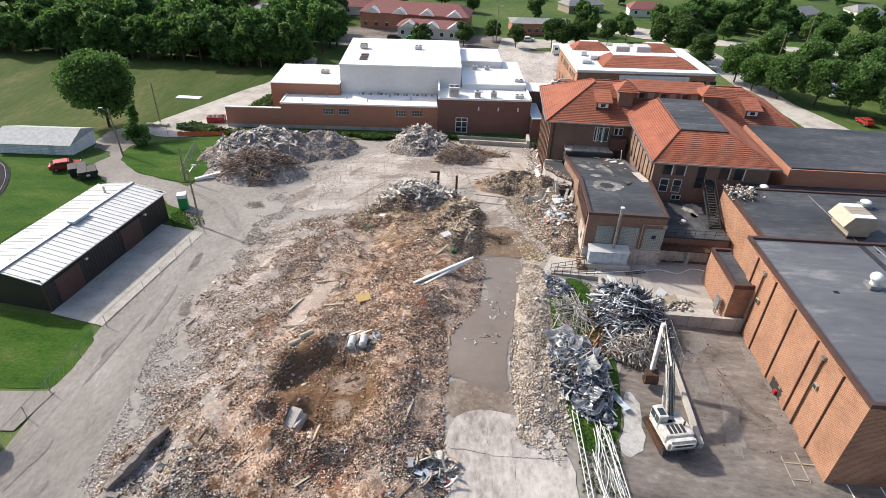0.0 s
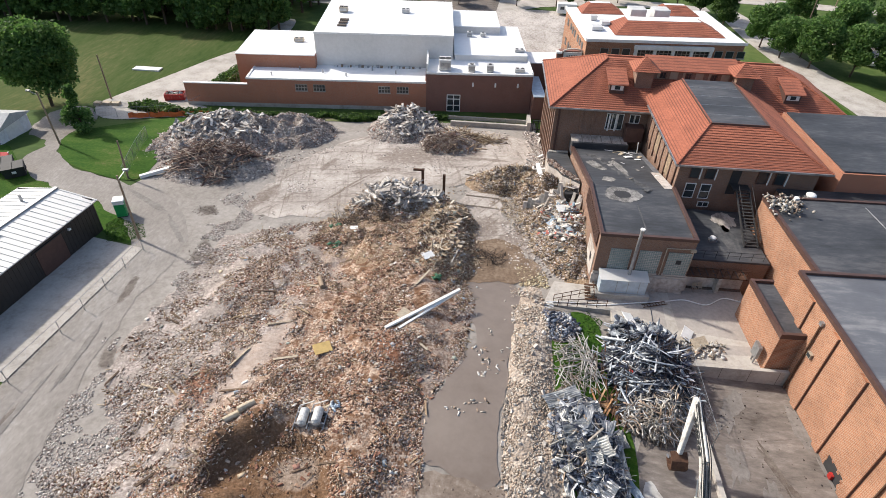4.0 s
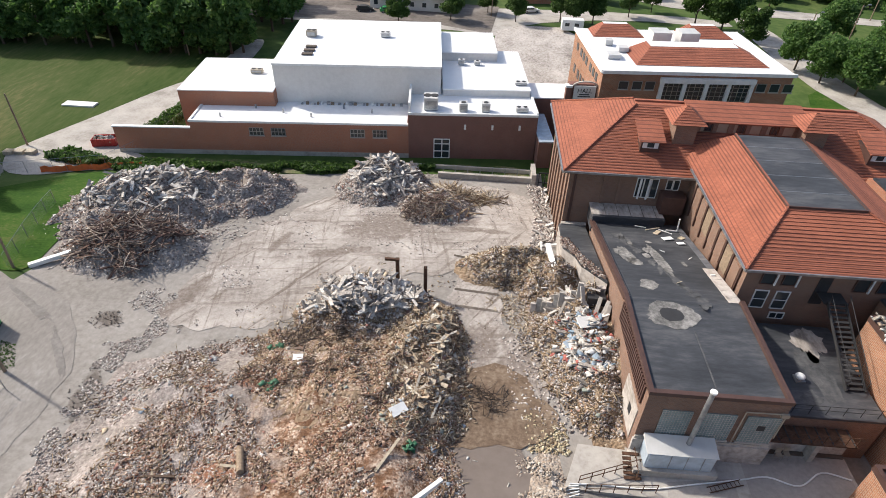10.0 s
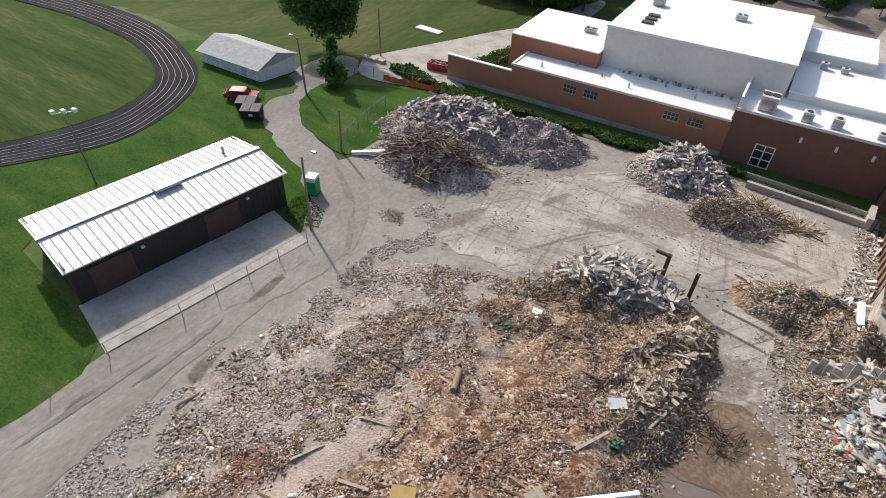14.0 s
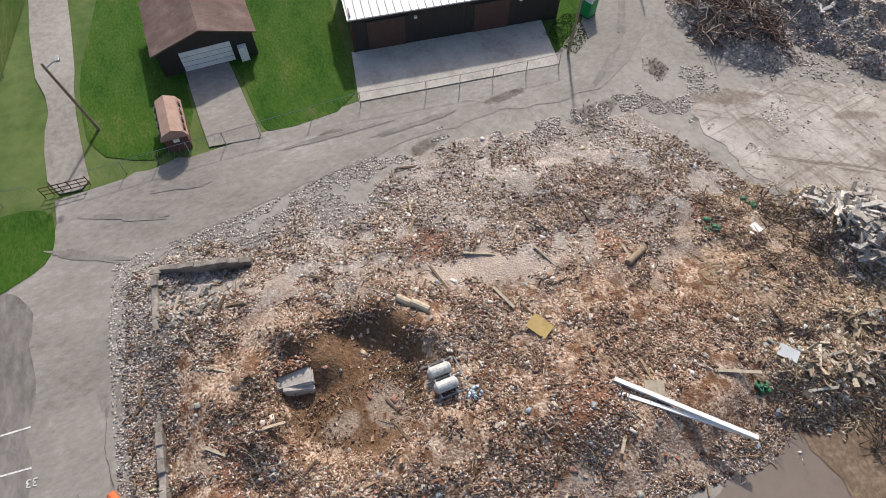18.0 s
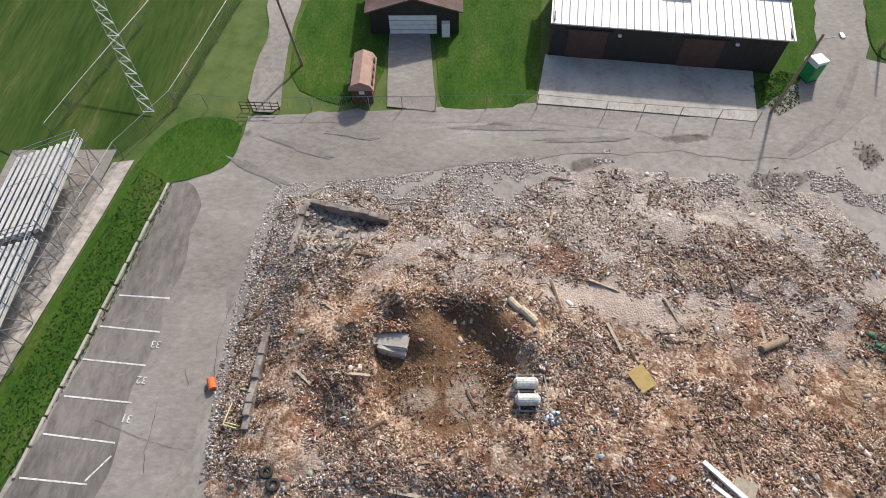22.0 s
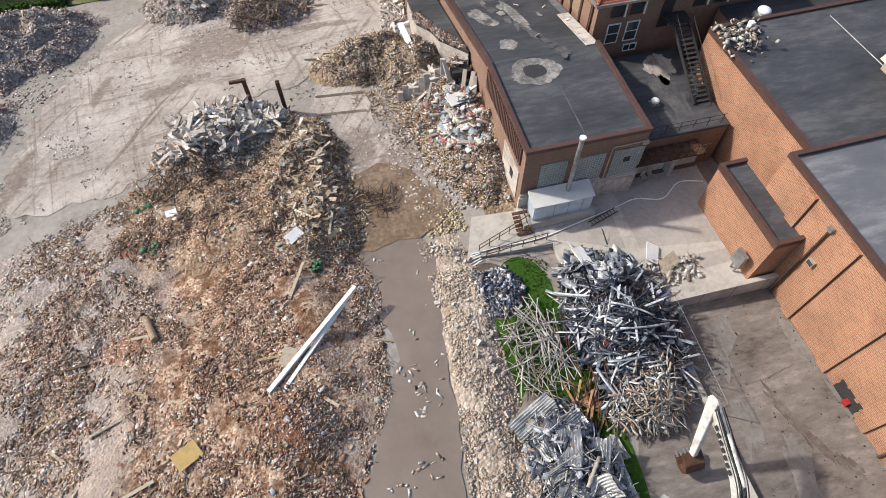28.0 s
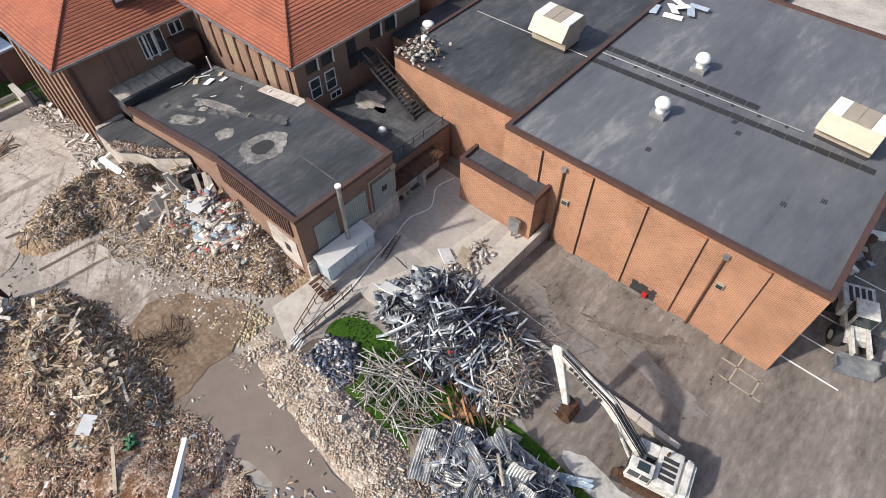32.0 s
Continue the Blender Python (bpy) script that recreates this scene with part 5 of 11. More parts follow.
draped("roof_puddle", ragged(16.35, 68.35, 0.95, 0.72, 0, 8.0, 36, 0.2), M_BLACK, "small black puddle in the pale ring", "puddle", 0.038, 9, 0, "structure", lambda px, py: 7.9)
M_SCUFF = mottled("scuffed_membrane", [(0.05, 0.052, 0.057), (0.085, 0.086, 0.09), (0.13, 0.13, 0.13)], 0.5, 2.5, fine_mix=0.5)
for k in range(16):
    x, y = 13.9 + 7.6 * ((k * 0.618) % 1), 60.9 + 24 * ((k * 0.381 + 0.1) % 1)
    if y < 70:
        continue
    draped("roof_scuff", ragged(x, y, 0.2 + 0.5 * ((k * 0.27) % 1), 0.5 + 0.9 * ((k * 0.43) % 1), 20 * math.sin(k), k + 150.0, 26, 0.6), M_SCUFF, "greyish scuff on the black membrane", "stain", 0.118, 1.0, 0, "structure", fall)
scrapw = thing("roof_scraps", (20, 85, fall(20, 85)), "white splintered boards and panels dropped on the roof", "debris")
for k, (x, y, l, w, q) in enumerate(((19.2, 85.0, 1.6, 0.12, 20), (20.3, 84.4, 1.4, 0.14, -30), (20.0, 82.6, 1.0, 0.7, 15), (19.4, 84.1, 0.8, 0.5, 50), (21.0, 81.6, 0.7, 0.5, 10), (18.0, 85.3, 1.1, 0.1, -10), (21.5, 83.0, 0.6, 0.5, 35), (20.8, 78.2, 0.5, 0.06, 40), (18.6, 79.4, 0.5, 0.05, -35), (18.3, 73.2, 0.6, 0.05, 30), (21.7, 75.0, 0.4, 0.2, 5))):
    part("scrap", bx(-l / 2, l / 2, -w / 2, w / 2, 0, 0.06, Matrix.Translation((x, y, fall(x, y) + 0.17 + 0.02 * (k % 3))) @ Matrix.Rotation(radians(q), 4, "Z") @ Matrix.Rotation(radians(-13), 4, "X")), M_WHITE if k % 3 else M_PALEWOOD, scrapw)
part("bent_pipe", rods([((21.6, 84.8, 4.5), (21.3, 84.3, 6.3)), ((21.6, 84.8, 4.5), (20.4, 84.6, 4.7))], 0.07, 8), M_WHITE, scrapw)
slab("roof_seam", 17.62, 17.72, 60.9, 66.6, 7.9, 7.925, M_SCUFF, boil)
DECK = [(13.1, 75.2), (13.1, 88.6), (10.3, 88.6), (10.1, 84.6), (10.0, 82.4), (10.9, 80.6), (11.3, 78.4), (12.2, 76.8)]
for name_, lo, hi, mat_ in (("rear_deck", lambda x, y: fall(x, y) - 1.75, lambda x, y: fall(x, y) - 1.45, M_MEMBRANE), ("rear_deck_wall", lambda x, y: -2.0, lambda x, y: fall(x, y) - 1.75, M_CONC_OLD)):
    bm = bmesh.new()
    prism(bm, DECK, lo, hi)
    part(name_, bm, mat_, boil, "low torn roof deck beside the old school" if hi(13, 80) > 4 else "")
for i in range(5):
    slab("wall_block", 10.5 + 0.55 * i, 11.0 + 0.55 * i, 88.3, 88.8, 1.6, 2.2, M_CONC, boil)
# flue pipe and steel housing
flue = thing("flue_pipe", (16.6, 59.8, 1.5), "leaning galvanised flue pipe by the wall", "pipe")
bm = bmesh.new()
rod(bm, (16.5, 59.7, 4.0), (16.6, 59.8, 9.3), 0.17, None, 14)
part("pipe", bm, M_GREY_METAL, flue)
bm = bmesh.new()
rod(bm, (16.6, 59.8, 9.3), (16.6, 59.8, 9.42), 0.23, None, 14)
part("cap", bm, M_WHITE, flue)
cont = thing("steel_housing", (16.2, 59.5, 1.45), "pale blue battered steel housing below the windows", "housing")
part("casing", bx(13.7, 18.3, 58.9, 60.25, 2.1, 3.75, None, 0.04), M_PALEBLUE, cont)
slab("plinth", 13.0, 18.7, 58.6, 60.3, 0.5, 2.1, M_CONC, cont)
bm = bmesh.new()
vs = [bm.verts.new(p) for p in ((13.6, 58.8, 3.77), (18.4, 58.8, 3.77), (18.4, 60.3, 4.05), (13.6, 60.3, 4.05), (13.6, 60.3, 3.77), (18.4, 60.3, 3.77))]
for f in ((0, 1, 2, 3), (0, 4, 5, 1), (0, 3, 4), (1, 5, 2), (3, 2, 5, 4)):
    bm.faces.new([vs[i] for i in f])
part("lid", bm, M_WHITE_METAL, cont, "dented white lid")
slab("door", 13.8, 14.7, 58.84, 58.9, 2.15, 3.6, M_PALEBLUE, cont)
for x in (15.3, 16.4, 17.5):
    slab("seam", x, x + 0.05, 58.87, 58.9, 2.15, 3.7, M_GREY_METAL, cont)
# catwalk along the courtyard's back wall
cat = thing("catwalk", (24.3, 61, 1.45), "rusty steel catwalk with pipe railings on a concrete wall", "catwalk")
slab("wall", 18.6, 28.6, 61.6, 62.5, 0.5, 3.3, M_CONC_OLD, cat)
slab("deck", 18.6, 28.6, 60.9, 62.4, 3.3, 3.42, M_RUST, cat)
for i in range(14):
    x = 18.8 + i * 0.74
    part("post", rods([((x, 60.95, 3.4), (x, 60.95, 4.4))], 0.035), M_RUST, cat)
    slab("grate_bar", x, x + 0.08, 60.9, 62.4, 3.42, 3.46, M_BLACK, cat)
for z in (3.9, 4.4):
    part("rail", rods([((18.7, 60.95, z), (28.6, 60.95, z))], 0.03), M_RUST, cat)
for x in (22.5, 25.8):
    slab("pier", x, x + 0.35, 60.85, 61.6, 0.5, 3.3, M_CONC, cat)
rail_low = thing("roof_railing", (27, 63, 4.4), "thin dark pipe railing on the low roof", "railing")
for i in range(7):
    x = 23.2 + i * 1.2
    part("post", rods([((x, 62.8, 4.4), (x, 62.8, 5.3))], 0.03), M_BLACK, rail_low)
part("rail", rods([((23.2, 62.8, 5.3), (30.6, 62.8, 5.3)), ((23.2, 62.8, 4.85), (30.6, 62.8, 4.85))], 0.025), M_BLACK, rail_low)
for k, (x, y, w_, h_) in enumerate(((24.0, 70.2, 0.9, 1.6), (27.9, 66.6, 0.9, 3.2), (28.6, 70.0, 1.3, 1.6), (26.4, 64.0, 0.8, 0.9))):
    draped("roof_stain", ragged(x, y, w_, h_, 6, k + 210.0, 44, 0.5), M_STAIN if k == 0 else M_CONC_OLD if k == 2 else M_SCUFF, "worn grey patch on the low roof", "stain", 0.01, 9, 0, "structure", lambda px, py: 4.4)
# outside stair
stair = thing("fire_stair", (30.2, 69, 4.4), "dark steel fire stair with pipe handrails", "stair")
for i in range(18):
    f = i / 17
    slab("tread", 29.3, 30.6, 65.2 + 6.0 * f, 65.45 + 6.0 * f, 4.5 + 3.2 * f, 4.56 + 3.2 * f, M_BLACK, stair)
for x in (29.25, 30.65):
    part("stringer", bx(-0.04, 0.04, 0, 6.9, -0.15, 0.12, Matrix.Translation((x, 65.1, 4.5)) @ Matrix.Rotation(math.atan2(3.2, 6.0), 4, "X")), M_BLACK, stair)
    part("handrail", rods([((x, 65.1, 5.4), (x, 71.2, 8.6))], 0.03), M_BLACK, stair)
    for i in range(5):
        part("baluster", rods([((x, 65.2 + 1.45 * i, 4.5 + 0.77 * i), (x, 65.2 + 1.45 * i, 5.4 + 0.77 * i))], 0.02), M_BLACK, stair)
slab("landing", 29.0, 30.9, 71.2, 72.6, 7.6, 7.7, M_BLACK, stair)

# ---- details of the old school ----
for i, x in enumerate((11.2, 14.3, 15.9, 23.2)):
    slab("pilaster", x - 0.15, x + 0.15, 88.75, 88.9, -2.5, 8.75, M_BRICK_BR if i else M_COPING, old)
for x in (18.0, 18.75, 19.5):
    window(old, x, 88.88, 5.9, 0.62, 2.2, "s", M_WHITE, (0, 0))
slab("leaning_board", 17.9, 18.1, 88.65, 88.75, 5.7, 8.2, M_WHITE, old)
slab("leaning_board", 18.8, 19.0, 88.65, 88.75, 5.7, 8.2, M_WHITE, old)
for x in (21.0, 21.7):
    window(old, x, 88.88, 7.0, 0.5, 1.1, "s", M_WHITE, (0, 0))
slab("porch", 20.2, 22.5, 87.2, 88.85, 4.9, 6.9, M_COPING, old)
for x in (24.9, 26.6):
    window(old, x, 72.78, 5.55, 1.0, 1.75, "s", M_WHITE, (0, 1))
    window(old, x, 72.78, 8.1, 0.95, 1.4, "s", M_COPING, (0, 0))
    slab("prop", x + 0.55, x + 0.68, 72.6, 72.72, 8.0, 9.7, M_WHITE, old)
# black panel on the solid wall paints the shaded inside of the doorway
slab("door", 28.9, 29.9, 72.73, 72.8, 6.3, 9.4, M_BLACK, old, "open doorway above the stair, its dark painted as a black panel")
for x in (32.3, 34.2):
    window(old, x, 72.78, 7.9, 1.0, 1.4, "s", M_COPING, (0, 0))
    slab("prop", x + 0.62, x + 0.75, 72.6, 72.72, 7.8, 9.6, M_WHITE, old)
window(old, 26.9, 72.78, 4.45, 1.1, 0.55, "s", M_WHITE, (1, 0))
for i in range(8):
    y = 73.6 + i * 1.9
    slab("pilaster", 22.95, 23.1, y - 0.1, y + 0.1, 5.2, 9.85, M_COPING, old)
    if i < 7:
        slab("panel", 23.03, 23.1, y + 0.35, y + 1.75, 6.2, 8.6, M_WOOD if i % 3 == 1 else M_BRICK_BR, old)
for x in (10.62,):
    for i in range(7):
        slab("pilaster", x - 0.2, x, 89.6 + i * 2.1, 90.0 + i * 2.1, -3.2, 8.7, M_BRICK_BR, old)
# ridge and hip caps
for a, b in (((9.7, 88, 8.95), (17.8, 96.6, 13.05)), ((9.7, 106, 8.95), (17.8, 98.2, 13.05)), ((49.7, 88, 8.95), (41.6, 96.6, 13.05)), ((17.8, 97.4, 13.05), (22, 97.4, 13.05)), ((22.4, 71.9, 10.05), (26.8, 77.5, 12.65)), ((39.0, 71.9, 10.05), (33.2, 77.5, 12.65)), ((26.8, 77.5, 12.65), (26.8, 91, 12.65)), ((17.8, 97.4, 13.1), (41.6, 97.4, 13.1))):
    bm = bmesh.new()
    rod(bm, a, b, 0.13, None, 6)
    part("ridge_cap", bm, M_TILE, old)
for a in ((9.6, 49.8, 87.86, 88.0), (9.56, 9.7, 88.0, 105.4)):
    slab("gutter", *a, 8.75, 8.95, M_GREY_METAL, old)
for a in ((22.3, 39.1, 71.76, 71.9), (22.26, 22.4, 71.9, 88)):
    slab("gutter", *a, 9.85, 10.05, M_GREY_METAL, old)
slab("deck_edge", 26.65, 26.8, 77.4, 91, 12.55, 12.75, M_COPING, old)
slab("deck_edge", 33.2, 33.35, 77.4, 91, 12.55, 12.75, M_COPING, old)
slab("deck_edge", 26.8, 33.2, 77.35, 77.5, 12.55, 12.75, M_COPING, old)
for y in (80.0, 82.8, 85.6, 88.4):
    slab("deck_seam", 26.9, 33.1, y, y + 0.06, 12.62, 12.635, M_GREY_METAL, old)
# clerestory between two chimney towers
slab("clerestory", 23.2, 34.8, 93.6, 96.4, 9.5, 12.75, M_BEIGE, old)
for i in range(7):
    slab("clerestory_pier", 23.6 + 1.7 * i, 24.2 + 1.7 * i, 93.5, 93.6, 9.5, 12.75, M_BRICK_BR, old)
for i in range(3):
    window(old, 25.0 + 3.4 * i, 93.58, 11.75, 0.7, 0.7, "s", M_COPING, (1, 0))
bm = bmesh.new()
vs = [bm.verts.new(p) for p in ((22.8, 93.1, 12.75), (35.2, 93.1, 12.75), (35.2, 96.8, 13.6), (22.8, 96.8, 13.6), (22.8, 93.1, 12.9), (35.2, 93.1, 12.9), (35.2, 96.8, 13.75), (22.8, 96.8, 13.75))]
for f in ((0, 3, 2, 1), (4, 5, 6, 7), (0, 1, 5, 4), (1, 2, 6, 5), (2, 3, 7, 6), (3, 0, 4, 7)):
    bm.faces.new([vs[i] for i in f])
part("clerestory_roof", bm, M_TILE, old)
for cx in (22.2, 35.3):
    tw = slab("chimney_tower", cx - 1.1, cx + 1.1, 91.9, 94.6, 9.0, 13.1, M_BRICK_BR, old)
    bm = bmesh.new()
    hip(bm, (cx - 1.8, cx + 1.8, 91.3, 95.4), (cx - 0.15, cx + 0.15, 93.3, 93.5), 13.1, 14.4, 0.3, 0.04)
    part("cap_roof", bm, M_TILE, tw)
for cx in (18.6, 41.6):
    dm = slab("dormer", cx - 1.0, cx + 1.0, 90.7, 94, 9.9, 11.6, M_COPING, old)
    slab("window", cx - 0.8, cx + 0.8, 90.66, 90.7, 10.7, 11.4, M_WHITE, dm)
    slab("pane", cx - 0.35, cx + 0.35, 90.63, 90.66, 10.8, 11.3, M_GLASS, dm)
    bm = bmesh.new()
    box(bm, -1.35, 1.35, -0.3, 3.6, 0, 0.12, Matrix.Translation((cx, 90.5, 11.6)) @ Matrix.Rotation(radians(14), 4, "X"))
    part("dormer_roof", bm, M_TILE, dm)

# ---- details of the new school ----


def swindow(x, z, w, h, bars=(3, 1), y=0.0):
    wn = sslab("window", x, x + w, y - 0.05, y + 0.02, z, z + h, M_GLASS)
    bm = bmesh.new()
    for i in range(bars[0] + 2):
        c = x + w * i / (bars[0] + 1)
        box(bm, c - 0.04, c + 0.04, y - 0.09, y - 0.05, z, z + h, TURN5)
    for i in range(bars[1] + 2):
        c = z + h * i / (bars[1] + 1)
        box(bm, x, x + w, y - 0.085, y - 0.05, c - 0.04, c + 0.04, TURN5)
    part("window_frame", bm, M_GREY_METAL, wn)
    part("sill", bx(x - 0.1, x + w + 0.1, y - 0.14, y, z - 0.16, z - 0.04, TURN5), M_CONC, wn)
    return wn


for x in (-22.7, -19.6, -8.3, -5.1):
    swindow(x, 0.35, 2.0, 1.15)
door = sslab("door", 3.75, 5.95, -0.05, 0.05, -2.75, 0.3, M_GLASS, "glazed double entrance door")
bm = bmesh.new()
for c in (3.7, 4.85, 5.95):
    box(bm, c - 0.07, c + 0.07, -0.1, -0.05, -2.75, 0.35, TURN5)
for c in (-2.7, -1.6, -0.45, 0.3):
    box(bm, 3.7, 6.0, -0.095, -0.05, c - 0.07, c + 0.07, TURN5)
part("door_frame", bm, M_WHITE, door)
for x in (8.1, 12.0, 15.9):
    sslab("wall_lamp", x - 0.14, x + 0.14, -0.2, 0.0, 1.9, 2.6, M_WHITE)
for a in ((-31.1, -0.02, -0.12, 0.25, 2.2, 2.5), (-31.1, -30.75, 0.25, 9, 2.2, 2.5), (0, 18.45, -0.1, 0.3, 3.9, 4.25), (0, 0.3, 0.3, 9, 3.9, 5.6), (18.15, 18.45, 0.3, 24, 3.9, 4.4), (-20.2, 4.7, 7.05, 7.3, 8.0, 8.3), (-42.1, -31, -0.1, 0.5, 1.2, 1.35)):
    sslab("roof_edge", *a, M_WHITE)
sslab("raised_roof", 5.0, 18.0, 6.8, 24.2, 3.9, 5.0, M_STUCCO)
sslab("raised_roof_top", 4.9, 18.1, 6.7, 24.3, 5.0, 5.15, M_WHITE_ROOF)
sslab("canopy", 18.5, 20.6, -2.5, 7, 1.2, 1.4, M_PALEBLUE)
sslab("canopy_wall", 18.5, 20.4, -2.4, 7, -4, 1.2, M_BRICK_DK)
for k, (x, y, z, sx, sy, h) in enumerate(((3.2, 2.2, 4.05, 2.0, 2.2, 1.9), (7.8, 1.4, 4.05, 1.2, 1.2, 1.3), (11.0, 1.5, 4.05, 1.2, 1.2, 1.3), (16.2, 1.6, 4.05, 1.8, 1.0, 0.7), (-24.0, 12.5, 4.75, 1.8, 1.0, 0.7), (-16.5, 20.5, 8.15, 1.6, 1.4, 1.0), (-4.5, 21.0, 8.15, 1.6, 1.0, 0.8), (8.0, 17.2, 5.15, 1.0, 0.8, 0.9), (10.6, 17.2, 5.15, 1.0, 0.8, 0.7), (4.5, 11.0, 4.1, 0.7, 0.5, 1.2), (16.8, 9.0, 5.15, 1.8, 1.0, 0.5))):
    u = thing("rooftop_unit", TURN5 @ Vector((x, y, z)), "pale sheet-metal rooftop unit on the white roof", "rooftop unit", "rooftop units")
    part("casing", bx(x - sx / 2, x + sx / 2, y - sy / 2, y + sy / 2, z + 0.15, z + h, TURN5, 0.03), M_BEIGE if k in (4, 5) else M_WHITE_METAL, u)
    part("curb", bx(x - sx / 2 + 0.08, x + sx / 2 - 0.08, y - sy / 2 + 0.08, y + sy / 2 - 0.08, z, z + 0.15, TURN5), M_GREY_METAL, u)
    part("grille", bx(x - sx * 0.4, x + sx * 0.4, y - sy / 2 - 0.02, y - sy / 2, z + 0.3, z + h * 0.8, TURN5), M_GREY_METAL, u)
    bm = bmesh.new()
    for dx in ((-0.25, 0.25) if sx > 1.4 else (0,)):
        rod(bm, TURN5 @ Vector((x + dx * sx, y, z + h)), TURN5 @ Vector((x + dx * sx, y, z + h + 0.06)), min(sx, sy) * 0.28, None, 12)
    part("fan_guard", bm, M_BLACK, u)
for k in range(3):
    sk = thing("skylight", TURN5 @ Vector((-15.6 + 0.15 * k, 11.6 + 1.7 * k, 8.15)), "dark roof hatch on the white hall roof", "hatch", "roof hatches")
    part("lid", bx(-16.5, -14.9, 11.1 + 1.75 * k, 12.0 + 1.75 * k, 8.15, 8.4, TURN5, 0.03), M_DARKDIRT, sk)
clutter = thing("roof_materials", TURN5 @ Vector((-12, 7.0, 2.35)), "row of stacked roofing material on the white roof", "materials")
for i in range(26):
    x = -17 + i * 0.62 + RNG.uniform(-0.2, 0.2)
    part("bundle", bx(x, x + RNG.uniform(0.2, 0.5), 6.4, 6.9, 2.35, 2.35 + RNG.uniform(0.1, 0.4), TURN5), (M_WHITE, M_GREY_METAL, M_WOOD)[i % 3], clutter)
for i in range(6):
    x, y = -27 + i * 4.3, 1.6 + (i * 37 % 10) * 0.45
    v = thing("roof_pipe", TURN5 @ Vector((x, y, 2.35)), "short vent pipe on the white roof", "vent pipe", "roof vent pipes")
    bm = bmesh.new()
    rod(bm, TURN5 @ Vector((x, y, 2.35)), TURN5 @ Vector((x, y, 2.95)), 0.14)
    part("pipe", bm, M_GREY_METAL, v)
# the three-storey east wing
for x in (30.6, 32.6, 34.5, 51.0, 53.0, 55.0):
    swindow(x, 6.2, 1.4, 1.2, (0, 0), 5.5)
fr = sslab("great_window", 37.0, 50.0, 5.42, 5.5, 3.4, 7.4, M_GLASS)
bm = bmesh.new()
for i in range(17):
    c = 37 + 13 * i / 16
    box(bm, c - 0.04, c + 0.04, 5.36, 5.42, 3.4, 7.4, TURN5)
for i in range(7):
    c = 3.4 + 4 * i / 6
    box(bm, 37, 50, 5.37, 5.42, c - 0.03, c + 0.03, TURN5)
part("mullions", bm, M_GREY_METAL, fr)
for x in (36.6, 39.95, 43.2, 46.5, 49.9):
    part("pier", bx(x, x + 0.55, 5.05, 5.5, 2.0, 7.5, TURN5), M_WHITE, fr)
part("fascia", bx(36.5, 50.5, 4.9, 5.5, 7.4, 8.1, TURN5), M_WHITE, fr)
sslab("roof_edge", 27.9, 56.3, 5.2, 5.45, 8.5, 9.0, M_WHITE)
sslab("roof_edge", 27.7, 28.0, 5.45, 26.3, 8.5, 9.0, M_WHITE)
for y in (8, 10, 12, 15, 17, 19, 22):
    part("window", bx(27.93, 28.0, y, y + 1.2, 6.2, 7.4, TURN5), M_GLASS, school)
    part("window", bx(27.93, 28.0, y, y + 1.2, 2.4, 3.8, TURN5), M_GLASS, school)


def red_roof(x0, x1, y0, y1, inset, rise):
    bm = bmesh.new()
    hip(bm, (x0, x1, y0, y1), (x0 + inset, x1 - inset, y0 + inset * 1.4, y1 - 0.3), 8.85, 8.85 + rise, 0.6, 0.03)
    for v in bm.verts:
        v.co = TURN5 @ v.co
    part("tile_roof", bm, M_TILE, school, "red tiled roof slope")
    part("roof_deck", bx(x0 + inset, x1 - inset, y0 + inset * 1.4, y1 - 0.3, 8.8 + rise - 0.1, 8.86 + rise, TURN5), M_WHITE_ROOF, school)


red_roof(33.5, 53.5, 8.2, 15.5, 3.2, 1.4)
red_roof(30.0, 38.5, 21.5, 26, 2.2, 1.3)
red_roof(45.0, 53.5, 21.5, 26, 2.2, 1.3)
for x, y, s, h in ((39.8, 18.5, 3.0, 2.2), (44.3, 18.5, 3.0, 2.2), (33.0, 14.5, 1.6, 0.8), (30.8, 11.5, 2.0, 0.7), (31.5, 17.5, 1.2, 0.9)):
    u = thing("rooftop_unit", TURN5 @ Vector((x, y, 8.8)), "pale sheet-metal rooftop unit on the white roof", "rooftop unit", "rooftop units")
    part("casing", bx(x - s / 2, x + s / 2, y - s / 2, y + s / 2, 8.95, 8.8 + h, TURN5, 0.04), M_WHITE_METAL, u)
    part("curb", bx(x - s / 2 + 0.1, x + s / 2 - 0.1, y - s / 2 + 0.1, y + s / 2 - 0.1, 8.8, 8.95, TURN5), M_GREY_METAL, u)
# entrance with its sign
sslab("entrance", 23.8, 28.4, 7.0, 8.2, -4, 6.2, M_BRICK_DK)
sslab("entrance_glass", 24.8, 27.4, 6.92, 7.0, -1, 3.4, M_GLASS)
bm = bmesh.new()
for i in range(6):
    box(bm, 24.8 + 0.52 * i - 0.04, 24.8 + 0.52 * i + 0.04, 6.86, 6.92, -1, 3.4, TURN5)
for i in range(5):
    box(bm, 24.8, 27.4, 6.87, 6.92, -1 + 1.1 * i - 0.04, -1 + 1.1 * i + 0.04, TURN5)
part("door_frame", bm, M_GREY_METAL, school)
for x in (23.3, 28.2):
    sslab("pier", x, x + 0.8, 6.6, 7.4, -4, 5.8, M_BRICK_DK)
    sslab("pier_cap", x - 0.1, x + 0.9, 6.5, 7.5, 5.8, 6.1, M_WHITE)
sign = sslab("sign", 24.5, 27.8, 6.75, 6.95, 4.0, 6.0, M_WHITE, "white entrance sign with dark letters")
arch = bmesh.new()
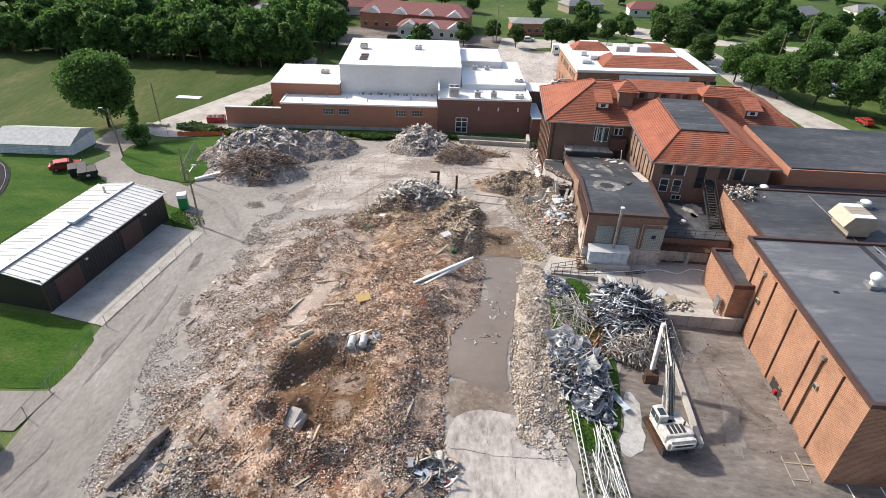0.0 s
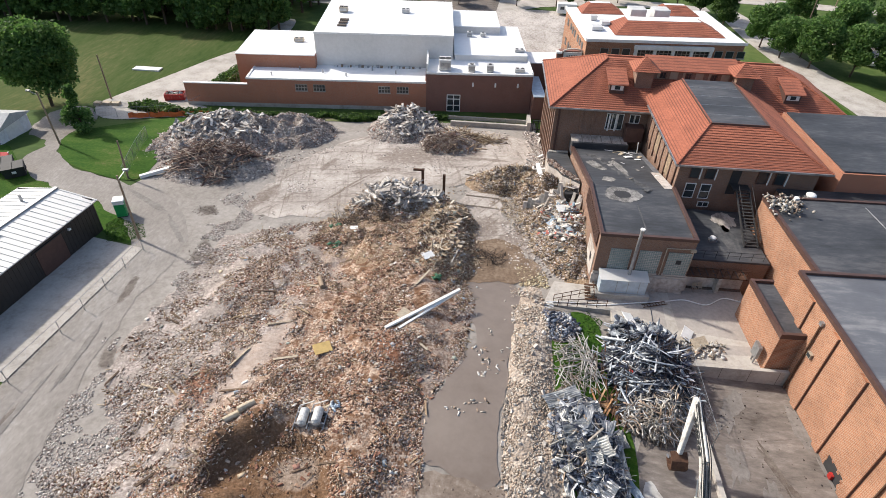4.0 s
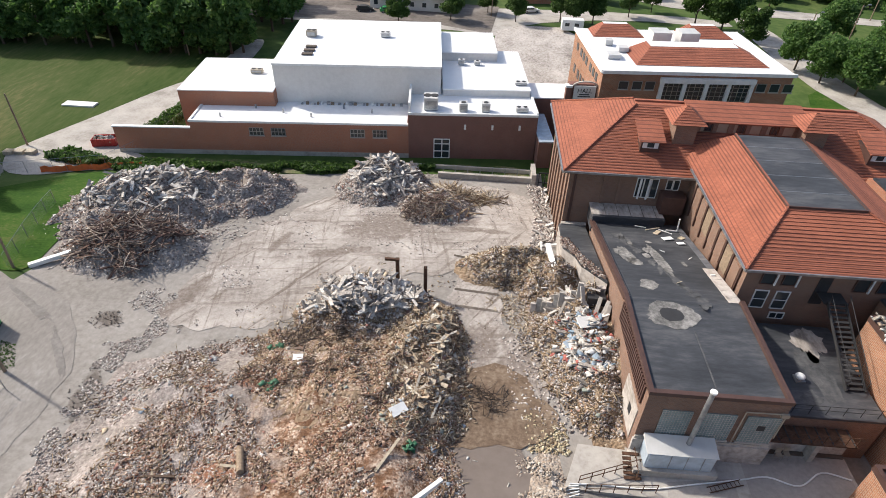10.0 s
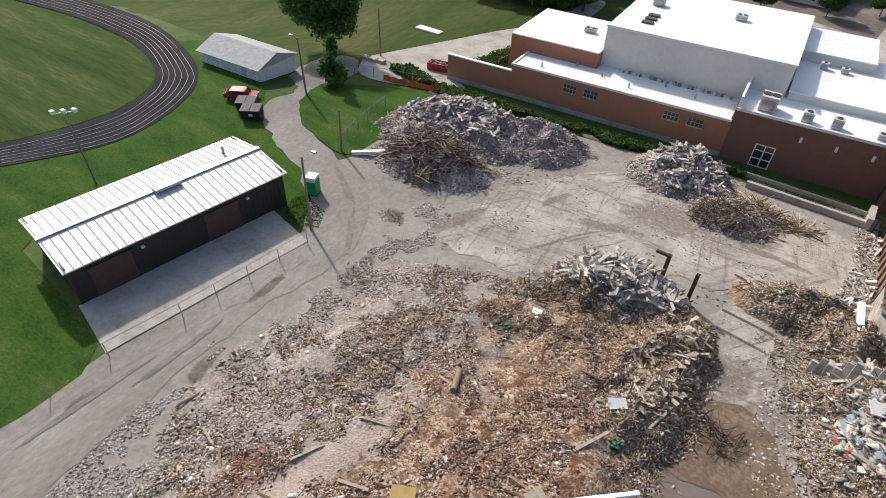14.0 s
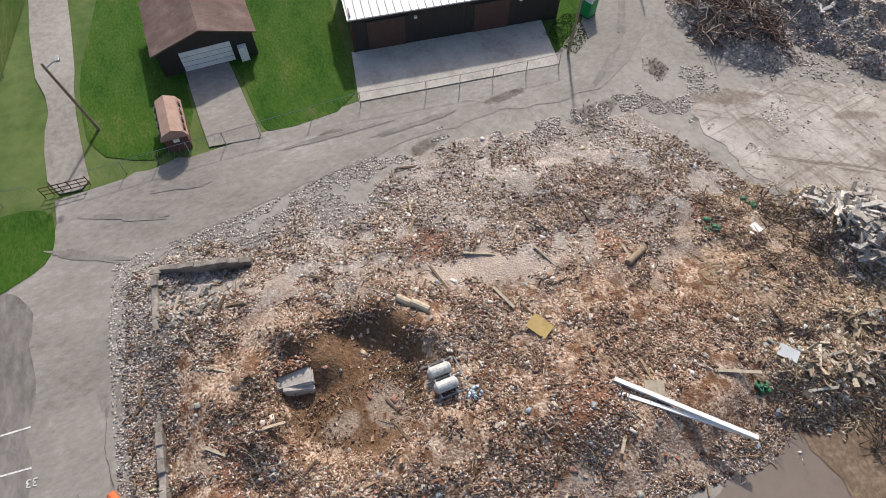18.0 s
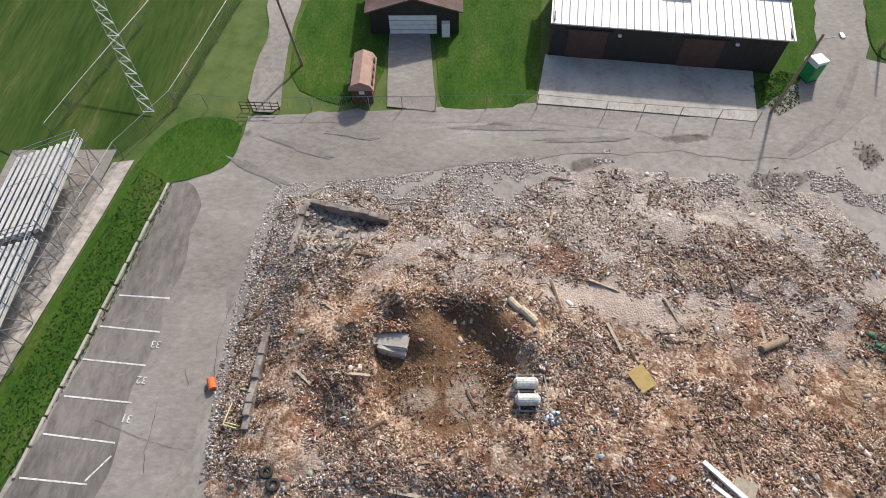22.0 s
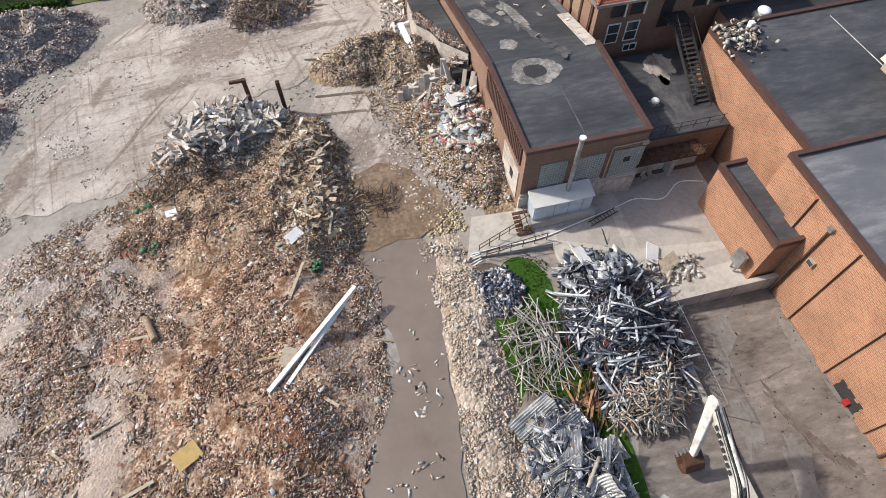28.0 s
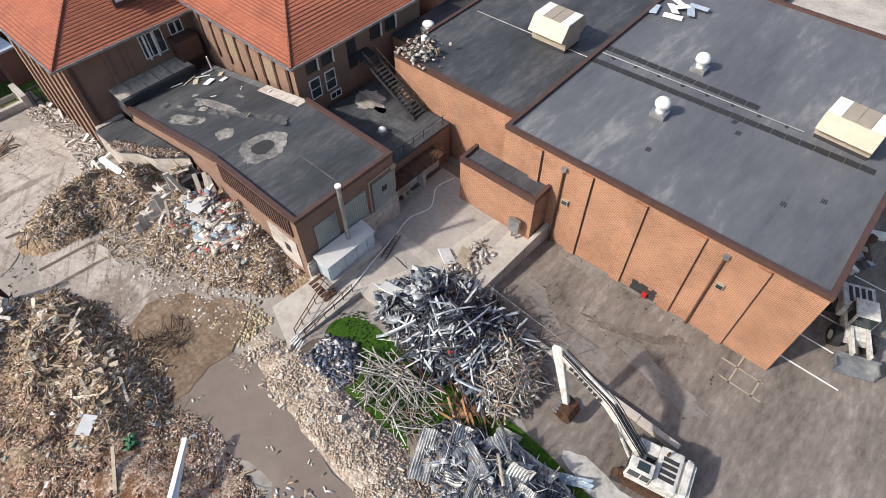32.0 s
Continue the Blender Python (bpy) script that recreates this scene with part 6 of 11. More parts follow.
for i in range(12):
    a0, a1 = math.pi * i / 12, math.pi * (i + 1) / 12
    q = [(26.15 + r * 1.9 * math.cos(a), 6.0 + r * 0.75 * math.sin(a)) for r, a in ((1, a0), (1, a1), (0.82, a1), (0.82, a0))]
    f0 = [arch.verts.new(TURN5 @ Vector((x, 6.7, z))) for x, z in q]
    f1 = [arch.verts.new(TURN5 @ Vector((x, 7.0, z))) for x, z in q]
    arch.faces.new(f0)
    for k in range(4):
        arch.faces.new((f0[k], f1[k], f1[(k + 1) % 4], f0[(k + 1) % 4]))
part("arch", arch, M_CONC, school)


def lettering(text, m, size, material, parent, name="lettering"):
    cu = bpy.data.curves.new(name, "FONT")
    cu.body, cu.size, cu.extrude, cu.align_x = text, size, 0.01, "CENTER"
    tmp = new(name, cu)
    me = bpy.data.meshes.new_from_object(tmp)
    bpy.data.objects.remove(tmp)
    me.materials.clear()
    me.materials.append(material)
    ob = new(name, me)
    ob.matrix_basis = m
    if parent is not None:
        ob.parent = parent
        ob.matrix_parent_inverse = undo(parent)
    return ob


lettering("HALL", TURN5 @ Matrix.Translation((26.15, 6.72, 4.95)) @ Matrix.Rotation(radians(90), 4, "X"), 0.95, M_BLACK, sign)
for z, w in ((4.62, 1.5), (4.3, 1.9)):
    part("text_bar", bx(26.15 - w / 2, 26.15 + w / 2, 6.72, 6.75, z, z + 0.16, TURN5), M_BLACK, sign)
# low boundary before the school
curbwall = thing("yard_wall", (0, 106.5, -2.7), "low broken concrete wall with dark openings", "wall")
part("wall", bx(-4.5, 8.8, 104.9, 105.4, -3.2, -1.9), M_CONC, curbwall)
part("back_wall", bx(-9, 8.8, 107.6, 107.9, -3.2, -2.2), M_CONC, curbwall)
part("pier", bx(8.4, 9.0, 104.6, 107.9, -3.2, -1.2), M_CONC, curbwall)
for i in range(8):
    part("post", bx(-4 + i * 1.75, -3.85 + i * 1.75, 106.9, 107.0, -3, -1.7), M_GREY_METAL, curbwall)
gatec = thing("steel_barrier", (10, 105, -2.5), "dark steel barrier frame at the end of the wall", "barrier")
for x in (9.3, 10.1, 10.9, 11.7):
    part("upright", bx(x, x + 0.12, 104.3, 104.42, -3, -0.6), M_BLACK, gatec)
for z in (-2.2, -0.7):
    part("rail", bx(9.3, 11.8, 104.3, 104.42, z, z + 0.12), M_BLACK, gatec)

# ---- details of the sheds ----
SH = SHED


def shed_roof():
    """Two low slopes with standing ribs, and a ridge cap."""
    half, rise = 4.9, 0.75
    for s, x0, x1 in ((1, -4.6, 0.35), (-1, -9.9, -4.6)):
        bm = bmesh.new()
        za, zb = (4.6, 3.85) if s == 1 else (3.85, 4.6)
        vs = [bm.verts.new(SH @ Vector(p)) for p in ((x0, -10.8, za), (x1, -10.8, zb), (x1, 10.8, zb), (x0, 10.8, za), (x0, -10.8, za + 0.12), (x1, -10.8, zb + 0.12), (x1, 10.8, zb + 0.12), (x0, 10.8, za + 0.12))]
        for f in ((0, 3, 2, 1), (4, 5, 6, 7), (0, 1, 5, 4), (1, 2, 6, 5), (2, 3, 7, 6), (3, 0, 4, 7)):
            bm.faces.new([vs[i] for i in f])
        slope = part("roof_slope", bm, M_WHITE_METAL, shed, "white ribbed metal roof")
        for i in range(30):
            y = -10.6 + i * 0.73
            bm = bmesh.new()
            q = [SH @ Vector(p) for p in ((x0, y - 0.05, za + 0.12), (x1, y - 0.05, zb + 0.12), (x1, y + 0.05, zb + 0.12), (x0, y + 0.05, za + 0.12), (x0, y, za + 0.2), (x1, y, zb + 0.2))]
            v = [bm.verts.new(p) for p in q]
            for f in ((0, 1, 5, 4), (2, 3, 4, 5), (3, 2, 1, 0), (0, 4, 3), (1, 2, 5)):
                bm.faces.new([v[j] for j in f])
            part("rib", bm, M_WHITE_METAL, slope)
    part("ridge_cap", bx(-4.85, -4.35, -10.85, 10.85, 4.68, 4.86, SH), M_GREY_METAL, shed)
    part("ridge_vent", bx(-4.9, -3.9, -0.6, 2.0, 4.8, 5.1, SH, 0.05), M_PALEBLUE, shed)
    bm = bmesh.new()
    rod(bm, SH @ Vector((-6.5, 7.8, 4.3)), SH @ Vector((-6.5, 7.8, 5.4)), 0.15)
    part("flue", bm, M_GREY_METAL, shed)
    for y0 in (-9.0, 1.5):
        d = part("door", bx(0.0, 0.06, y0, y0 + 3.6, 0.05, 3.2, SH), M_COPING, shed, "dark brown sliding door")
        part("rail", bx(0.0, 0.12, y0 - 0.4, y0 + 4.0, 3.2, 3.32, SH), M_BLACK, d)
        part("lamp", bx(0.0, 0.25, y0 + 4.5, y0 + 4.8, 2.9, 3.1, SH), M_WHITE, shed)
    bm = bmesh.new()
    for i in range(42):
        y = -10.3 + i * 0.5
        box(bm, 0.0, 0.03, y, y + 0.06, 0.0, 3.7, SH)
    part("wall_ribs", bm, M_DARK_METAL, shed)
    part("gable", bx(-9.6, 0.0, 10.4, 10.5, 3.6, 4.2, SH), M_DARK_METAL, shed)
    part("gable", bx(-9.6, 0.0, -10.5, -10.4, 3.6, 4.2, SH), M_DARK_METAL, shed)
    part("corner_board", bx(-0.1, 0.05, -10.55, -10.4, 0, 3.8, SH), M_RUST, shed)


shed_roof()
bm = bmesh.new()
for y0, y1, s in ((27.0, 31.8, 1), (31.8, 36.6, -1)):
    za, zb = (2.6, 4.1) if s == 1 else (4.1, 2.6)
    vs = [bm.verts.new(p) for p in ((-56.3, y0, za), (-47.9, y0, za), (-47.9, y1, zb), (-56.3, y1, zb), (-56.3, y0, za + 0.14), (-47.9, y0, za + 0.14), (-47.9, y1, zb + 0.14), (-56.3, y1, zb + 0.14))]
    for f in ((0, 3, 2, 1), (4, 5, 6, 7), (0, 1, 5, 4), (1, 2, 6, 5), (2, 3, 7, 6), (3, 0, 4, 7)):
        bm.faces.new([vs[i] for i in f])
part("roof", bm, mottled("brown_shingles", [(0.09, 0.06, 0.055), (0.13, 0.09, 0.08), (0.18, 0.13, 0.115)], 0.6, 8), garage, "brown shingle gable roof")
bm = bmesh.new()
vs = [bm.verts.new(p) for p in ((-48.3, 27.4, 2.7), (-48.3, 36.2, 2.7), (-48.3, 31.8, 4.05), (-48.4, 27.4, 2.7), (-48.4, 36.2, 2.7), (-48.4, 31.8, 4.05))]
for f in ((0, 1, 2), (5, 4, 3), (0, 2, 5, 3), (1, 4, 5, 2)):
    bm.faces.new([vs[i] for i in f])
part("gable", bm, M_DARK_METAL, garage)
for i in range(1, 4):
    slab("door_seam", -48.24, -48.225, 29.3, 34.0, 0.05 + 0.525 * i - 0.02, 0.05 + 0.525 * i + 0.02, M_GREY_METAL, garage)
slab("ice_box", -48.2, -47.6, 34.5, 35.3, 0.1, 1.6, M_WHITE, garage)


# ---- courtyard ----
court = thing("courtyard", (20, 56, 0), "raised concrete and asphalt courtyard between the buildings", "courtyard", "", "structure")
bm = bmesh.new()
prism(bm, [(8.2, 57.2), (14.8, 57.0), (14.9, 50.9), (20.3, 50.46), (29.1, 50.46), (29.0, 52.7), (28.7, 52.8), (28.7, 61.6), (12.9, 61.6), (12.9, 60.6), (9.5, 60.8)], -1.0, 1.42)
part("slab", bm, M_CONC, court)
bm = bmesh.new()
prism(bm, [(20.9, 55.0), (28.0, 54.0), (28.65, 61.4), (21.0, 60.7)], 1.3, 1.425)
part("asphalt", bm, M_COURT, court, "grey asphalt panel")
bm = bmesh.new()
prism(bm, [(15.2, 57.2), (19.9, 55.2), (20.1, 59.0), (15.4, 58.3)], 1.3, 1.425)
part("asphalt", bm, M_COURT, court)
bm = bmesh.new()
prism(bm, [(20.7, 52.1), (29.0, 52.4), (28.5, 53.4), (20.4, 53.6)], 1.3, 1.425)
part("asphalt", bm, M_COURT, court)
# low dark strip along the foot of the catwalk wall
part("dirty_edge", bx(20.2, 28.6, 61.3, 61.62, 1.42, 1.55), M_DARKDIRT, court)
retw = thing("retaining_wall", (25, 50.4, 0), "low pale concrete retaining wall round the courtyard", "wall")
part("wall", bx(20.3, 29.2, 50.1, 50.45, -1, 1.95), M_CONC, retw)
for x in (23.4, 25.9, 28.4):
    part("joint", bx(x, x + 0.03, 50.085, 50.1, -0.5, 1.95), M_DARKDIRT, retw)
kerbw = thing("kerb_wall", (20.4, 42, 0), "long low concrete kerb wall beside the excavator", "kerb wall")
for i in range(6):
    y0 = 33.6 + i * 2.85
    x0 = 19.95 + 0.05 * i
    part("block", bx(x0, x0 + 0.4, y0, y0 + 2.8, -0.3, 1.35 - 0.04 * i), M_CONC, kerbw)
mesh_fence = thing("wire_fence", (20.8, 45, 0.7), "sagging chain-link fence on the kerb wall", "fence")
for i in range(5):
    y = 42.5 + i * 2.1
    part("post", rods([((20.65, y, 0.5), (20.65 + 0.05 * i, y, 2.9))], 0.035), M_GREY_METAL, mesh_fence)
bm = bmesh.new()
for i in range(34):
    y = 42.5 + i * 0.25
    rod(bm, (20.65, y, 1.2), (20.75, y + 0.9, 2.8), 0.006, None, 3)
    rod(bm, (20.65, y + 0.9, 1.2), (20.75, y, 2.8), 0.006, None, 3)
part("mesh", bm, M_GREY_METAL, mesh_fence)
part("top_wire", rods([((20.65, 42.5, 2.8), (20.85, 50.9, 2.85))], 0.02), M_GREY_METAL, mesh_fence)


def tube(name, pts, r, material, parent=None, label="", category=""):
    """A round hose or bar swept along a smooth line through the points."""
    P = [Vector(p) for p in pts]
    P = [P[0] * 2 - P[1]] + P + [P[-1] * 2 - P[-2]]
    line = []
    for i in range(1, len(P) - 2):
        for k in range(5):
            t = k / 5
            line.append(0.5 * (2 * P[i] + (P[i + 1] - P[i - 1]) * t + (2 * P[i - 1] - 5 * P[i] + 4 * P[i + 1] - P[i + 2]) * t * t + (3 * P[i] - P[i - 1] - 3 * P[i + 1] + P[i + 2]) * t ** 3))
    line.append(P[-2])
    bm = bmesh.new()
    rings = []
    for i, p in enumerate(line):
        d = line[min(i + 1, len(line) - 1)] - line[max(i - 1, 0)]
        q = d.to_track_quat("Z", "Y")
        rings.append([bm.verts.new(p + q @ Vector((r * math.cos(a), r * math.sin(a), 0))) for a in (0, 1.047, 2.094, 3.142, 4.189, 5.236)])
    for a, b in zip(rings, rings[1:]):
        for i in range(6):
            bm.faces.new((a[i], a[(i + 1) % 6], b[(i + 1) % 6], b[i])).smooth = True
    ob = part(name, bm, material, parent)
    return tagged(ob, label, category) if label else ob


tube("hose", [(28.4, 59.6, 1.5), (26.5, 60.0, 1.5), (24.5, 58.8, 1.5), (22.5, 59.3, 1.5), (20.5, 58.9, 1.5), (17.0, 58.2, 1.5), (14.0, 57.6, 1.5), (11.0, 57.6, 1.5), (8.6, 57.5, 1.5)], 0.06, M_WHITE, None, "long white hose lying across the courtyard", "hose")
for i in range(4):
    tube("hose", [(9.2, 57.4 - 0.2 * i, 1.5), (8.2, 57.3 - 0.3 * i, 1.35), (7.0 + 0.2 * i, 56.8 - 0.4 * i, 1.2), (6.6, 55.8 - 0.3 * i, 1.15)], 0.05, M_WHITE, None, "loose end of a white hose at the slab edge", "hose")


def railing(a, b, n, label):
    r = thing("railing", a, label, "railing", "rusty railings")
    a, b = Vector(a), Vector(b)
    for i in range(n):
        p = a.lerp(b, i / (n - 1))
        part("post", rods([(p, p + Vector((0, 0, 0.95)))], 0.035), M_RUST, r)
    for z in (0.45, 0.95):
        part("rail", rods([(a + Vector((0, 0, z)), b + Vector((0, 0, z)))], 0.035), M_RUST, r)


railing((9.2, 57.6, 1.42), (13.6, 59.3, 1.42), 6, "rusty pipe railing at the ramp")
railing((9.6, 57.0, 1.42), (14.4, 57.4, 1.42), 6, "rusty pipe railing at the ramp")
railing((13.2, 58.2, 1.42), (13.3, 60.2, 1.42), 4, "rusty pipe railing of the broken steps")
steps = thing("broken_steps", (13.0, 59.2, 1.42), "bent rusty steel steps by the housing", "steps")
for i in range(6):
    part("tread", bx(12.4, 13.6, 58.2 + 0.3 * i, 58.45 + 0.3 * i, 1.5 + 0.12 * i, 1.56 + 0.12 * i), M_RUST, steps)
ladder = thing("ladder", (19.5, 58.2, 1.42), "rusty ladder lying on the slab", "ladder")
part("rail", rods([((18.0, 58.1, 1.52), (20.5, 58.9, 1.52)), ((18.1, 57.7, 1.52), (20.6, 58.5, 1.52))], 0.04), M_RUST, ladder)
for i in range(8):
    x = 18.2 + 0.3 * i
    part("rung", rods([((x, 58.15 + 0.1 * i, 1.52), (x + 0.1, 57.75 + 0.1 * i, 1.52))], 0.025), M_RUST, ladder)
for i, (x, y) in enumerate(((23.7, 60.9), (24.3, 61.0))):
    c = thing("chair", (x, y, 1.55), "pale discarded chair by the wall", "chair", "discarded chairs")
    part("seat", bx(x - 0.2, x + 0.2, y - 0.2, y + 0.2, 1.98, 2.03), M_BEIGE, c)
    part("backrest", bx(x - 0.2, x + 0.2, y + 0.17, y + 0.21, 2.05, 2.45), M_BEIGE, c)
    for dx in (-0.18, 0.18):
        for dy in (-0.18, 0.18):
            part("leg", rods([((x + dx, y + dy, 1.42), (x + dx, y + dy, 1.98))], 0.015), M_GREY_METAL, c)

# ---- loose rubble, as stuff and as pieces ----
PIECES = {}


def piece_mesh(key, size, material):
    """One of a few worn blocks that many pieces share."""
    if key not in PIECES:
        rnd = np.random.default_rng(len(PIECES) + 5)
        me = bpy.data.meshes.new(key[0])
        v = CUBE * (1 + rnd.uniform(-0.2, 0.2, (8, 1))) * np.array(size)
        me.from_pydata(v.tolist(), [], CUBE_F.tolist())
        me.materials.append(material)
        PIECES[key] = me
    return PIECES[key]


def strew_pieces(name, poly, n, sizes, material, parent, tilt=18, sink=0.3):
    """Separate pieces, children of their heap."""
    pts, rot = strewn(poly, n, top_z), turns(n, tilt)
    inv = undo(parent)
    for i in range(n):
        s = sizes[i % len(sizes)]
        o = new(name, piece_mesh((name, material.name, i % len(sizes)), s, material))
        o.parent, o.matrix_parent_inverse = parent, inv
        m = Matrix(rot[i].tolist()).to_4x4()
        m.translation = (pts[i][0], pts[i][1], pts[i][2] + s[2] * sink)
        o.matrix_basis = m


def strew(name, poly, n, lo, hi, material, parent, tilt=25, keep=None, height=None, up=0.25):
    pts = strewn(poly, n, height or top_z, keep)
    k = RNG.uniform(0, 1, (n, 1)) ** 1.6
    size = np.array(lo) + (np.array(hi) - np.array(lo)) * k * RNG.uniform(0.6, 1.0, (n, 3))
    pts[:, 2] += size[:, 2] * up
    return heap_of_blocks(name, pts, size, turns(n, tilt), material, parent)


def warm(x, y):
    """How brick-red the field is: strongest along its middle, grey towards the road."""
    e = math.exp(-((x + 10.5 - 0.15 * (y - 45)) / 11) ** 2) * smooth(20, 30, y)
    pit = smooth(1.35, 0.9, math.hypot((x + 12.3) / 5.2, (y - 34.6) / 4.9))
    return max(e, 1.3 * pit) + 0.55 * noise.noise(Vector((x * 0.12, y * 0.12, 9.0)))


def bare(x, y):
    """Chance that a spot carries loose pieces: scraped lanes and hollows have few."""
    if any(math.hypot((x - sx) / rx, (y - sy) / ry) + 0.5 * noise.noise(Vector((x * 0.6, y * 0.6, 2.0))) < RNG.uniform(0.55, 1.1) for sx, sy, rx, ry in RED_SPOTS):
        return RNG.uniform(0, 1) < 0.3
    lane = math.exp(-((x + 16.6 - 0.3 * (y - 46.6) - 0.8 * noise.noise(Vector((y * 0.3, 0, 0)))) / 1.4) ** 2) * smooth(38, 42, y) * smooth(57, 51, y)
    floor = 1 - smooth(0.5, 0.75, math.hypot((x + 10.5) / 4.0, (y - 35.2) / 3.4))
    k = noise.noise(Vector((x * 0.22, y * 0.22, 4.0))) + 0.7 * noise.noise(Vector((x * 0.7, y * 0.7, 6.0)))
    pit = 1 - smooth(0.75, 1.0, math.hypot((x + 12.3) / 5.2, (y - 34.6) / 4.9))
    west = smooth(-20, -26, x) * smooth(35, 42, y) * smooth(-0.25, 0.25, noise.noise(Vector((x * 0.18, y * 0.12, 8.0))) + 0.12)
    return RNG.uniform(0, 1) < (1 - 0.7 * west) * (1 - 0.92 * lane) * (1 - 0.95 * floor) * (1 - 0.8 * pit) * (0.5 + 2.0 * k)


M_BRICKS_P = pieces_mat("brick_pieces", [(0.32, 0.16, 0.105), (0.45, 0.3, 0.21), (0.52, 0.42, 0.33), (0.26, 0.13, 0.09), (0.42, 0.34, 0.28)], by_island=False)
M_CHUNK_P = pieces_mat("concrete_pieces", [(0.58, 0.54, 0.49), (0.4, 0.365, 0.33), (0.7, 0.665, 0.62), (0.3, 0.27, 0.24), (0.64, 0.6, 0.55), (0.5, 0.45, 0.4)], by_island=False)
M_PLANK_P = pieces_mat("plank_pieces", [(0.34, 0.25, 0.165), (0.2, 0.14, 0.095), (0.48, 0.4, 0.3), (0.13, 0.09, 0.065)], by_island=False)
M_RIDGEWOOD = pieces_mat("broken_wood", [(0.34, 0.26, 0.17), (0.22, 0.155, 0.1), (0.5, 0.42, 0.31), (0.15, 0.1, 0.07), (0.42, 0.33, 0.23), (0.58, 0.5, 0.4)])
M_WIRE = pieces_mat("tangled_wire", [(0.06, 0.045, 0.04), (0.1, 0.07, 0.055), (0.045, 0.04, 0.04), (0.16, 0.12, 0.09)], 0.8)


def ribbons(name, pts, lengths, widths, thick, bend, material, parent, lean=0.25, steps=5, flow=None):
    """Bent strips and bars: each wanders off its line by its own curve. With flow they lie in bundles along the heap's slope."""
    n = len(pts)
    yaw, pitch = RNG.uniform(0, 2 * np.pi, n), RNG.normal(0, lean, n)
    if flow is not None:
        for i, (x, y, z) in enumerate(pts.tolist()):
            a = flow + 2.6 * noise.noise(Vector((x * 0.42, y * 0.42, 3.0))) + 0.75 * yaw[i] / math.pi * (1 if i % 2 else -1) * 0.8
            dx, dy = 0.45 * lengths[i] * math.cos(a), 0.45 * lengths[i] * math.sin(a)
            yaw[i] = a
            pitch[i] = 0.9 * math.atan2(top_z(x + dx, y + dy) - top_z(x - dx, y - dy), 0.9 * lengths[i]) + 0.6 * pitch[i]
    roll = RNG.uniform(-1.2, 1.2, n)
    d_yaw, d_pitch = RNG.normal(0, bend, n) / steps, RNG.normal(0, bend * 0.5, n) / steps
    p = pts.copy()
    rings = []
    for s in range(steps + 1):
        d = np.stack([np.cos(yaw) * np.cos(pitch), np.sin(yaw) * np.cos(pitch), np.sin(pitch)], -1)
        side = np.stack([-np.sin(yaw), np.cos(yaw), np.zeros(n)], -1)
        up = np.cross(d, side)
        a = (side * np.cos(roll)[:, None] + up * np.sin(roll)[:, None]) * (widths / 2)[:, None]
        b = np.cross(d, a)
        b = b / (np.linalg.norm(b, axis=1, keepdims=True) + 1e-9) * thick / 2
        rings.append(np.stack([p - a - b, p + a - b, p + a + b, p - a + b], 1))
        p = p + d * (lengths / steps)[:, None]
        yaw, pitch = yaw + d_yaw, pitch + d_pitch
    v = np.stack(rings, 1)
    mid = v.mean(axis=(1, 2))
    v += (pts - mid)[:, None, None, :] * ((1, 1, 1) if flow is not None else (1, 1, 0))
    per = 4 * (steps + 1)
    f = []
    for s in range(steps):
        for c in range(4):
            f.append((4 * s + c, 4 * s + (c + 1) % 4, 4 * s + 4 + (c + 1) % 4, 4 * s + 4 + c))
    f += [(3, 2, 1, 0), (per - 4, per - 3, per - 2, per - 1)]
    f = (np.array(f)[None] + per * np.arange(n)[:, None, None]).reshape(-1, 4)
    me = bpy.data.meshes.new(name)
    me.vertices.add(per * n)
    me.vertices.foreach_set("co", v.ravel())
    me.loops.add(4 * len(f))
    me.loops.foreach_set("vertex_index", f.ravel().astype(np.int32))
    me.polygons.add(len(f))
    me.polygons.foreach_set("loop_start", np.arange(0, 4 * len(f), 4, dtype=np.int32))
    me.update(calc_edges=True)
    me.materials.append(material)
    ob = new(name, me)
    ob.parent, ob.matrix_parent_inverse, ob["kind"] = parent, undo(parent), "stuff"
    return ob


def tangle(name, poly, n, lo, hi, width, thick, bend, material, parent, up=0.15, keep=None, lean=0.25, height=None, flow=None):
    pts = strewn(poly, n, height or top_z, keep)
    pts[:, 2] += RNG.uniform(0, 1, n) * up
    return ribbons(name, pts, RNG.uniform(lo, hi, n), width * RNG.uniform(0.5, 1.5, n), thick, bend, material, parent, lean, 5, flow)


strew("brick_rubble", FIELD, 44000, (0.045, 0.03, 0.02), (0.24, 0.115, 0.07), M_BRICKS, field, 22, lambda x, y: warm(x, y) > 0.28 * RNG.uniform(0, 2.2) and bare(x, y))
strew("grey_rubble", FIELD, 36000, (0.045, 0.03, 0.02), (0.26, 0.13, 0.08), M_CHUNKS, field, 22, lambda x, y: warm(x, y) < 0.5 * RNG.uniform(0, 2.0) and bare(x, y))
M_CHIPS = pieces_mat("pale_chips", [(0.58, 0.46, 0.37), (0.48, 0.36, 0.275), (0.68, 0.59, 0.5), (0.4, 0.27, 0.2), (0.54, 0.41, 0.32), (0.64, 0.57, 0.51)])
strew("pale_chips", FIELD, 11000, (0.08, 0.04, 0.02), (0.38, 0.1, 0.045), M_CHIPS, field, 15, lambda x, y: warm(x, y) > 0.2 and noise.noise(Vector((x * 0.25, y * 0.25, 12.0))) > -0.1 and bare(x, y))
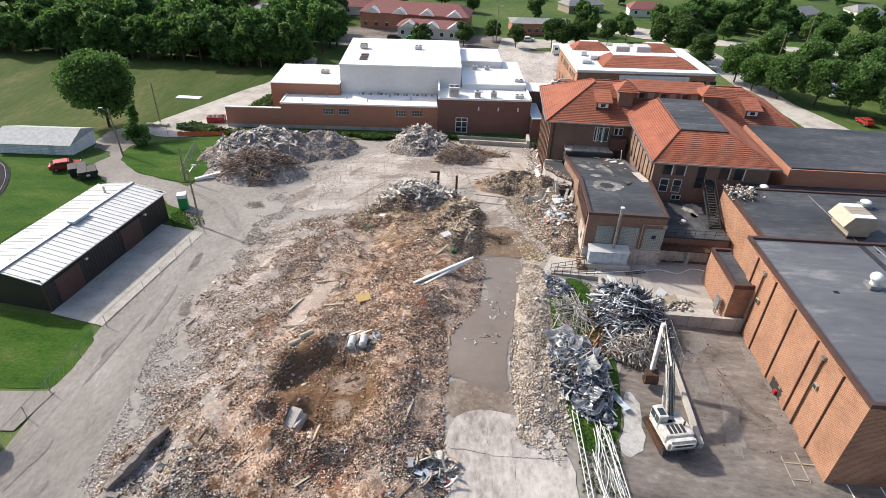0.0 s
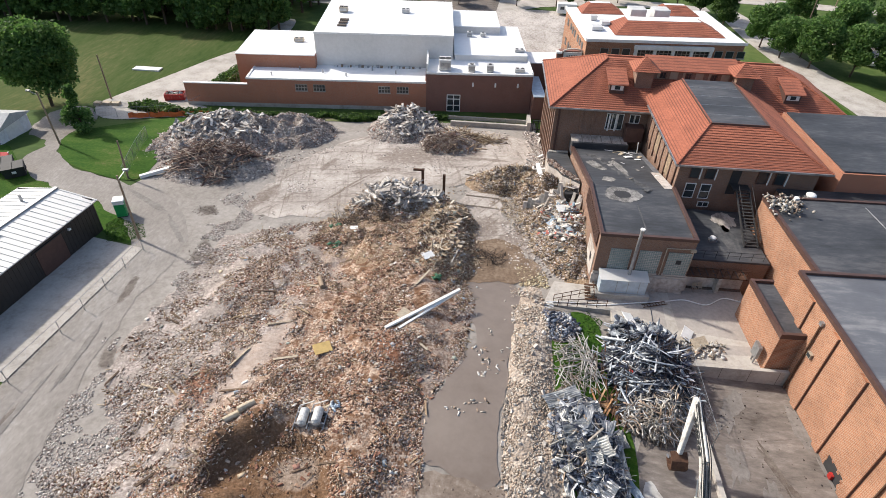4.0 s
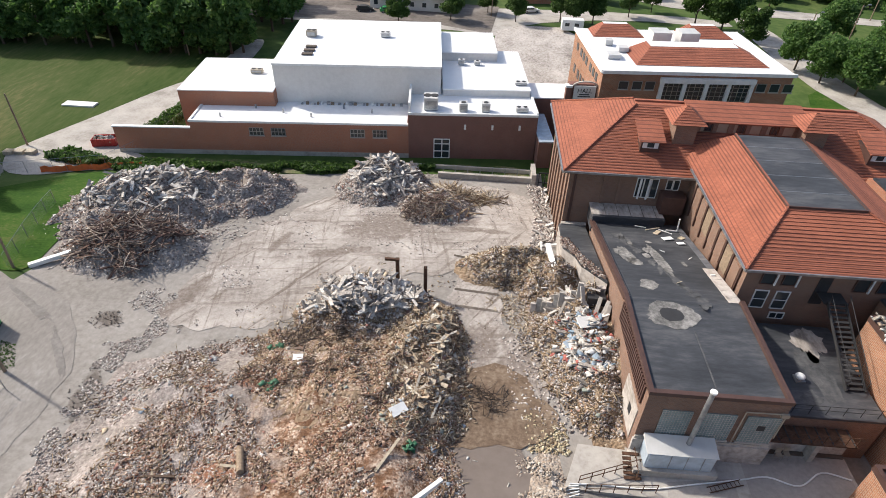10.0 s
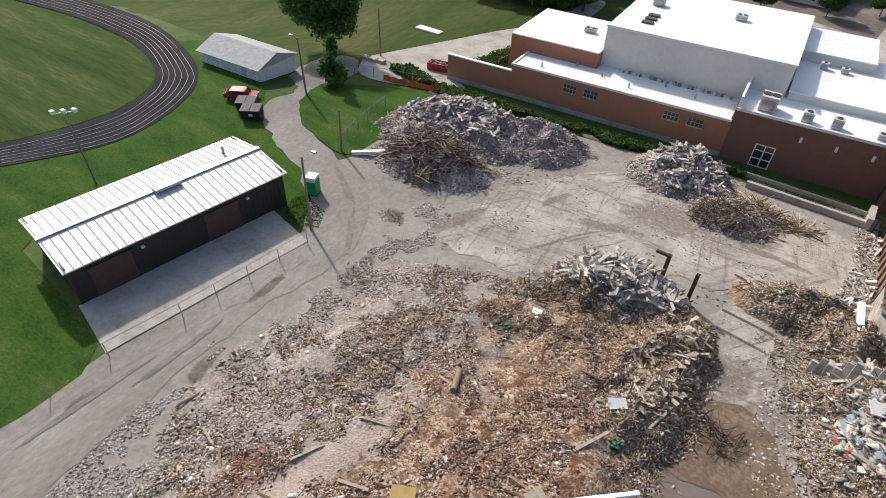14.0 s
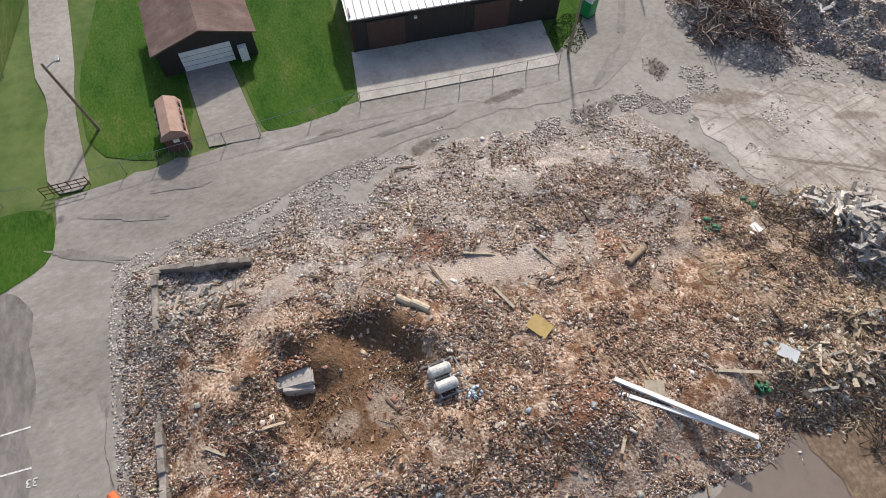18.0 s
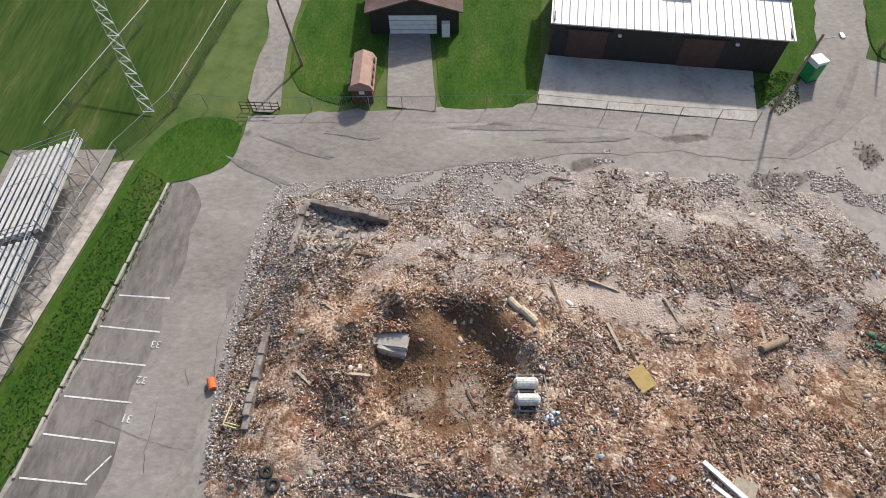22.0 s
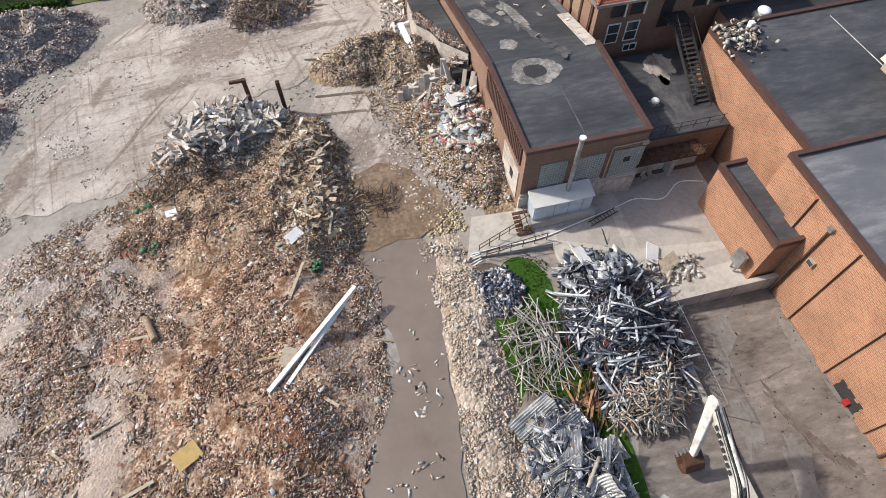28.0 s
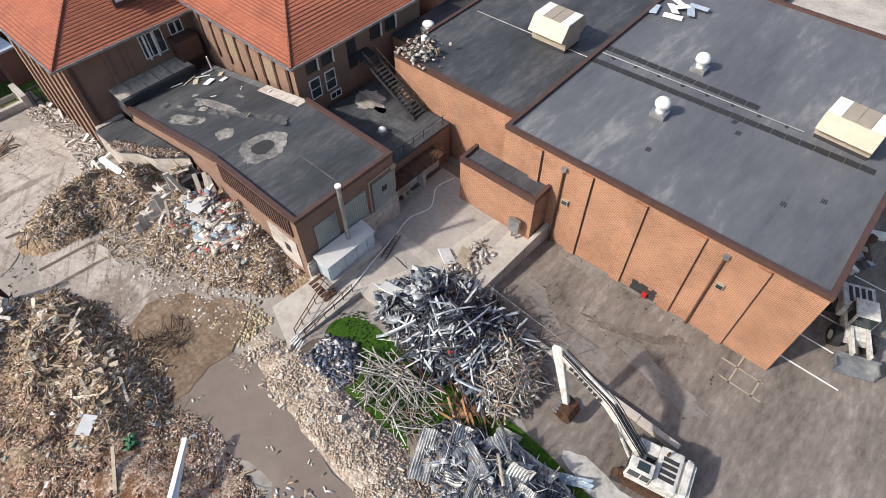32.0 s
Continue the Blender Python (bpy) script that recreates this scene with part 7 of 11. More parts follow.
strew("dark_rubble", FIELD, 7500, (0.08, 0.06, 0.04), (0.32, 0.2, 0.12), pieces_mat("dark_rubble_pieces", [(0.15, 0.092, 0.068), (0.09, 0.062, 0.05), (0.21, 0.135, 0.1), (0.17, 0.085, 0.06)]), field, 28, bare)
strew("splinters", FIELD, 10000, (0.2, 0.03, 0.02), (1.1, 0.08, 0.04), M_LUMBER, field, 12, bare)
tangle("twigs", FIELD, 1500, 0.5, 2.0, 0.035, 0.03, 0.8, M_LUMBER, field, 0.12, bare)
strew("paper_litter", FIELD, 300, (0.12, 0.1, 0.03), (0.6, 0.42, 0.08), M_LITTER, field, 18)
strew("pale_litter", FIELD, 420, (0.12, 0.1, 0.03), (0.55, 0.3, 0.08), pieces_mat("pale_bits", [(0.66, 0.62, 0.56), (0.56, 0.5, 0.42), (0.72, 0.7, 0.67)]), field, 18, bare)
strew_pieces("brick", [(-6, 28), (-2, 40), (0, 55), (-10, 57), (-20, 40), (-14, 24)], 230, [(0.28, 0.14, 0.09), (0.24, 0.14, 0.1), (0.36, 0.18, 0.12)], M_BRICKS_P, field)
strew_pieces("brick", [(-25.5, 24.2), (-21, 24.2), (-20.5, 28), (-25, 29.5)], 70, [(0.4, 0.26, 0.2), (0.36, 0.24, 0.18), (0.3, 0.26, 0.2)], pieces_mat("grey_blocks", [(0.26, 0.25, 0.24), (0.36, 0.35, 0.33), (0.18, 0.17, 0.16), (0.42, 0.4, 0.38)], by_island=False), field)
strew_pieces("plank", FIELD, 90, [(1.5, 0.13, 0.06), (1.0, 0.12, 0.05), (2.1, 0.17, 0.08)], M_PLANK_P, field, 7, 0.9)
# spill along the road side
SPILL = [(-4, 20.2), (-12, 19.6), (-22.5, 19.8), (-29, 20.8), (-29.6, 29), (-30.6, 36), (-32.5, 45), (-33, 52), (-31.5, 60), (-29, 70), (-22, 76), (-20, 72), (-27, 62), (-29, 50), (-24, 40), (-26, 30), (-24, 24), (-12, 23)]
patchy = lambda x, y: noise.noise(Vector((x * 0.3, y * 0.25, 1))) + 0.5 * noise.noise(Vector((x * 0.9, y * 0.8, 2))) > 0.5 * smooth(36, 44, y) - 0.35
strew("spilled_gravel", SPILL, 12000, (0.04, 0.035, 0.025), (0.22, 0.14, 0.09), M_CHUNKS, field, 20, patchy)
strew("spilled_gravel", [(-30, 58), (-24, 60), (-18, 72), (-24, 82), (-30, 78), (-33, 68)], 2600, (0.04, 0.035, 0.025), (0.22, 0.14, 0.09), M_CHUNKS, field, 15, patchy)

spec = {
    "mid": ([(-16, 75), (-12.5, 79.5), (-5, 79.5), (-2, 75.5), (-5, 71), (-10, 70), (-15, 71)], 3600, 700, 500),
    "west": ([(-50, 92), (-46, 101), (-34, 104), (-23, 100), (-21, 93), (-27, 86), (-33, 76.5), (-44, 78)], 11000, 700, 1600),
    "north": ([(-18, 100), (-14, 108.5), (-6, 108.5), (1.4, 99), (0, 91), (-8, 91), (-16, 95)], 4800, 300, 900),
    "stub": ([(-1, 82), (4, 86), (11, 86.5), (13, 79), (13, 61.5), (8.5, 62), (5, 72), (4, 79)], 8500, 2600, 700),
}
for key, (poly, n_chunk, n_lum, n_big) in spec.items():
    on = lambda x, y, k=key: heap_h(k, x, y) > 0.05
    strew("concrete_rubble", poly, n_chunk, (0.06, 0.045, 0.03), (0.42, 0.21, 0.13) if key != "stub" else (0.32, 0.17, 0.1), M_CHUNKS, heaps[key], 30, on)
    strew("splintered_wood", poly, n_lum, (0.3, 0.03, 0.03), (1.7, 0.1, 0.06), M_LUMBER if key in ("mid", "stub") else M_DARKLUMBER, heaps[key], 16, on)
    strew("brick_rubble", poly, n_big * 2, (0.07, 0.05, 0.04), (0.28, 0.15, 0.1), M_BRICKS, heaps[key], 30, on)
    strew("rubble_litter", poly, 120, (0.2, 0.15, 0.04), (0.8, 0.5, 0.12), M_LITTER, heaps[key], 22, on)
RIDGE = [(-6, 72), (-0.5, 75.5), (1.6, 70), (1.8, 62), (-0.5, 58.5), (-5, 60), (-5.5, 66)]
SLOPE = [(-17, 71), (-6, 70), (-5, 60), (-12, 60), (-17, 64)]
strew("splintered_wood", RIDGE, 5200, (0.15, 0.03, 0.025), (1.0, 0.12, 0.06), M_RIDGEWOOD, heaps["mid"], 24)
strew("brick_rubble", RIDGE, 2600, (0.06, 0.05, 0.03), (0.26, 0.16, 0.1), M_BRICKS, heaps["mid"], 30)
strew("rubble_litter", RIDGE, 240, (0.15, 0.1, 0.04), (0.7, 0.5, 0.1), M_LITTER, heaps["mid"], 25)
tangle("twigs", RIDGE, 300, 0.5, 1.6, 0.035, 0.03, 0.7, M_RIDGEWOOD, heaps["mid"], 0.2, None, 0.15)
strew("splintered_wood", SLOPE, 2200, (0.15, 0.025, 0.02), (1.0, 0.08, 0.04), M_LUMBER, heaps["mid"], 16, bare)
strew("brick_rubble", SLOPE, 2600, (0.05, 0.04, 0.03), (0.22, 0.13, 0.08), M_BRICKS, heaps["mid"], 24, bare)
tangle("tangled_wire", [(-15.5, 71.5), (-9.5, 72.5), (-8.5, 69.5), (-12.5, 67), (-16, 69)], 220, 0.8, 2.6, 0.035, 0.03, 1.4, M_WIRE, heaps["mid"], 0.5)
tangle("tangled_wire", [(-17.5, 65), (-13, 66), (-12.5, 63.5), (-16.5, 62.5)], 50, 0.5, 1.6, 0.03, 0.03, 1.4, M_WIRE, heaps["mid"], 0.3)
tangle("tangled_wire", [(1, 66), (4.5, 65.5), (4.5, 63.2), (1.5, 63)], 110, 0.6, 2.0, 0.035, 0.03, 1.4, M_WIRE, heaps["stub"], 0.5)
tangle("tangled_wire", [(-8, 95), (-3, 95), (-2.5, 91.5), (-7.5, 91)], 260, 0.8, 2.4, 0.06, 0.05, 1.2, M_DARKLUMBER, heaps["north"], 0.9)
tangle("tangled_wire", [(-4, 101.5), (4, 99.5), (3, 97), (-4, 98)], 260, 2.0, 4.5, 0.08, 0.06, 0.7, M_RIDGEWOOD, heaps["north"], 0.3, None, 0.05)
tangle("bent_bars", [(-41, 83.5), (-34, 86), (-29, 83), (-33, 77), (-40.5, 78.5)], 340, 1.2, 3.6, 0.08, 0.06, 0.6, M_DARKLUMBER, heaps["west"], 0.8)
for key, (cx, cy, rx, ry) in (("mid", (-8, 71, 12, 12)), ("west", (-36, 90, 16, 15)), ("north", (-8, 99, 12, 10)), ("stub", (6, 75, 9, 13))):
    edge = [(cx + rx * math.cos(a), cy + ry * math.sin(a)) for a in np.linspace(0, 2 * math.pi, 24, False)]
    strew("scattered_bits", edge, 2600, (0.05, 0.04, 0.03), (0.34, 0.16, 0.09), M_CHUNKS if key != "mid" else M_RIDGEWOOD, heaps[key], 16, lambda x, y, c=(cx, cy, rx, ry): math.hypot((x - c[0]) / c[2], (y - c[1]) / c[3]) < RNG.uniform(0.3, 1) and noise.noise(Vector((x * 0.35, y * 0.35, 5))) > -0.12)
SLABS = [(1.5, 0.32, 0.15), (1.0, 0.4, 0.14), (1.9, 0.24, 0.15), (0.7, 0.45, 0.18)]
for key, poly, n in (("mid", [(-14.5, 73.5), (-12, 78), (-5, 78), (-3.5, 74.5), (-7.5, 71.8), (-13, 72)], 290), ("west", [(-46, 92), (-41, 99), (-34, 98), (-31, 90), (-37, 85), (-44, 87)], 300), ("north", [(-16, 100), (-13, 106), (-8, 105), (-6, 99), (-11, 95.5)], 220), ("stub", [(8, 76), (12, 78), (12.5, 66), (10, 64), (8.5, 71)], 70)):
    strew_pieces("concrete_block", poly, n, SLABS, M_CHUNK_P, heaps[key], 24, 1.0)
strew_pieces("timber", [(-5, 75), (-1, 75), (1, 66), (-1, 60.5), (-4, 63)], 110, [(1.7, 0.16, 0.08), (1.2, 0.3, 0.05), (0.8, 0.4, 0.05)], pieces_mat("pale_timber", [(0.44, 0.35, 0.25), (0.26, 0.19, 0.13), (0.62, 0.56, 0.47), (0.17, 0.12, 0.085), (0.52, 0.44, 0.34)], by_island=False), heaps["mid"], 20, 1.4)
strew_pieces("timber", [(-41, 81), (-36, 84.5), (-29.5, 82.5), (-33, 77.5), (-40, 78.5)], 90, [(3.6, 0.16, 0.12), (2.8, 0.2, 0.1), (2.2, 0.12, 0.1)], pieces_mat("dark_timber", [(0.11, 0.065, 0.055), (0.17, 0.105, 0.08), (0.08, 0.05, 0.045), (0.32, 0.25, 0.2)], by_island=False), heaps["west"], 14, 1.4)
strew_pieces("timber", [(-5, 99), (0, 97), (1, 92.5), (-4, 91.5), (-7, 94)], 50, [(2.6, 0.12, 0.1), (2.0, 0.16, 0.1)], M_PLANK_P, heaps["north"], 14, 1.4)
M_PALE_STONE = pieces_mat("pale_stone", [(0.48, 0.42, 0.35), (0.38, 0.32, 0.265), (0.58, 0.53, 0.46), (0.28, 0.225, 0.18), (0.42, 0.32, 0.245)])
M_CRUMBLE = pieces_mat("brown_grit", [(0.3, 0.23, 0.18), (0.2, 0.15, 0.115), (0.42, 0.35, 0.29), (0.14, 0.1, 0.08)])
strew("driveway_grit", [(-1, 36.6), (1, 36.4), (4, 36.8), (8.6, 35), (8.6, 33.4), (3, 34), (-1.4, 33.4)], 420, (0.04, 0.03, 0.02), (0.22, 0.12, 0.07), M_CRUMBLE, heaps["bank"], 18)
BANK = [(4.9, 60), (8.4, 58), (8.6, 46), (9.4, 34), (8, 30), (4.2, 32), (4, 42), (5.2, 50)]
strew("crushed_stone", BANK, 7500, (0.05, 0.04, 0.03), (0.24, 0.16, 0.11), M_PALE_STONE, heaps["bank"], 25, lambda x, y: noise.noise(Vector((x * 0.6, y * 0.5, 3))) > -0.25)
strew_pieces("stone", BANK, 130, [(0.3, 0.22, 0.16), (0.24, 0.18, 0.14), (0.4, 0.26, 0.2)], pieces_mat("stone_pieces", [(0.5, 0.45, 0.39), (0.38, 0.33, 0.28), (0.6, 0.55, 0.5)], by_island=False), heaps["bank"], 25)
strew("crushed_stone", [(5.5, 63.6), (8.8, 63), (9, 60), (6, 59.8)], 700, (0.06, 0.05, 0.04), (0.4, 0.2, 0.12), pieces_mat("straw_stone", [(0.5, 0.42, 0.27), (0.38, 0.3, 0.19), (0.58, 0.52, 0.38), (0.25, 0.19, 0.13)]), heaps["bank"], 25)
strew("broken_wood", [(-0.5, 83), (4, 86), (8, 86.5), (8.5, 80), (4, 78.5)], 2200, (0.2, 0.05, 0.03), (1.1, 0.16, 0.06), M_RIDGEWOOD, heaps["stub"], 24)
strew("mixed_litter", [(8.6, 72.6), (12.4, 73.4), (12.9, 66.5), (10.4, 66), (8.6, 69)], 420, (0.15, 0.12, 0.03), (1.0, 0.6, 0.12), pieces_mat("white_litter", [(0.66, 0.65, 0.63), (0.32, 0.4, 0.48), (0.5, 0.47, 0.43), (0.72, 0.72, 0.71), (0.3, 0.28, 0.26), (0.4, 0.14, 0.12), (0.2, 0.27, 0.34), (0.58, 0.55, 0.5)]), heaps["stub"], 30, None, None, 1.5)
strew("broken_wood", [(2, 78), (8, 78), (9.5, 66), (6.5, 66.5), (5, 73)], 1400, (0.15, 0.03, 0.025), (1.0, 0.09, 0.05), M_RIDGEWOOD, heaps["stub"], 20)
strew("yard_grit", [(9, 62), (13, 61.7), (13, 68), (8, 73), (4, 72), (5, 63)], 1500, (0.06, 0.05, 0.04), (0.32, 0.22, 0.15), M_CHUNKS, heaps["stub"], 20)
strew("yard_grit", [(-40, 78), (-24, 74), (-14, 82), (3, 82), (8, 90), (8, 103), (-20, 101), (-24, 90)], 2200, (0.05, 0.04, 0.03), (0.3, 0.18, 0.11), M_CHUNKS, heaps["north"], 18, patchy)
strew("yard_grit", [(15, 34), (30, 34), (30, 50), (22, 50), (20.5, 36)], 160, (0.04, 0.03, 0.02), (0.16, 0.1, 0.06), M_WIRE, heaps["steel"], 18, None, lambda x, y: ground_z(x, y) + 0.06)

# steel strips and scrap
STEEL = [(13.2, 47), (14.2, 44.6), (17, 44.8), (20.2, 46), (20.9, 50), (20.4, 54), (18.6, 56), (15.6, 55.6), (13.6, 53)]
SWIRL = [(13.8, 43), (16.4, 42), (19.4, 43.6), (20, 45.8), (17.4, 46.8), (14.4, 45.4)]
CREST = [(14.6, 55.4), (19.4, 55.2), (19.6, 52.8), (16.4, 52.2), (14.2, 53)]
on = lambda x, y: heap_h("steel", x, y) > 0.05
M_NAVY = pieces_mat("navy_strips", [(0.02, 0.025, 0.04), (0.035, 0.043, 0.07), (0.06, 0.075, 0.11), (0.5, 0.54, 0.58), (0.025, 0.03, 0.045), (0.3, 0.34, 0.39), (0.1, 0.12, 0.16), (0.03, 0.034, 0.05), (0.02, 0.022, 0.03), (0.72, 0.74, 0.75), (0.04, 0.05, 0.075)], 0.45, 0.3)
tangle("steel_strips", STEEL, 1700, 0.8, 2.6, 0.13, 0.02, 0.35, M_NAVY, heaps["steel"], 0.5, on, 0.3, None, 0.7)
tangle("steel_strips", STEEL, 420, 1.8, 4.0, 0.17, 0.02, 0.2, M_NAVY, heaps["steel"], 0.75, on, 0.2, None, 0.9)
tangle("wire_tangle", STEEL, 350, 0.8, 2.6, 0.035, 0.03, 1.8, M_WIRE, heaps["steel"], 0.6, on, 0.3)
tangle("crumpled_sheet", CREST, 170, 0.5, 1.8, 0.45, 0.02, 1.1, pieces_mat("crest_sheets", [(0.5, 0.53, 0.56), (0.3, 0.33, 0.37), (0.62, 0.64, 0.65), (0.12, 0.14, 0.18), (0.42, 0.45, 0.47), (0.06, 0.07, 0.1)], 0.5, 0.3), heaps["steel"], 0.8, None, 0.4)
tangle("grey_scrap", SWIRL, 620, 0.6, 2.4, 0.1, 0.02, 1.3, M_SCRAP_PALE, heaps["steel"], 0.8, None, 0.25, None, 2.2)
strew("grey_scrap", SWIRL, 240, (0.2, 0.08, 0.02), (0.9, 0.3, 0.04), M_SCRAP_PALE, heaps["steel"], 32, None, None, 5.0)
strew_pieces("steel_strip", STEEL, 120, [(2.9, 0.15, 0.03), (2.2, 0.19, 0.03), (3.6, 0.12, 0.03), (1.5, 0.24, 0.03)], pieces_mat("steel_pieces", [(0.7, 0.73, 0.76), (0.05, 0.06, 0.1), (0.4, 0.45, 0.48), (0.78, 0.79, 0.79), (0.08, 0.1, 0.14), (0.25, 0.29, 0.33)], 0.45, 0.3, False), heaps["steel"], 14, 14.0)
strew("red_bits", [(14, 42.6), (19.5, 43), (19, 53), (16, 54)], 9, (0.25, 0.2, 0.05), (0.6, 0.4, 0.1), M_RED, heaps["steel"], 20, None, None, 6.0)
SCRAP = [(8.6, 44.6), (11.4, 45.6), (12.8, 41.5), (13.3, 37.8), (13, 34.4), (10.6, 34.8), (7.9, 39), (7.8, 42.6)]
LATTICE = [(9.2, 52.4), (12.4, 51.6), (12.4, 47.4), (10.4, 45.6), (8.6, 47)]
M_PALE_BAR = pieces_mat("bare_steel_bars", [(0.5, 0.47, 0.43), (0.34, 0.31, 0.28), (0.6, 0.58, 0.55), (0.26, 0.2, 0.16), (0.44, 0.42, 0.4)], 0.5, 0.2)
tangle("bent_bars", LATTICE, 130, 1.2, 3.2, 0.055, 0.04, 0.4, M_PALE_BAR, heaps["scrap"], 0.6, None, 0.12, None, 1.3)
tangle("bent_bars", LATTICE, 60, 0.4, 1.2, 0.045, 0.03, 0.4, M_PALE_BAR, heaps["scrap"], 0.5)
strew_pieces("plank", [(11.6, 46.4), (13.2, 45.6), (13.4, 43), (11.8, 43.4)], 16, [(2.4, 0.14, 0.05), (1.7, 0.18, 0.04), (3.0, 0.12, 0.05)], pieces_mat("orange_planks", [(0.36, 0.2, 0.1), (0.28, 0.16, 0.09), (0.42, 0.28, 0.16), (0.22, 0.13, 0.08)], by_island=False), heaps["scrap"], 8, 5.0)
tangle("bent_scrap", SCRAP, 260, 0.6, 2.2, 0.05, 0.03, 0.7, M_SCRAP, heaps["scrap"], 0.5)
tangle("bent_scrap", SCRAP, 160, 0.5, 2.0, 0.14, 0.025, 0.6, M_SCRAP_PALE, heaps["scrap"], 0.4, None, 0.15)
SOIL = [(8.0, 55.6), (10.8, 56), (11.6, 54), (10.4, 52), (8.4, 52)]
strew("scrap_litter", SOIL, 380, (0.12, 0.08, 0.03), (0.7, 0.3, 0.1), M_SCRAP, heaps["scrap"], 28, None, None, 0.8)
strew("scrap_litter", SOIL, 300, (0.1, 0.07, 0.03), (0.4, 0.2, 0.1), M_CHUNKS, heaps["scrap"], 24)
strew("scrap_plates", SCRAP, 760, (0.25, 0.12, 0.02), (1.3, 0.5, 0.04), M_SCRAP, heaps["scrap"], 34, None, None, 5.0)


def corrugated(x, y, size, turn, curl, material, label, tilt=12):
    """A buckled sheet of corrugated steel."""
    z = top_z(x, y)
    t = thing("corrugated_sheet", (x, y, z), label, "sheet metal", "corrugated sheets")
    m = Matrix.Translation((x, y, z + 0.25)) @ Matrix.Rotation(radians(turn), 4, "Z") @ Matrix.Rotation(radians(tilt), 4, "X")
    nu, nv = 12, 25
    bm = bmesh.new()
    for s in (0.0, 0.025):
        for i in range(nu):
            for j in range(nv):
                u, v = i / (nu - 1) - 0.5, j / (nv - 1) - 0.5
                a = curl * u
                r = size[0] / max(0.05, curl)
                k = noise.noise(Vector((u * 3 + x, v * 3 + y, 1.0)))
                bm.verts.new(m @ Vector((r * math.sin(a) + 0.15 * k, v * size[1], r * (math.cos(curl / 2) * 0 + 1 - math.cos(a)) + 0.035 * math.sin(j * 2.1) + 0.22 * k + s)))
    bm.verts.ensure_lookup_table()
    n = nu * nv
    at = lambda i, j, s: bm.verts[s * n + i * nv + j]
    for i in range(nu - 1):
        for j in range(nv - 1):
            bm.faces.new((at(i, j, 1), at(i + 1, j, 1), at(i + 1, j + 1, 1), at(i, j + 1, 1)))
            bm.faces.new((at(i, j + 1, 0), at(i + 1, j + 1, 0), at(i + 1, j, 0), at(i, j, 0)))
    for i in range(nu - 1):
        for j in (0, nv - 1):
            bm.faces.new((at(i, j, 0), at(i + 1, j, 0), at(i + 1, j, 1), at(i, j, 1)))
    for j in range(nv - 1):
        for i in (0, nu - 1):
            bm.faces.new((at(i, j, 1), at(i, j + 1, 1), at(i, j + 1, 0), at(i, j, 0)))
    bmesh.ops.recalc_face_normals(bm, faces=bm.faces[:])
    part("sheet", bm, material, t)


M_SHEET = plain("dull_corrugated_steel", (0.52, 0.52, 0.5), 0.5, 0.3, 0.45, 3)
corrugated(8.9, 44.7, (3.3, 1.3), 26, 0.6, M_SHEET, "pale buckled corrugated steel sheet on scrap")
corrugated(12.9, 39.8, (3.4, 0.9), -88, 0.6, M_SHEET, "pale buckled corrugated steel sheet on scrap", -10)
corrugated(10.8, 39.6, (2.6, 1.5), 20, 2.6, M_SHEET, "curled corrugated steel sheet on scrap", 20)
corrugated(10.2, 42.2, (2.2, 1.4), 70, 1.4, M_GREY_METAL, "grey curled corrugated sheet on scrap", -25)
corrugated(13.5, 41.9, (1.6, 0.6), -80, 0.3, M_SHEET, "short pale corrugated strip in the grass", 4)
corrugated(13.9, 37.4, (2.4, 0.6), -62, 0.3, M_PALEBLUE, "pale blue corrugated strip in the grass", 4)
corrugated(9.4, 40.8, (2.0, 1.0), 40, 1.0, M_GREY_METAL, "grey curled corrugated sheet on scrap", 15)
for k in range(13):
    corrugated(10.3 + 1.5 * math.sin(2.3 * k), 35.6 + 0.68 * k + 0.6 * math.cos(3 * k), (1.7 + 0.6 * math.sin(k), 1.1 + 0.4 * math.cos(2 * k)), 47 * k, 0.8 + 0.5 * math.sin(2 * k), M_SHEET if k % 3 else M_GREY_METAL, "crumpled piece of corrugated steel on scrap", 25 * math.sin(4 * k))
corrugated(16.2, 53.2, (2.4, 1.6), 15, 1.2, M_SHEET, "pale crumpled sheet on the steel heap", -12)
strew("bent_scrap", [(20.4, 53.8), (24.6, 53.4), (24.4, 51.6), (20.4, 51.4)], 90, (0.2, 0.1, 0.04), (1.0, 0.3, 0.1), M_SCRAP_PALE, heaps["steel"], 25, None, lambda x, y: 1.5, 0.6)
for k, (x, y) in enumerate(((22.3, 53.2), (21.4, 54.2), (16.0, 54.8))):
    p = thing("discarded_board", (x, y, 1.5), "discarded pale board leaning on scrap", "board", "discarded boards")
    part("panel", bx(-0.8, 0.8, -0.5, 0.5, 0, 0.06, Matrix.Translation((x, y, 1.75 + 0.8 * (k == 2))) @ Matrix.Rotation(0.7 * k + 0.4, 4, "Z") @ Matrix.Rotation(0.35, 4, "X")), M_PALEWOOD if k == 0 else M_WHITE, p)


def truss(a, b, w, material, label):
    """An open-web steel joist lying on the ground."""
    t = thing("steel_joist", a, label, "joist", "steel joists")
    a, b = Vector(a), Vector(b)
    side = Vector((-(b - a).y, (b - a).x, 0)).normalized() * w
    part("chord", rods([(a, b)], 0.035, 5), material, t)
    part("chord", rods([(a + side, b + side)], 0.035, 5), material, t)
    n = int((b - a).length / 0.55)
    tube("web", [a.lerp(b, i / n) + (side if i % 2 else Vector()) for i in range(n + 1)], 0.022, material, t)


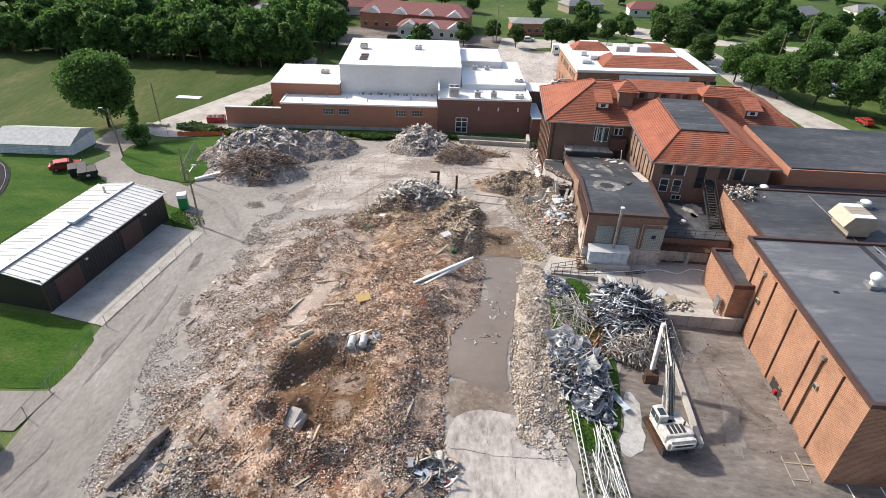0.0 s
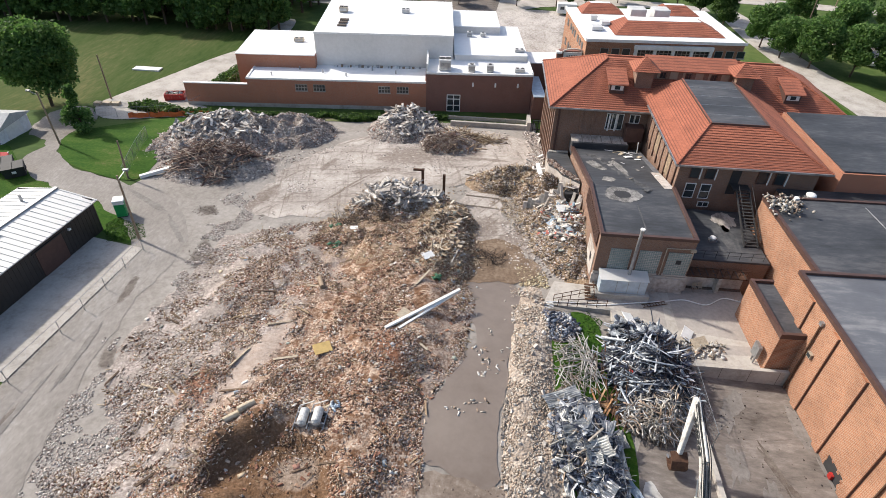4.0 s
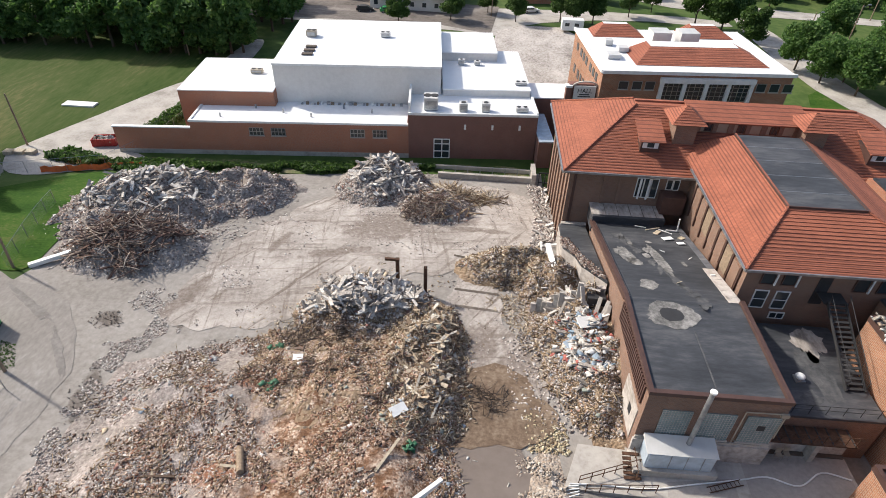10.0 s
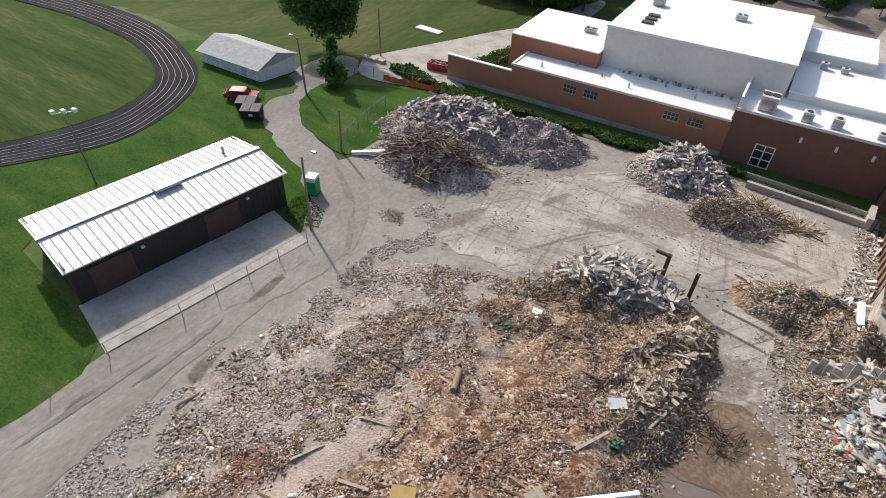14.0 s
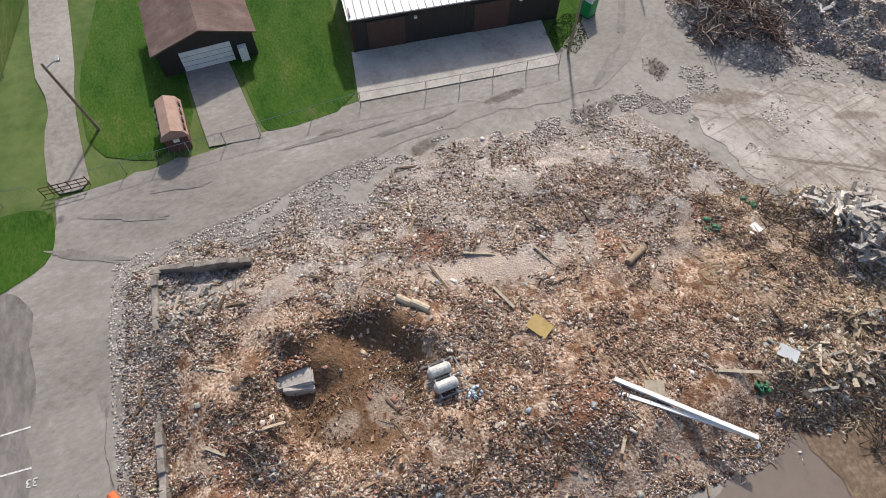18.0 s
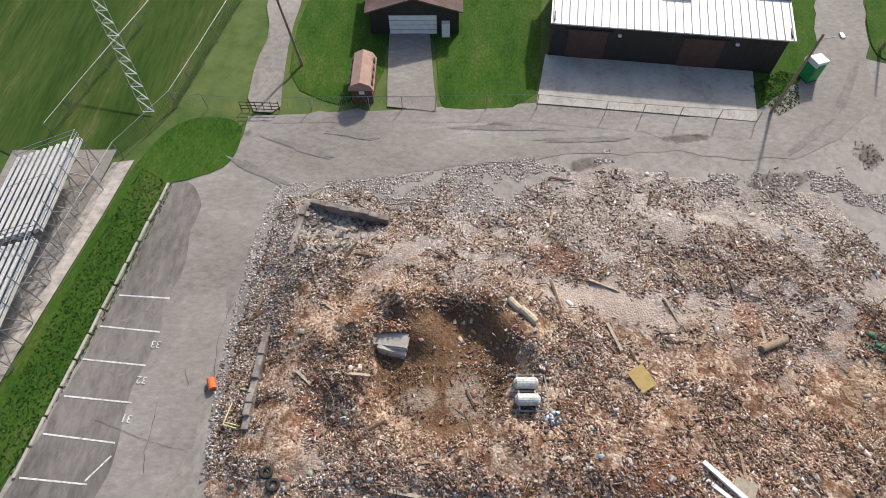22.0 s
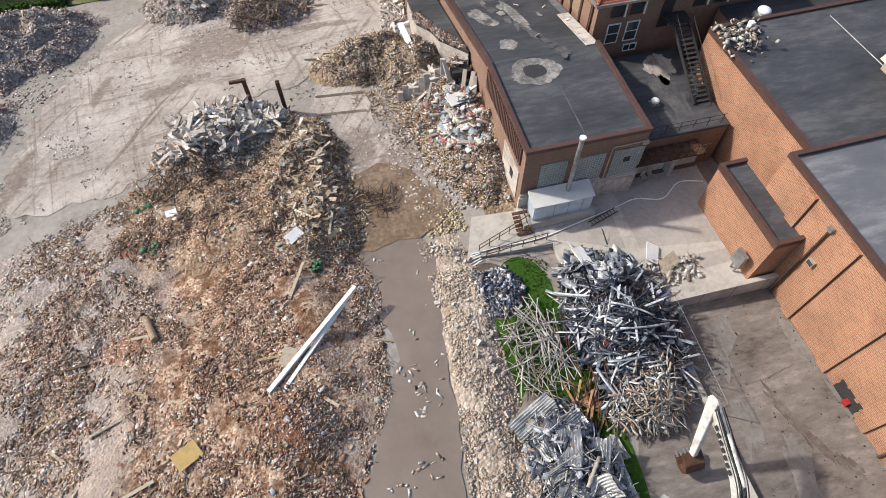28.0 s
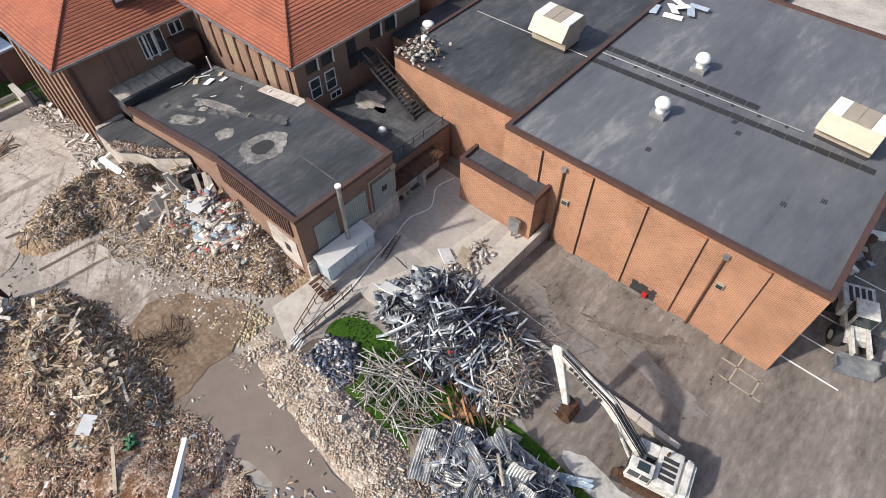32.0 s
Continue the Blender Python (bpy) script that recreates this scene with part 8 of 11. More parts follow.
for x0, y0, x1, y1, w in ((9.4, 35.4, 10.0, 27.0, 0.4), (11.2, 34.8, 12.6, 27.5, 0.5), (11.0, 53, 12.4, 46.5, 0.5), (12.4, 51.8, 11.4, 46.0, 0.45), (12.0, 34.2, 12.9, 27.2, 0.4)):
    truss((x0, y0, top_z(x0, y0) + 0.35), (x1, y1, top_z(x1, y1) + 0.25), w, M_SHEET if y0 > 40 else M_WHITE, "bent pale steel joist lying in the grass")
for i in range(22):
    x, y = 11.6 + RNG.uniform(-0.9, 0.9), 30.6 + RNG.uniform(-2.6, 2.4)
    a = RNG.uniform(-0.35, 0.35)
    p = Vector((x, y, ground_z(x, y) + 0.3 + 0.02 * i))
    d = Vector((math.sin(a), -math.cos(a), RNG.uniform(-0.05, 0.08))) * RNG.uniform(1.2, 2.4)
    tube("bent_pipe", [p - d, p - d * 0.3 + Vector((0.06, 0, 0.03)), p + d * 0.4 - Vector((0.07, 0, 0)), p + d], 0.028, M_WHITE if i % 3 else M_SHEET, heaps["scrap"])
for i in range(16):
    x, y = RNG.uniform(11.5, 14.5), RNG.uniform(44, 50)
    a = RNG.uniform(-0.6, 0.2)
    p = Vector((x, y, top_z(x, y) + 0.35))
    d = Vector((math.sin(a), -math.cos(a), -0.1)) * RNG.uniform(1.2, 2.6)
    tube("rusty_bar", [p - d, p - d * 0.2 + Vector((0, 0, 0.12)), p + d], 0.04, M_RUST, heaps["scrap"])


# ---- trees and the distance ----
def leaf_mesh(name, centres, size, material, flat=0.4):
    """A cloud of small bent leaf clumps, two triangles each."""
    n = len(centres)
    rot = turns(n, 55)
    quad = np.array([(-1, -0.6, 0), (0.1, -0.75, 0.22), (1, 0.5, 0), (-0.2, 0.8, 0.2)]) * 0.5
    v = quad[None] * RNG.uniform(0.6, 1.3, (n, 1, 1)) * size
    v = np.einsum("nij,nkj->nki", rot, v) + centres[:, None, :]
    me = bpy.data.meshes.new(name)
    me.vertices.add(4 * n)
    me.vertices.foreach_set("co", v.ravel())
    me.loops.add(4 * n)
    me.loops.foreach_set("vertex_index", np.arange(4 * n, dtype=np.int32))
    me.polygons.add(n)
    me.polygons.foreach_set("loop_start", np.arange(0, 4 * n, 4, dtype=np.int32))
    me.update(calc_edges=True)
    me.materials.append(material)
    return me


def crown_points(n, r, h, z0, lobes=16, cone=False):
    """Leaf places on the skins of many lobes, uneven and with gaps."""
    out = []
    centres = []
    for i in range(lobes):
        f = RNG.uniform(0, 1)
        a = RNG.uniform(0, 2 * np.pi)
        if cone:
            rad, z = r * (1 - f) * RNG.uniform(0.4, 0.8), z0 + h * f
            s = r * (0.25 + 0.3 * (1 - f))
        else:
            u = RNG.uniform(-0.75, 0.9)
            rad, z = r * math.sqrt(max(0.05, 1 - u * u)) * RNG.uniform(0.35, 0.72), z0 + h * (0.5 + 0.42 * u)
            s = r * RNG.uniform(0.26, 0.44)
        centres.append((rad * math.cos(a), rad * math.sin(a), z, s))
    per = n // lobes
    for x, y, z, s in centres:
        d = RNG.normal(0, 1, (per, 3))
        d /= np.linalg.norm(d, axis=1, keepdims=True)
        q = s * RNG.uniform(0.55, 1.05, (per, 1))
        out.append(np.array([x, y, z]) + d * q * (1, 1, 0.8))
    return np.concatenate(out)


def trunk_mesh(r, h, limbs, spread):
    bm = bmesh.new()
    rod(bm, (0, 0, -0.2), (0.1, 0.05, h * 0.55), r, r * 0.7, 9)
    rod(bm, (0.1, 0.05, h * 0.55), (0, 0, h * 1.25), r * 0.7, r * 0.2, 7)
    for i in range(limbs):
        a = i * 2.4
        z = h * (0.5 + 0.12 * i)
        rod(bm, (0.05, 0.03, z), (spread * math.cos(a), spread * math.sin(a), z + spread * 0.8), r * 0.42, r * 0.1, 6)
    me = bpy.data.meshes.new("trunk")
    bm.to_mesh(me)
    bm.free()
    me.materials.append(M_BARK)
    return me


def make_tree(kind):
    n, r, h, z0, size, lobes, cone, mat_ = kind
    return trunk_mesh(0.05 * (h + z0) * 0.42, z0 + h * 0.3, 6, r * 0.6), leaf_mesh("crown", crown_points(n, r, h, z0, lobes, cone), size, mat_)


KINDS = {
    "broad": (20000, 7.2, 12.0, 2.6, 0.5, 44, False, M_LEAF_DK),
    "street": (6000, 3.6, 6.2, 1.6, 0.45, 22, False, M_LEAF),
    "round": (8500, 4.8, 8.5, 1.4, 0.52, 28, False, M_LEAF_DK),
    "spruce": (2600, 2.3, 6.6, 0.7, 0.45, 18, True, M_LEAF_DK),
    "tall": (4200, 5.0, 13.0, 1.5, 0.95, 22, False, M_LEAF_DK),
    "small": (1100, 1.8, 3.0, 0.7, 0.5, 9, False, M_LEAF),
}
MADE = {k: [make_tree(v) for _ in range(2 if k in ("broad", "spruce") else 3)] for k, v in KINDS.items()}


def tree(kind, x, y, scale, label, group, k=0):
    t = thing("tree", (x, y, ground_z(x, y)), label, "tree", group)
    trunk, crown = MADE[kind][k % len(MADE[kind])]
    for nm, me in (("trunk", trunk), ("crown", crown)):
        o = new(nm, me)
        o.parent = t
    t.matrix_basis = Matrix.Translation((x, y, ground_z(x, y))) @ Matrix.Rotation(k * 1.9, 4, "Z") @ Matrix.Diagonal((scale, scale, scale, 1))
    return t


tree("broad", -73, 102, 1.0, "large dark green broadleaf tree on the field edge", "field trees")
tree("spruce", -60.3, 91, 1.0, "small dark conifer beside the drive", "field trees")
for k, (x, y, s) in enumerate(((65, 158, 1.0), (67, 151, 0.9), (71, 145, 1.05), (78, 141, 1.1), (84, 137, 1.2), (90, 132, 1.2), (83, 159, 1.1), (99, 167, 1.2), (81, 178, 1.0), (102, 190, 1.1), (110, 175, 1.2), (95, 150, 1.2), (105, 140, 1.2), (100, 125, 1.2), (92, 118, 1.1), (110, 155, 1.2), (88, 168, 1.0), (118, 150, 1.2), (116, 128, 1.2), (72, 152, 0.8))):
    tree("round", x, y, s, "full green tree along the street", "street trees", k)
for k, (x, y, s) in enumerate(((-8, 182, 0.9), (8, 183, 0.9), (19, 185, 1.1), (22, 184, 1.1), (27, 185, 1.1), (37, 192, 1.0), (57, 182, 1.5), (60, 171, 1.2), (44, 198, 0.9), (1, 190, 0.8), (31, 207, 1.0), (52, 186, 1.4), (-20, 176, 0.9))):
    tree("street", x, y, s, "round young street tree beyond the school", "street trees", k)


def woods(name, spots, kind_names, label):
    """Woodland as one mass of trunks and leaf clumps."""
    pts = []
    bm = bmesh.new()
    for i, (x, y, s) in enumerate(spots):
        kn = kind_names[i % len(kind_names)]
        n, r, h, z0, size, lobes, cone, _ = KINDS[kn]
        p = crown_points(2400, r, h, z0 * 0.4, 18, cone) * s
        pts.append(p + np.array([x, y, ground_z(x, y)]))
        rod(bm, (x, y, ground_z(x, y) - 0.2), (x, y, ground_z(x, y) + 7 * s), 0.35 * s, 0.15 * s, 6)
    w = thing(name, (spots[0][0], spots[0][1], ground_z(*spots[0][:2])), label, "woods", "", "stuff")
    o = new("foliage", leaf_mesh("foliage", np.concatenate(pts), 0.95, M_LEAF_DK))
    o.parent, o.matrix_parent_inverse, o["kind"] = w, undo(w), "stuff"
    part("trunks", bm, M_BARK, w)["kind"] = "stuff"


spots = []
for i in range(120):
    x = RNG.uniform(-215, -44)
    y = 149 + RNG.uniform(0, 1) ** 1.3 * 42 + 0.02 * (x + 120) * (x < -120)
    spots.append((x, y, RNG.uniform(0.8, 1.12)))
for i in range(34):
    spots.append((-200 + i * 4.6 + RNG.uniform(-1.5, 1.5), 149.5 + RNG.uniform(-1, 2), RNG.uniform(0.75, 1.0)))
woods("woods", spots, ("tall", "tall", "round"), "dense dark green wood along the sports field")
spots = []
for i in range(150):
    x, y = RNG.uniform(-160, 190), RNG.uniform(205, 330)
    if not (-45 < x < 5 and y < 222) and not (5 < x < 32 and y < 214) and not (55 < x < 150 and 240 < y < 300):
        spots.append((x, y, RNG.uniform(0.55, 0.95)))
for i in range(46):
    spots.append((RNG.uniform(70, 170), RNG.uniform(212, 238), RNG.uniform(0.4, 0.8)))
woods("woods", spots, ("round", "tall", "round"), "scattered trees of the town beyond the school")
spots = [(-240 + RNG.uniform(-20, 20), -60 + i * 9, 0.9) for i in range(25)] + [(125 + RNG.uniform(-8, 20), 20 + i * 6, 0.9) for i in range(26)]
woods("woods", spots, ("round", "tall"), "belt of trees round the school grounds")
draped("dirt_lot", [(0, 140), (24, 141), (24, 180), (4, 180), (2, 160)], M_CONC_OLD, "bare dirt lot behind the school", "dirt", 0.06, 8, 1)
draped("town_road", [(-60, 176), (-8, 175), (3, 168.5), (8, 181), (35, 190), (62, 186), (62, 194), (20, 197), (-60, 186)], M_CONC, "pale town street and parking beyond the school", "road", 0.05, 8, 1)
draped("town_road", [(63, 196), (63.5, 152), (68, 134), (70, 120), (72, 100), (79, 60), (79, -30), (92, -30), (92, 60), (84, 108), (79, 126), (72, 146), (70, 196)], M_CONC, "pale street along the school's east side", "road", 0.055, 8, 1)
draped("town_road", [(36, 222), (44, 205), (70, 199), (95, 196), (130, 189), (180, 182), (180, 187), (130, 195), (95, 203), (72, 208), (42, 228)], M_CONC, "pale town road between the trees", "road", 0.06, 8, 1)
draped("town_road", [(84, 150), (104, 158), (112, 176), (98, 180), (84, 172)], M_CONC_OLD, "pale parking lot between street trees", "road", 0.065, 8, 1)
draped("verge", [(56, 126), (64, 150), (67, 136), (69, 122), (71, 100), (77, 62), (73, 34), (66, 34), (66, 92), (52, 108)], M_LAWN, "green verge along the school's east side", "lawn", 0.07, 4, 1)
draped("parking", [(-58, 178), (-12, 178), (2, 172), (4, 196), (-40, 200), (-58, 196)], M_ASPHALT, "town parking lot", "parking lot", 0.09, 8, 0)
draped("running_track", [(-94, 16), (-84, 30), (-72.6, 50.6), (-67.4, 60.5), (-68.6, 68.6), (-72.6, 76), (-76.9, 79.8), (-83, 83.1), (-100.3, 88.4), (-117.2, 88), (-140, 84), (-140, 76), (-125.3, 78.6), (-112.9, 80.6), (-95.6, 80.6), (-85.1, 77.6), (-79.6, 74.6), (-76.4, 70.7), (-74.4, 64.1), (-77.4, 52.4), (-89, 34), (-100, 19)], mottled("track_rubber", [(0.016, 0.016, 0.02), (0.026, 0.026, 0.03), (0.04, 0.04, 0.045)], 0.2, 2.0, rough=1.0), "black running track round the field", "running track", 0.09, 3, 2)
INNER = [(-100, 19), (-89, 34), (-77.4, 52.4), (-74.4, 64.1), (-76.4, 70.7), (-79.6, 74.6), (-85.1, 77.6), (-95.6, 80.6), (-112.9, 80.6), (-125.3, 78.6), (-140, 76)]
OUTER = [(-94, 16), (-84, 30), (-72.6, 50.6), (-67.4, 60.5), (-68.6, 68.6), (-72.6, 76), (-78, 80.4), (-95, 86.5), (-110, 87.6), (-126, 86), (-140, 84)]
marks = thing("lane_lines", (-75, 65, 0.1), "thin pale lane lines on the black track", "lane lines")
for k in range(1, 7):
    f = k / 7
    line = [(a[0] * (1 - f) + b[0] * f, a[1] * (1 - f) + b[1] * f) for a, b in zip(INNER, OUTER)]
    tube("lane_line", [(x, y, ground_z(x, y) + 0.1) for x, y in line], 0.045, M_CONC_OLD, marks)


def house(x, y, sx, sy, h, roof_h, turn, wall, roof, label, n_win=4, awnings=0):
    hs = thing("house", (x, y, ground_z(x, y)), label, "house", "town houses")
    m = Matrix.Translation((x, y, ground_z(x, y))) @ Matrix.Rotation(radians(turn), 4, "Z")
    part("wall", bx(-sx / 2, sx / 2, -sy / 2, sy / 2, -0.3, h, m), wall, hs)
    bm = bmesh.new()
    o = 0.5
    v = [bm.verts.new(m @ Vector(p)) for p in ((-sx / 2 - o, -sy / 2 - o, h), (sx / 2 + o, -sy / 2 - o, h), (sx / 2 + o, sy / 2 + o, h), (-sx / 2 - o, sy / 2 + o, h), (-sx / 2 + sy * 0.3, 0, h + roof_h), (sx / 2 - sy * 0.3, 0, h + roof_h))]
    for f in ((0, 1, 5, 4), (1, 2, 5), (2, 3, 4, 5), (3, 0, 4), (3, 2, 1, 0)):
        bm.faces.new([v[i] for i in f])
    part("roof", bm, roof, hs)
    for i in range(n_win):
        c = -sx / 2 + sx * (i + 0.5) / n_win
        w = part("window", bx(c - 0.5, c + 0.5, -sy / 2 - 0.03, -sy / 2, 1.0, 2.1, m), M_GLASS, hs)
        part("window_frame", bx(c - 0.6, c + 0.6, -sy / 2 - 0.06, -sy / 2 - 0.03, 2.1, 2.22, m), M_WHITE, w)
    for i in range(awnings):
        c = -sx / 2 + sx * (i + 0.5) / awnings
        bm = bmesh.new()
        vs = [bm.verts.new(m @ Vector(p)) for p in ((c - 2.6, -sy / 2 - 1.5, h), (c + 2.6, -sy / 2 - 1.5, h), (c, -sy / 2 - 1.5, h + 1.8), (c - 2.6, -sy / 2 + 2, h), (c + 2.6, -sy / 2 + 2, h), (c, -sy / 2 + 2, h + 1.8))]
        for f in ((0, 1, 2), (0, 2, 5, 3), (1, 4, 5, 2), (0, 3, 4, 1)):
            bm.faces.new([vs[k] for k in f])
        part("gable", bm, M_STUCCO, hs)
    return hs


M_REDROOF = plain("maroon_shingles", (0.22, 0.08, 0.075), 0.8)
M_GREYROOF = plain("grey_shingles", (0.24, 0.24, 0.24), 0.8)
house(-25, 205, 36, 13, 5.2, 2.8, -4, M_BRICK_RED, M_REDROOF, "long commercial building with a maroon roof and gables", 10, 4)
house(-18, 193, 22, 9, 3.4, 1.6, -4, M_STUCCO, M_REDROOF, "low building with a maroon roof", 7, 3)
house(16, 206, 19, 9, 3.6, 1.0, 6, M_BRICK_RED, M_GREYROOF, "low red brick building by the street", 8)
for k, (x, y) in enumerate(((-76, 206), (-90, 212), (-60, 214), (-104, 220), (-48, 224), (-120, 226), (-70, 232), (60, 245), (120, 250), (150, 262), (-150, 240), (35, 248), (-138, 214))):
    house(x, y, 12 + k % 3 * 2, 8, 2.8, 2.2, -20 + 37 * k % 60, (M_WHITE, M_STUCCO, M_BEIGE)[k % 3], (M_GREYROOF, M_REDROOF, M_GREYROOF)[k % 3], "suburban house with a shingled roof among trees", 3)
house(-120, 158, 9, 6, 2.8, 1.8, 15, M_STUCCO, M_GREYROOF, "small house at the edge of the wood", 3)
trailer = thing("site_trailer", (21, 177, ground_z(21, 177)), "white site trailer on the dirt lot", "trailer")
part("body", bx(18.5, 23.5, 175.8, 178.2, -2.2, 0.2, None, 0.08), M_WHITE, trailer)
part("window", bx(19.2, 20.2, 175.74, 175.8, -1.2, -0.5), M_GLASS, trailer)
part("window", bx(21.4, 22.4, 175.74, 175.8, -1.2, -0.5), M_GLASS, trailer)
# tall weeds at the school's foot, and grass tufts
WEEDS = [(-50, 101.5), (-45, 99.5), (-34, 103.6), (-20, 103.6), (-14, 106.6), (-4, 107), (-4, 108.2), (-9, 107.8), (-30, 105.6), (-50, 103.8)]
p = strewn(WEEDS, 9000, ground_z, lambda x, y: noise.noise(Vector((x * 0.3, y * 0.5, 2))) > -0.15 + 0.012 * (x + 30))
p[:, 2] += RNG.uniform(0, 0.7, len(p))
o = new("weed_growth", leaf_mesh("weed_growth", p, 0.5, M_LEAF))
tagged(o, "tall green weeds along the school wall", "weeds", "", "stuff")
p = np.concatenate([strewn([(-60, 103), (-52, 101), (-50, 103), (-58, 106)], 1800, ground_z), strewn([(-52, 110), (-48, 110), (-46, 130), (-48, 130)], 2200, ground_z)])
p[:, 2] += RNG.uniform(0, 1.1, len(p))
tagged(new("weed_growth", leaf_mesh("weed_growth", p, 0.55, M_LEAF)), "bushy weeds beside the gravel track", "weeds", "", "stuff")
p = np.concatenate([strewn([(-31, 9), (-29, 12.2), (-18, 10.6), (-6, 8), (-6, 5), (-14, 6), (-26, 8)], 5000, ground_z), strewn([(12.4, 57), (13.9, 55.8), (12.8, 51), (13.7, 44.6), (13.6, 36), (12.8, 28), (9.6, 28), (9.6, 40), (10, 47.5)], 5000, ground_z), strewn([(-40.5, 63), (-36.6, 64.6), (-38.2, 67), (-42, 68), (-42.6, 66.5)], 1400, ground_z)])
p[:, 2] += RNG.uniform(0.0, 0.12, len(p))
tagged(new("grass_tufts", leaf_mesh("grass_tufts", p, 0.16, leaf_mat("grass_blades", [(0.03, 0.085, 0.01), (0.045, 0.115, 0.014), (0.07, 0.14, 0.02)]))), "long green grass", "grass", "", "stuff")


# ---- vehicles ----
def excavator():
    """A large white tracked excavator, its boom raised over the scrap."""
    gz = ground_z(17.2, 35.4)
    base = Matrix.Translation((17.5, 34.3, gz)) @ Matrix.Rotation(radians(13), 4, "Z") @ Matrix.Scale(0.86, 4)
    ex = thing("excavator", (17.75, 34.5, gz), "white tracked excavator with raised boom beside the scrap heap", "excavator")
    for s in (-1, 1):
        bm = bmesh.new()
        prof = [(-2.3, 0.45), (-2.1, 0.1), (-1.8, 0.0), (1.8, 0.0), (2.1, 0.1), (2.3, 0.45), (2.1, 0.85), (1.8, 0.98), (-1.8, 0.98), (-2.1, 0.85)]
        a = [bm.verts.new(base @ Vector((s * 1.3 - 0.32, y, z))) for y, z in prof]
        b = [bm.verts.new(base @ Vector((s * 1.3 + 0.32, y, z))) for y, z in prof]
        for i in range(len(prof)):
            j = (i + 1) % len(prof)
            bm.faces.new((a[i], a[j], b[j], b[i]))
        bm.faces.new(a[::-1])
        bm.faces.new(b)
        tr = part("track", bm, M_RUST, ex, "dusty brown steel crawler track")
        for i in range(16):
            y = -1.9 + i * 0.25
            part("track_shoe", bx(s * 1.3 - 0.36, s * 1.3 + 0.36, y, y + 0.17, 0.97, 1.03, base), M_RUST, tr)
        for y in (-1.85, 1.85):
            bm = bmesh.new()
            rod(bm, base @ Vector((s * 1.3 - 0.34, y, 0.48)), base @ Vector((s * 1.3 + 0.34, y, 0.48)), 0.36, None, 14)
            part("sprocket", bm, M_BLACK, tr)
    part("undercarriage", bx(-1.0, 1.0, -1.5, 1.5, 0.4, 1.0, base, 0.05), M_BLACK, ex)
    bm = bmesh.new()
    rod(bm, base @ Vector((0, 0, 1.0)), base @ Vector((0, 0, 1.2)), 0.85, None, 20)
    part("slew_ring", bm, M_BLACK, ex)
    part("deck", bx(-1.45, 1.45, -2.4, 1.5, 1.2, 1.45, base, 0.04), M_MACHINE, ex)
    part("engine_cover", bx(-1.45, 1.45, -1.7, -0.1, 1.45, 2.35, base, 0.12), M_MACHINE, ex)
    cw = bmesh.new()
    box(cw, -1.45, 1.45, -2.6, -1.7, 1.1, 2.3, base)
    bmesh.ops.bevel(cw, geom=cw.edges[:], offset=0.22, segments=3, affect="EDGES")
    cwp = part("counterweight", cw, M_MACHINE, ex)
    part("brand_bar", bx(-0.95, 0.95, -2.62, -2.6, 1.75, 2.0, base), M_BLACK, cwp)
    for i in range(12):
        x = -1.2 + i * 0.21
        part("hazard_stripe", bx(x, x + 0.1, -2.62, -2.59, 1.25, 1.55, base), M_BLACK, cwp)
    part("side_box", bx(0.55, 1.45, -0.1, 1.35, 1.45, 2.05, base, 0.06), M_MACHINE, ex)
    part("walkway", bx(0.0, 0.55, -0.1, 1.3, 1.45, 1.5, base), M_BLACK, ex)
    for i in range(4):
        part("grille", bx(-0.9 + 0.45 * i, -0.6 + 0.45 * i, -1.45, -0.4, 2.35, 2.38, base), M_BLACK, ex)
    bm = bmesh.new()
    rod(bm, base @ Vector((0.9, -0.6, 2.3)), base @ Vector((0.9, -0.6, 2.85)), 0.08)
    part("exhaust", bm, M_RUST, ex)
    cab = part("cab", bx(-1.45, -0.45, 0.0, 1.65, 1.45, 3.05, base, 0.1), M_MACHINE, ex)
    part("windscreen", bx(-1.35, -0.55, 1.65, 1.68, 1.9, 2.95, base), M_GLASS, cab)
    part("side_window", bx(-1.48, -1.45, 0.75, 1.5, 2.1, 2.9, base), M_GLASS, cab)
    part("side_window", bx(-1.48, -1.45, 0.1, 0.65, 2.1, 2.9, base), M_GLASS, cab)
    part("roof_hatch", bx(-1.25, -0.65, 0.3, 1.1, 3.05, 3.1, base), M_GLASS, cab)
    part("guard", bx(-1.4, -0.5, 1.7, 1.74, 2.85, 3.0, base), M_BLACK, cab)
    # boom, stick and bucket lie in one upright plane
    foot, knee = Vector((17.55, 35.0, gz + 1.4)), Vector((17.6, 38.0, gz + 4.3))
    apex, grip = Vector((17.7, 41.6, gz + 5.7)), Vector((17.1, 40.3, gz + 2.0))

    def beam(name, a, b, w0, w1, t, mat_=M_MACHINE):
        bm = bmesh.new()
        ax = (b - a).normalized()
        side = Vector((1, 0.1, 0)).normalized()
        up = ax.cross(side).normalized()
        r0 = [bm.verts.new(a + side * sx * t + up * su * w0) for sx, su in ((-1, -1), (1, -1), (1, 1), (-1, 1))]
        r1 = [bm.verts.new(b + side * sx * t + up * su * w1) for sx, su in ((-1, -1), (1, -1), (1, 1), (-1, 1))]
        for i in range(4):
            bm.faces.new((r0[i], r0[(i + 1) % 4], r1[(i + 1) % 4], r1[i]))
        bm.faces.new(r0[::-1])
        bm.faces.new(r1)
        bmesh.ops.recalc_face_normals(bm, faces=bm.faces[:])
        bmesh.ops.bevel(bm, geom=bm.edges[:], offset=0.04, segments=1, affect="EDGES")
        return part(name, bm, mat_, ex)
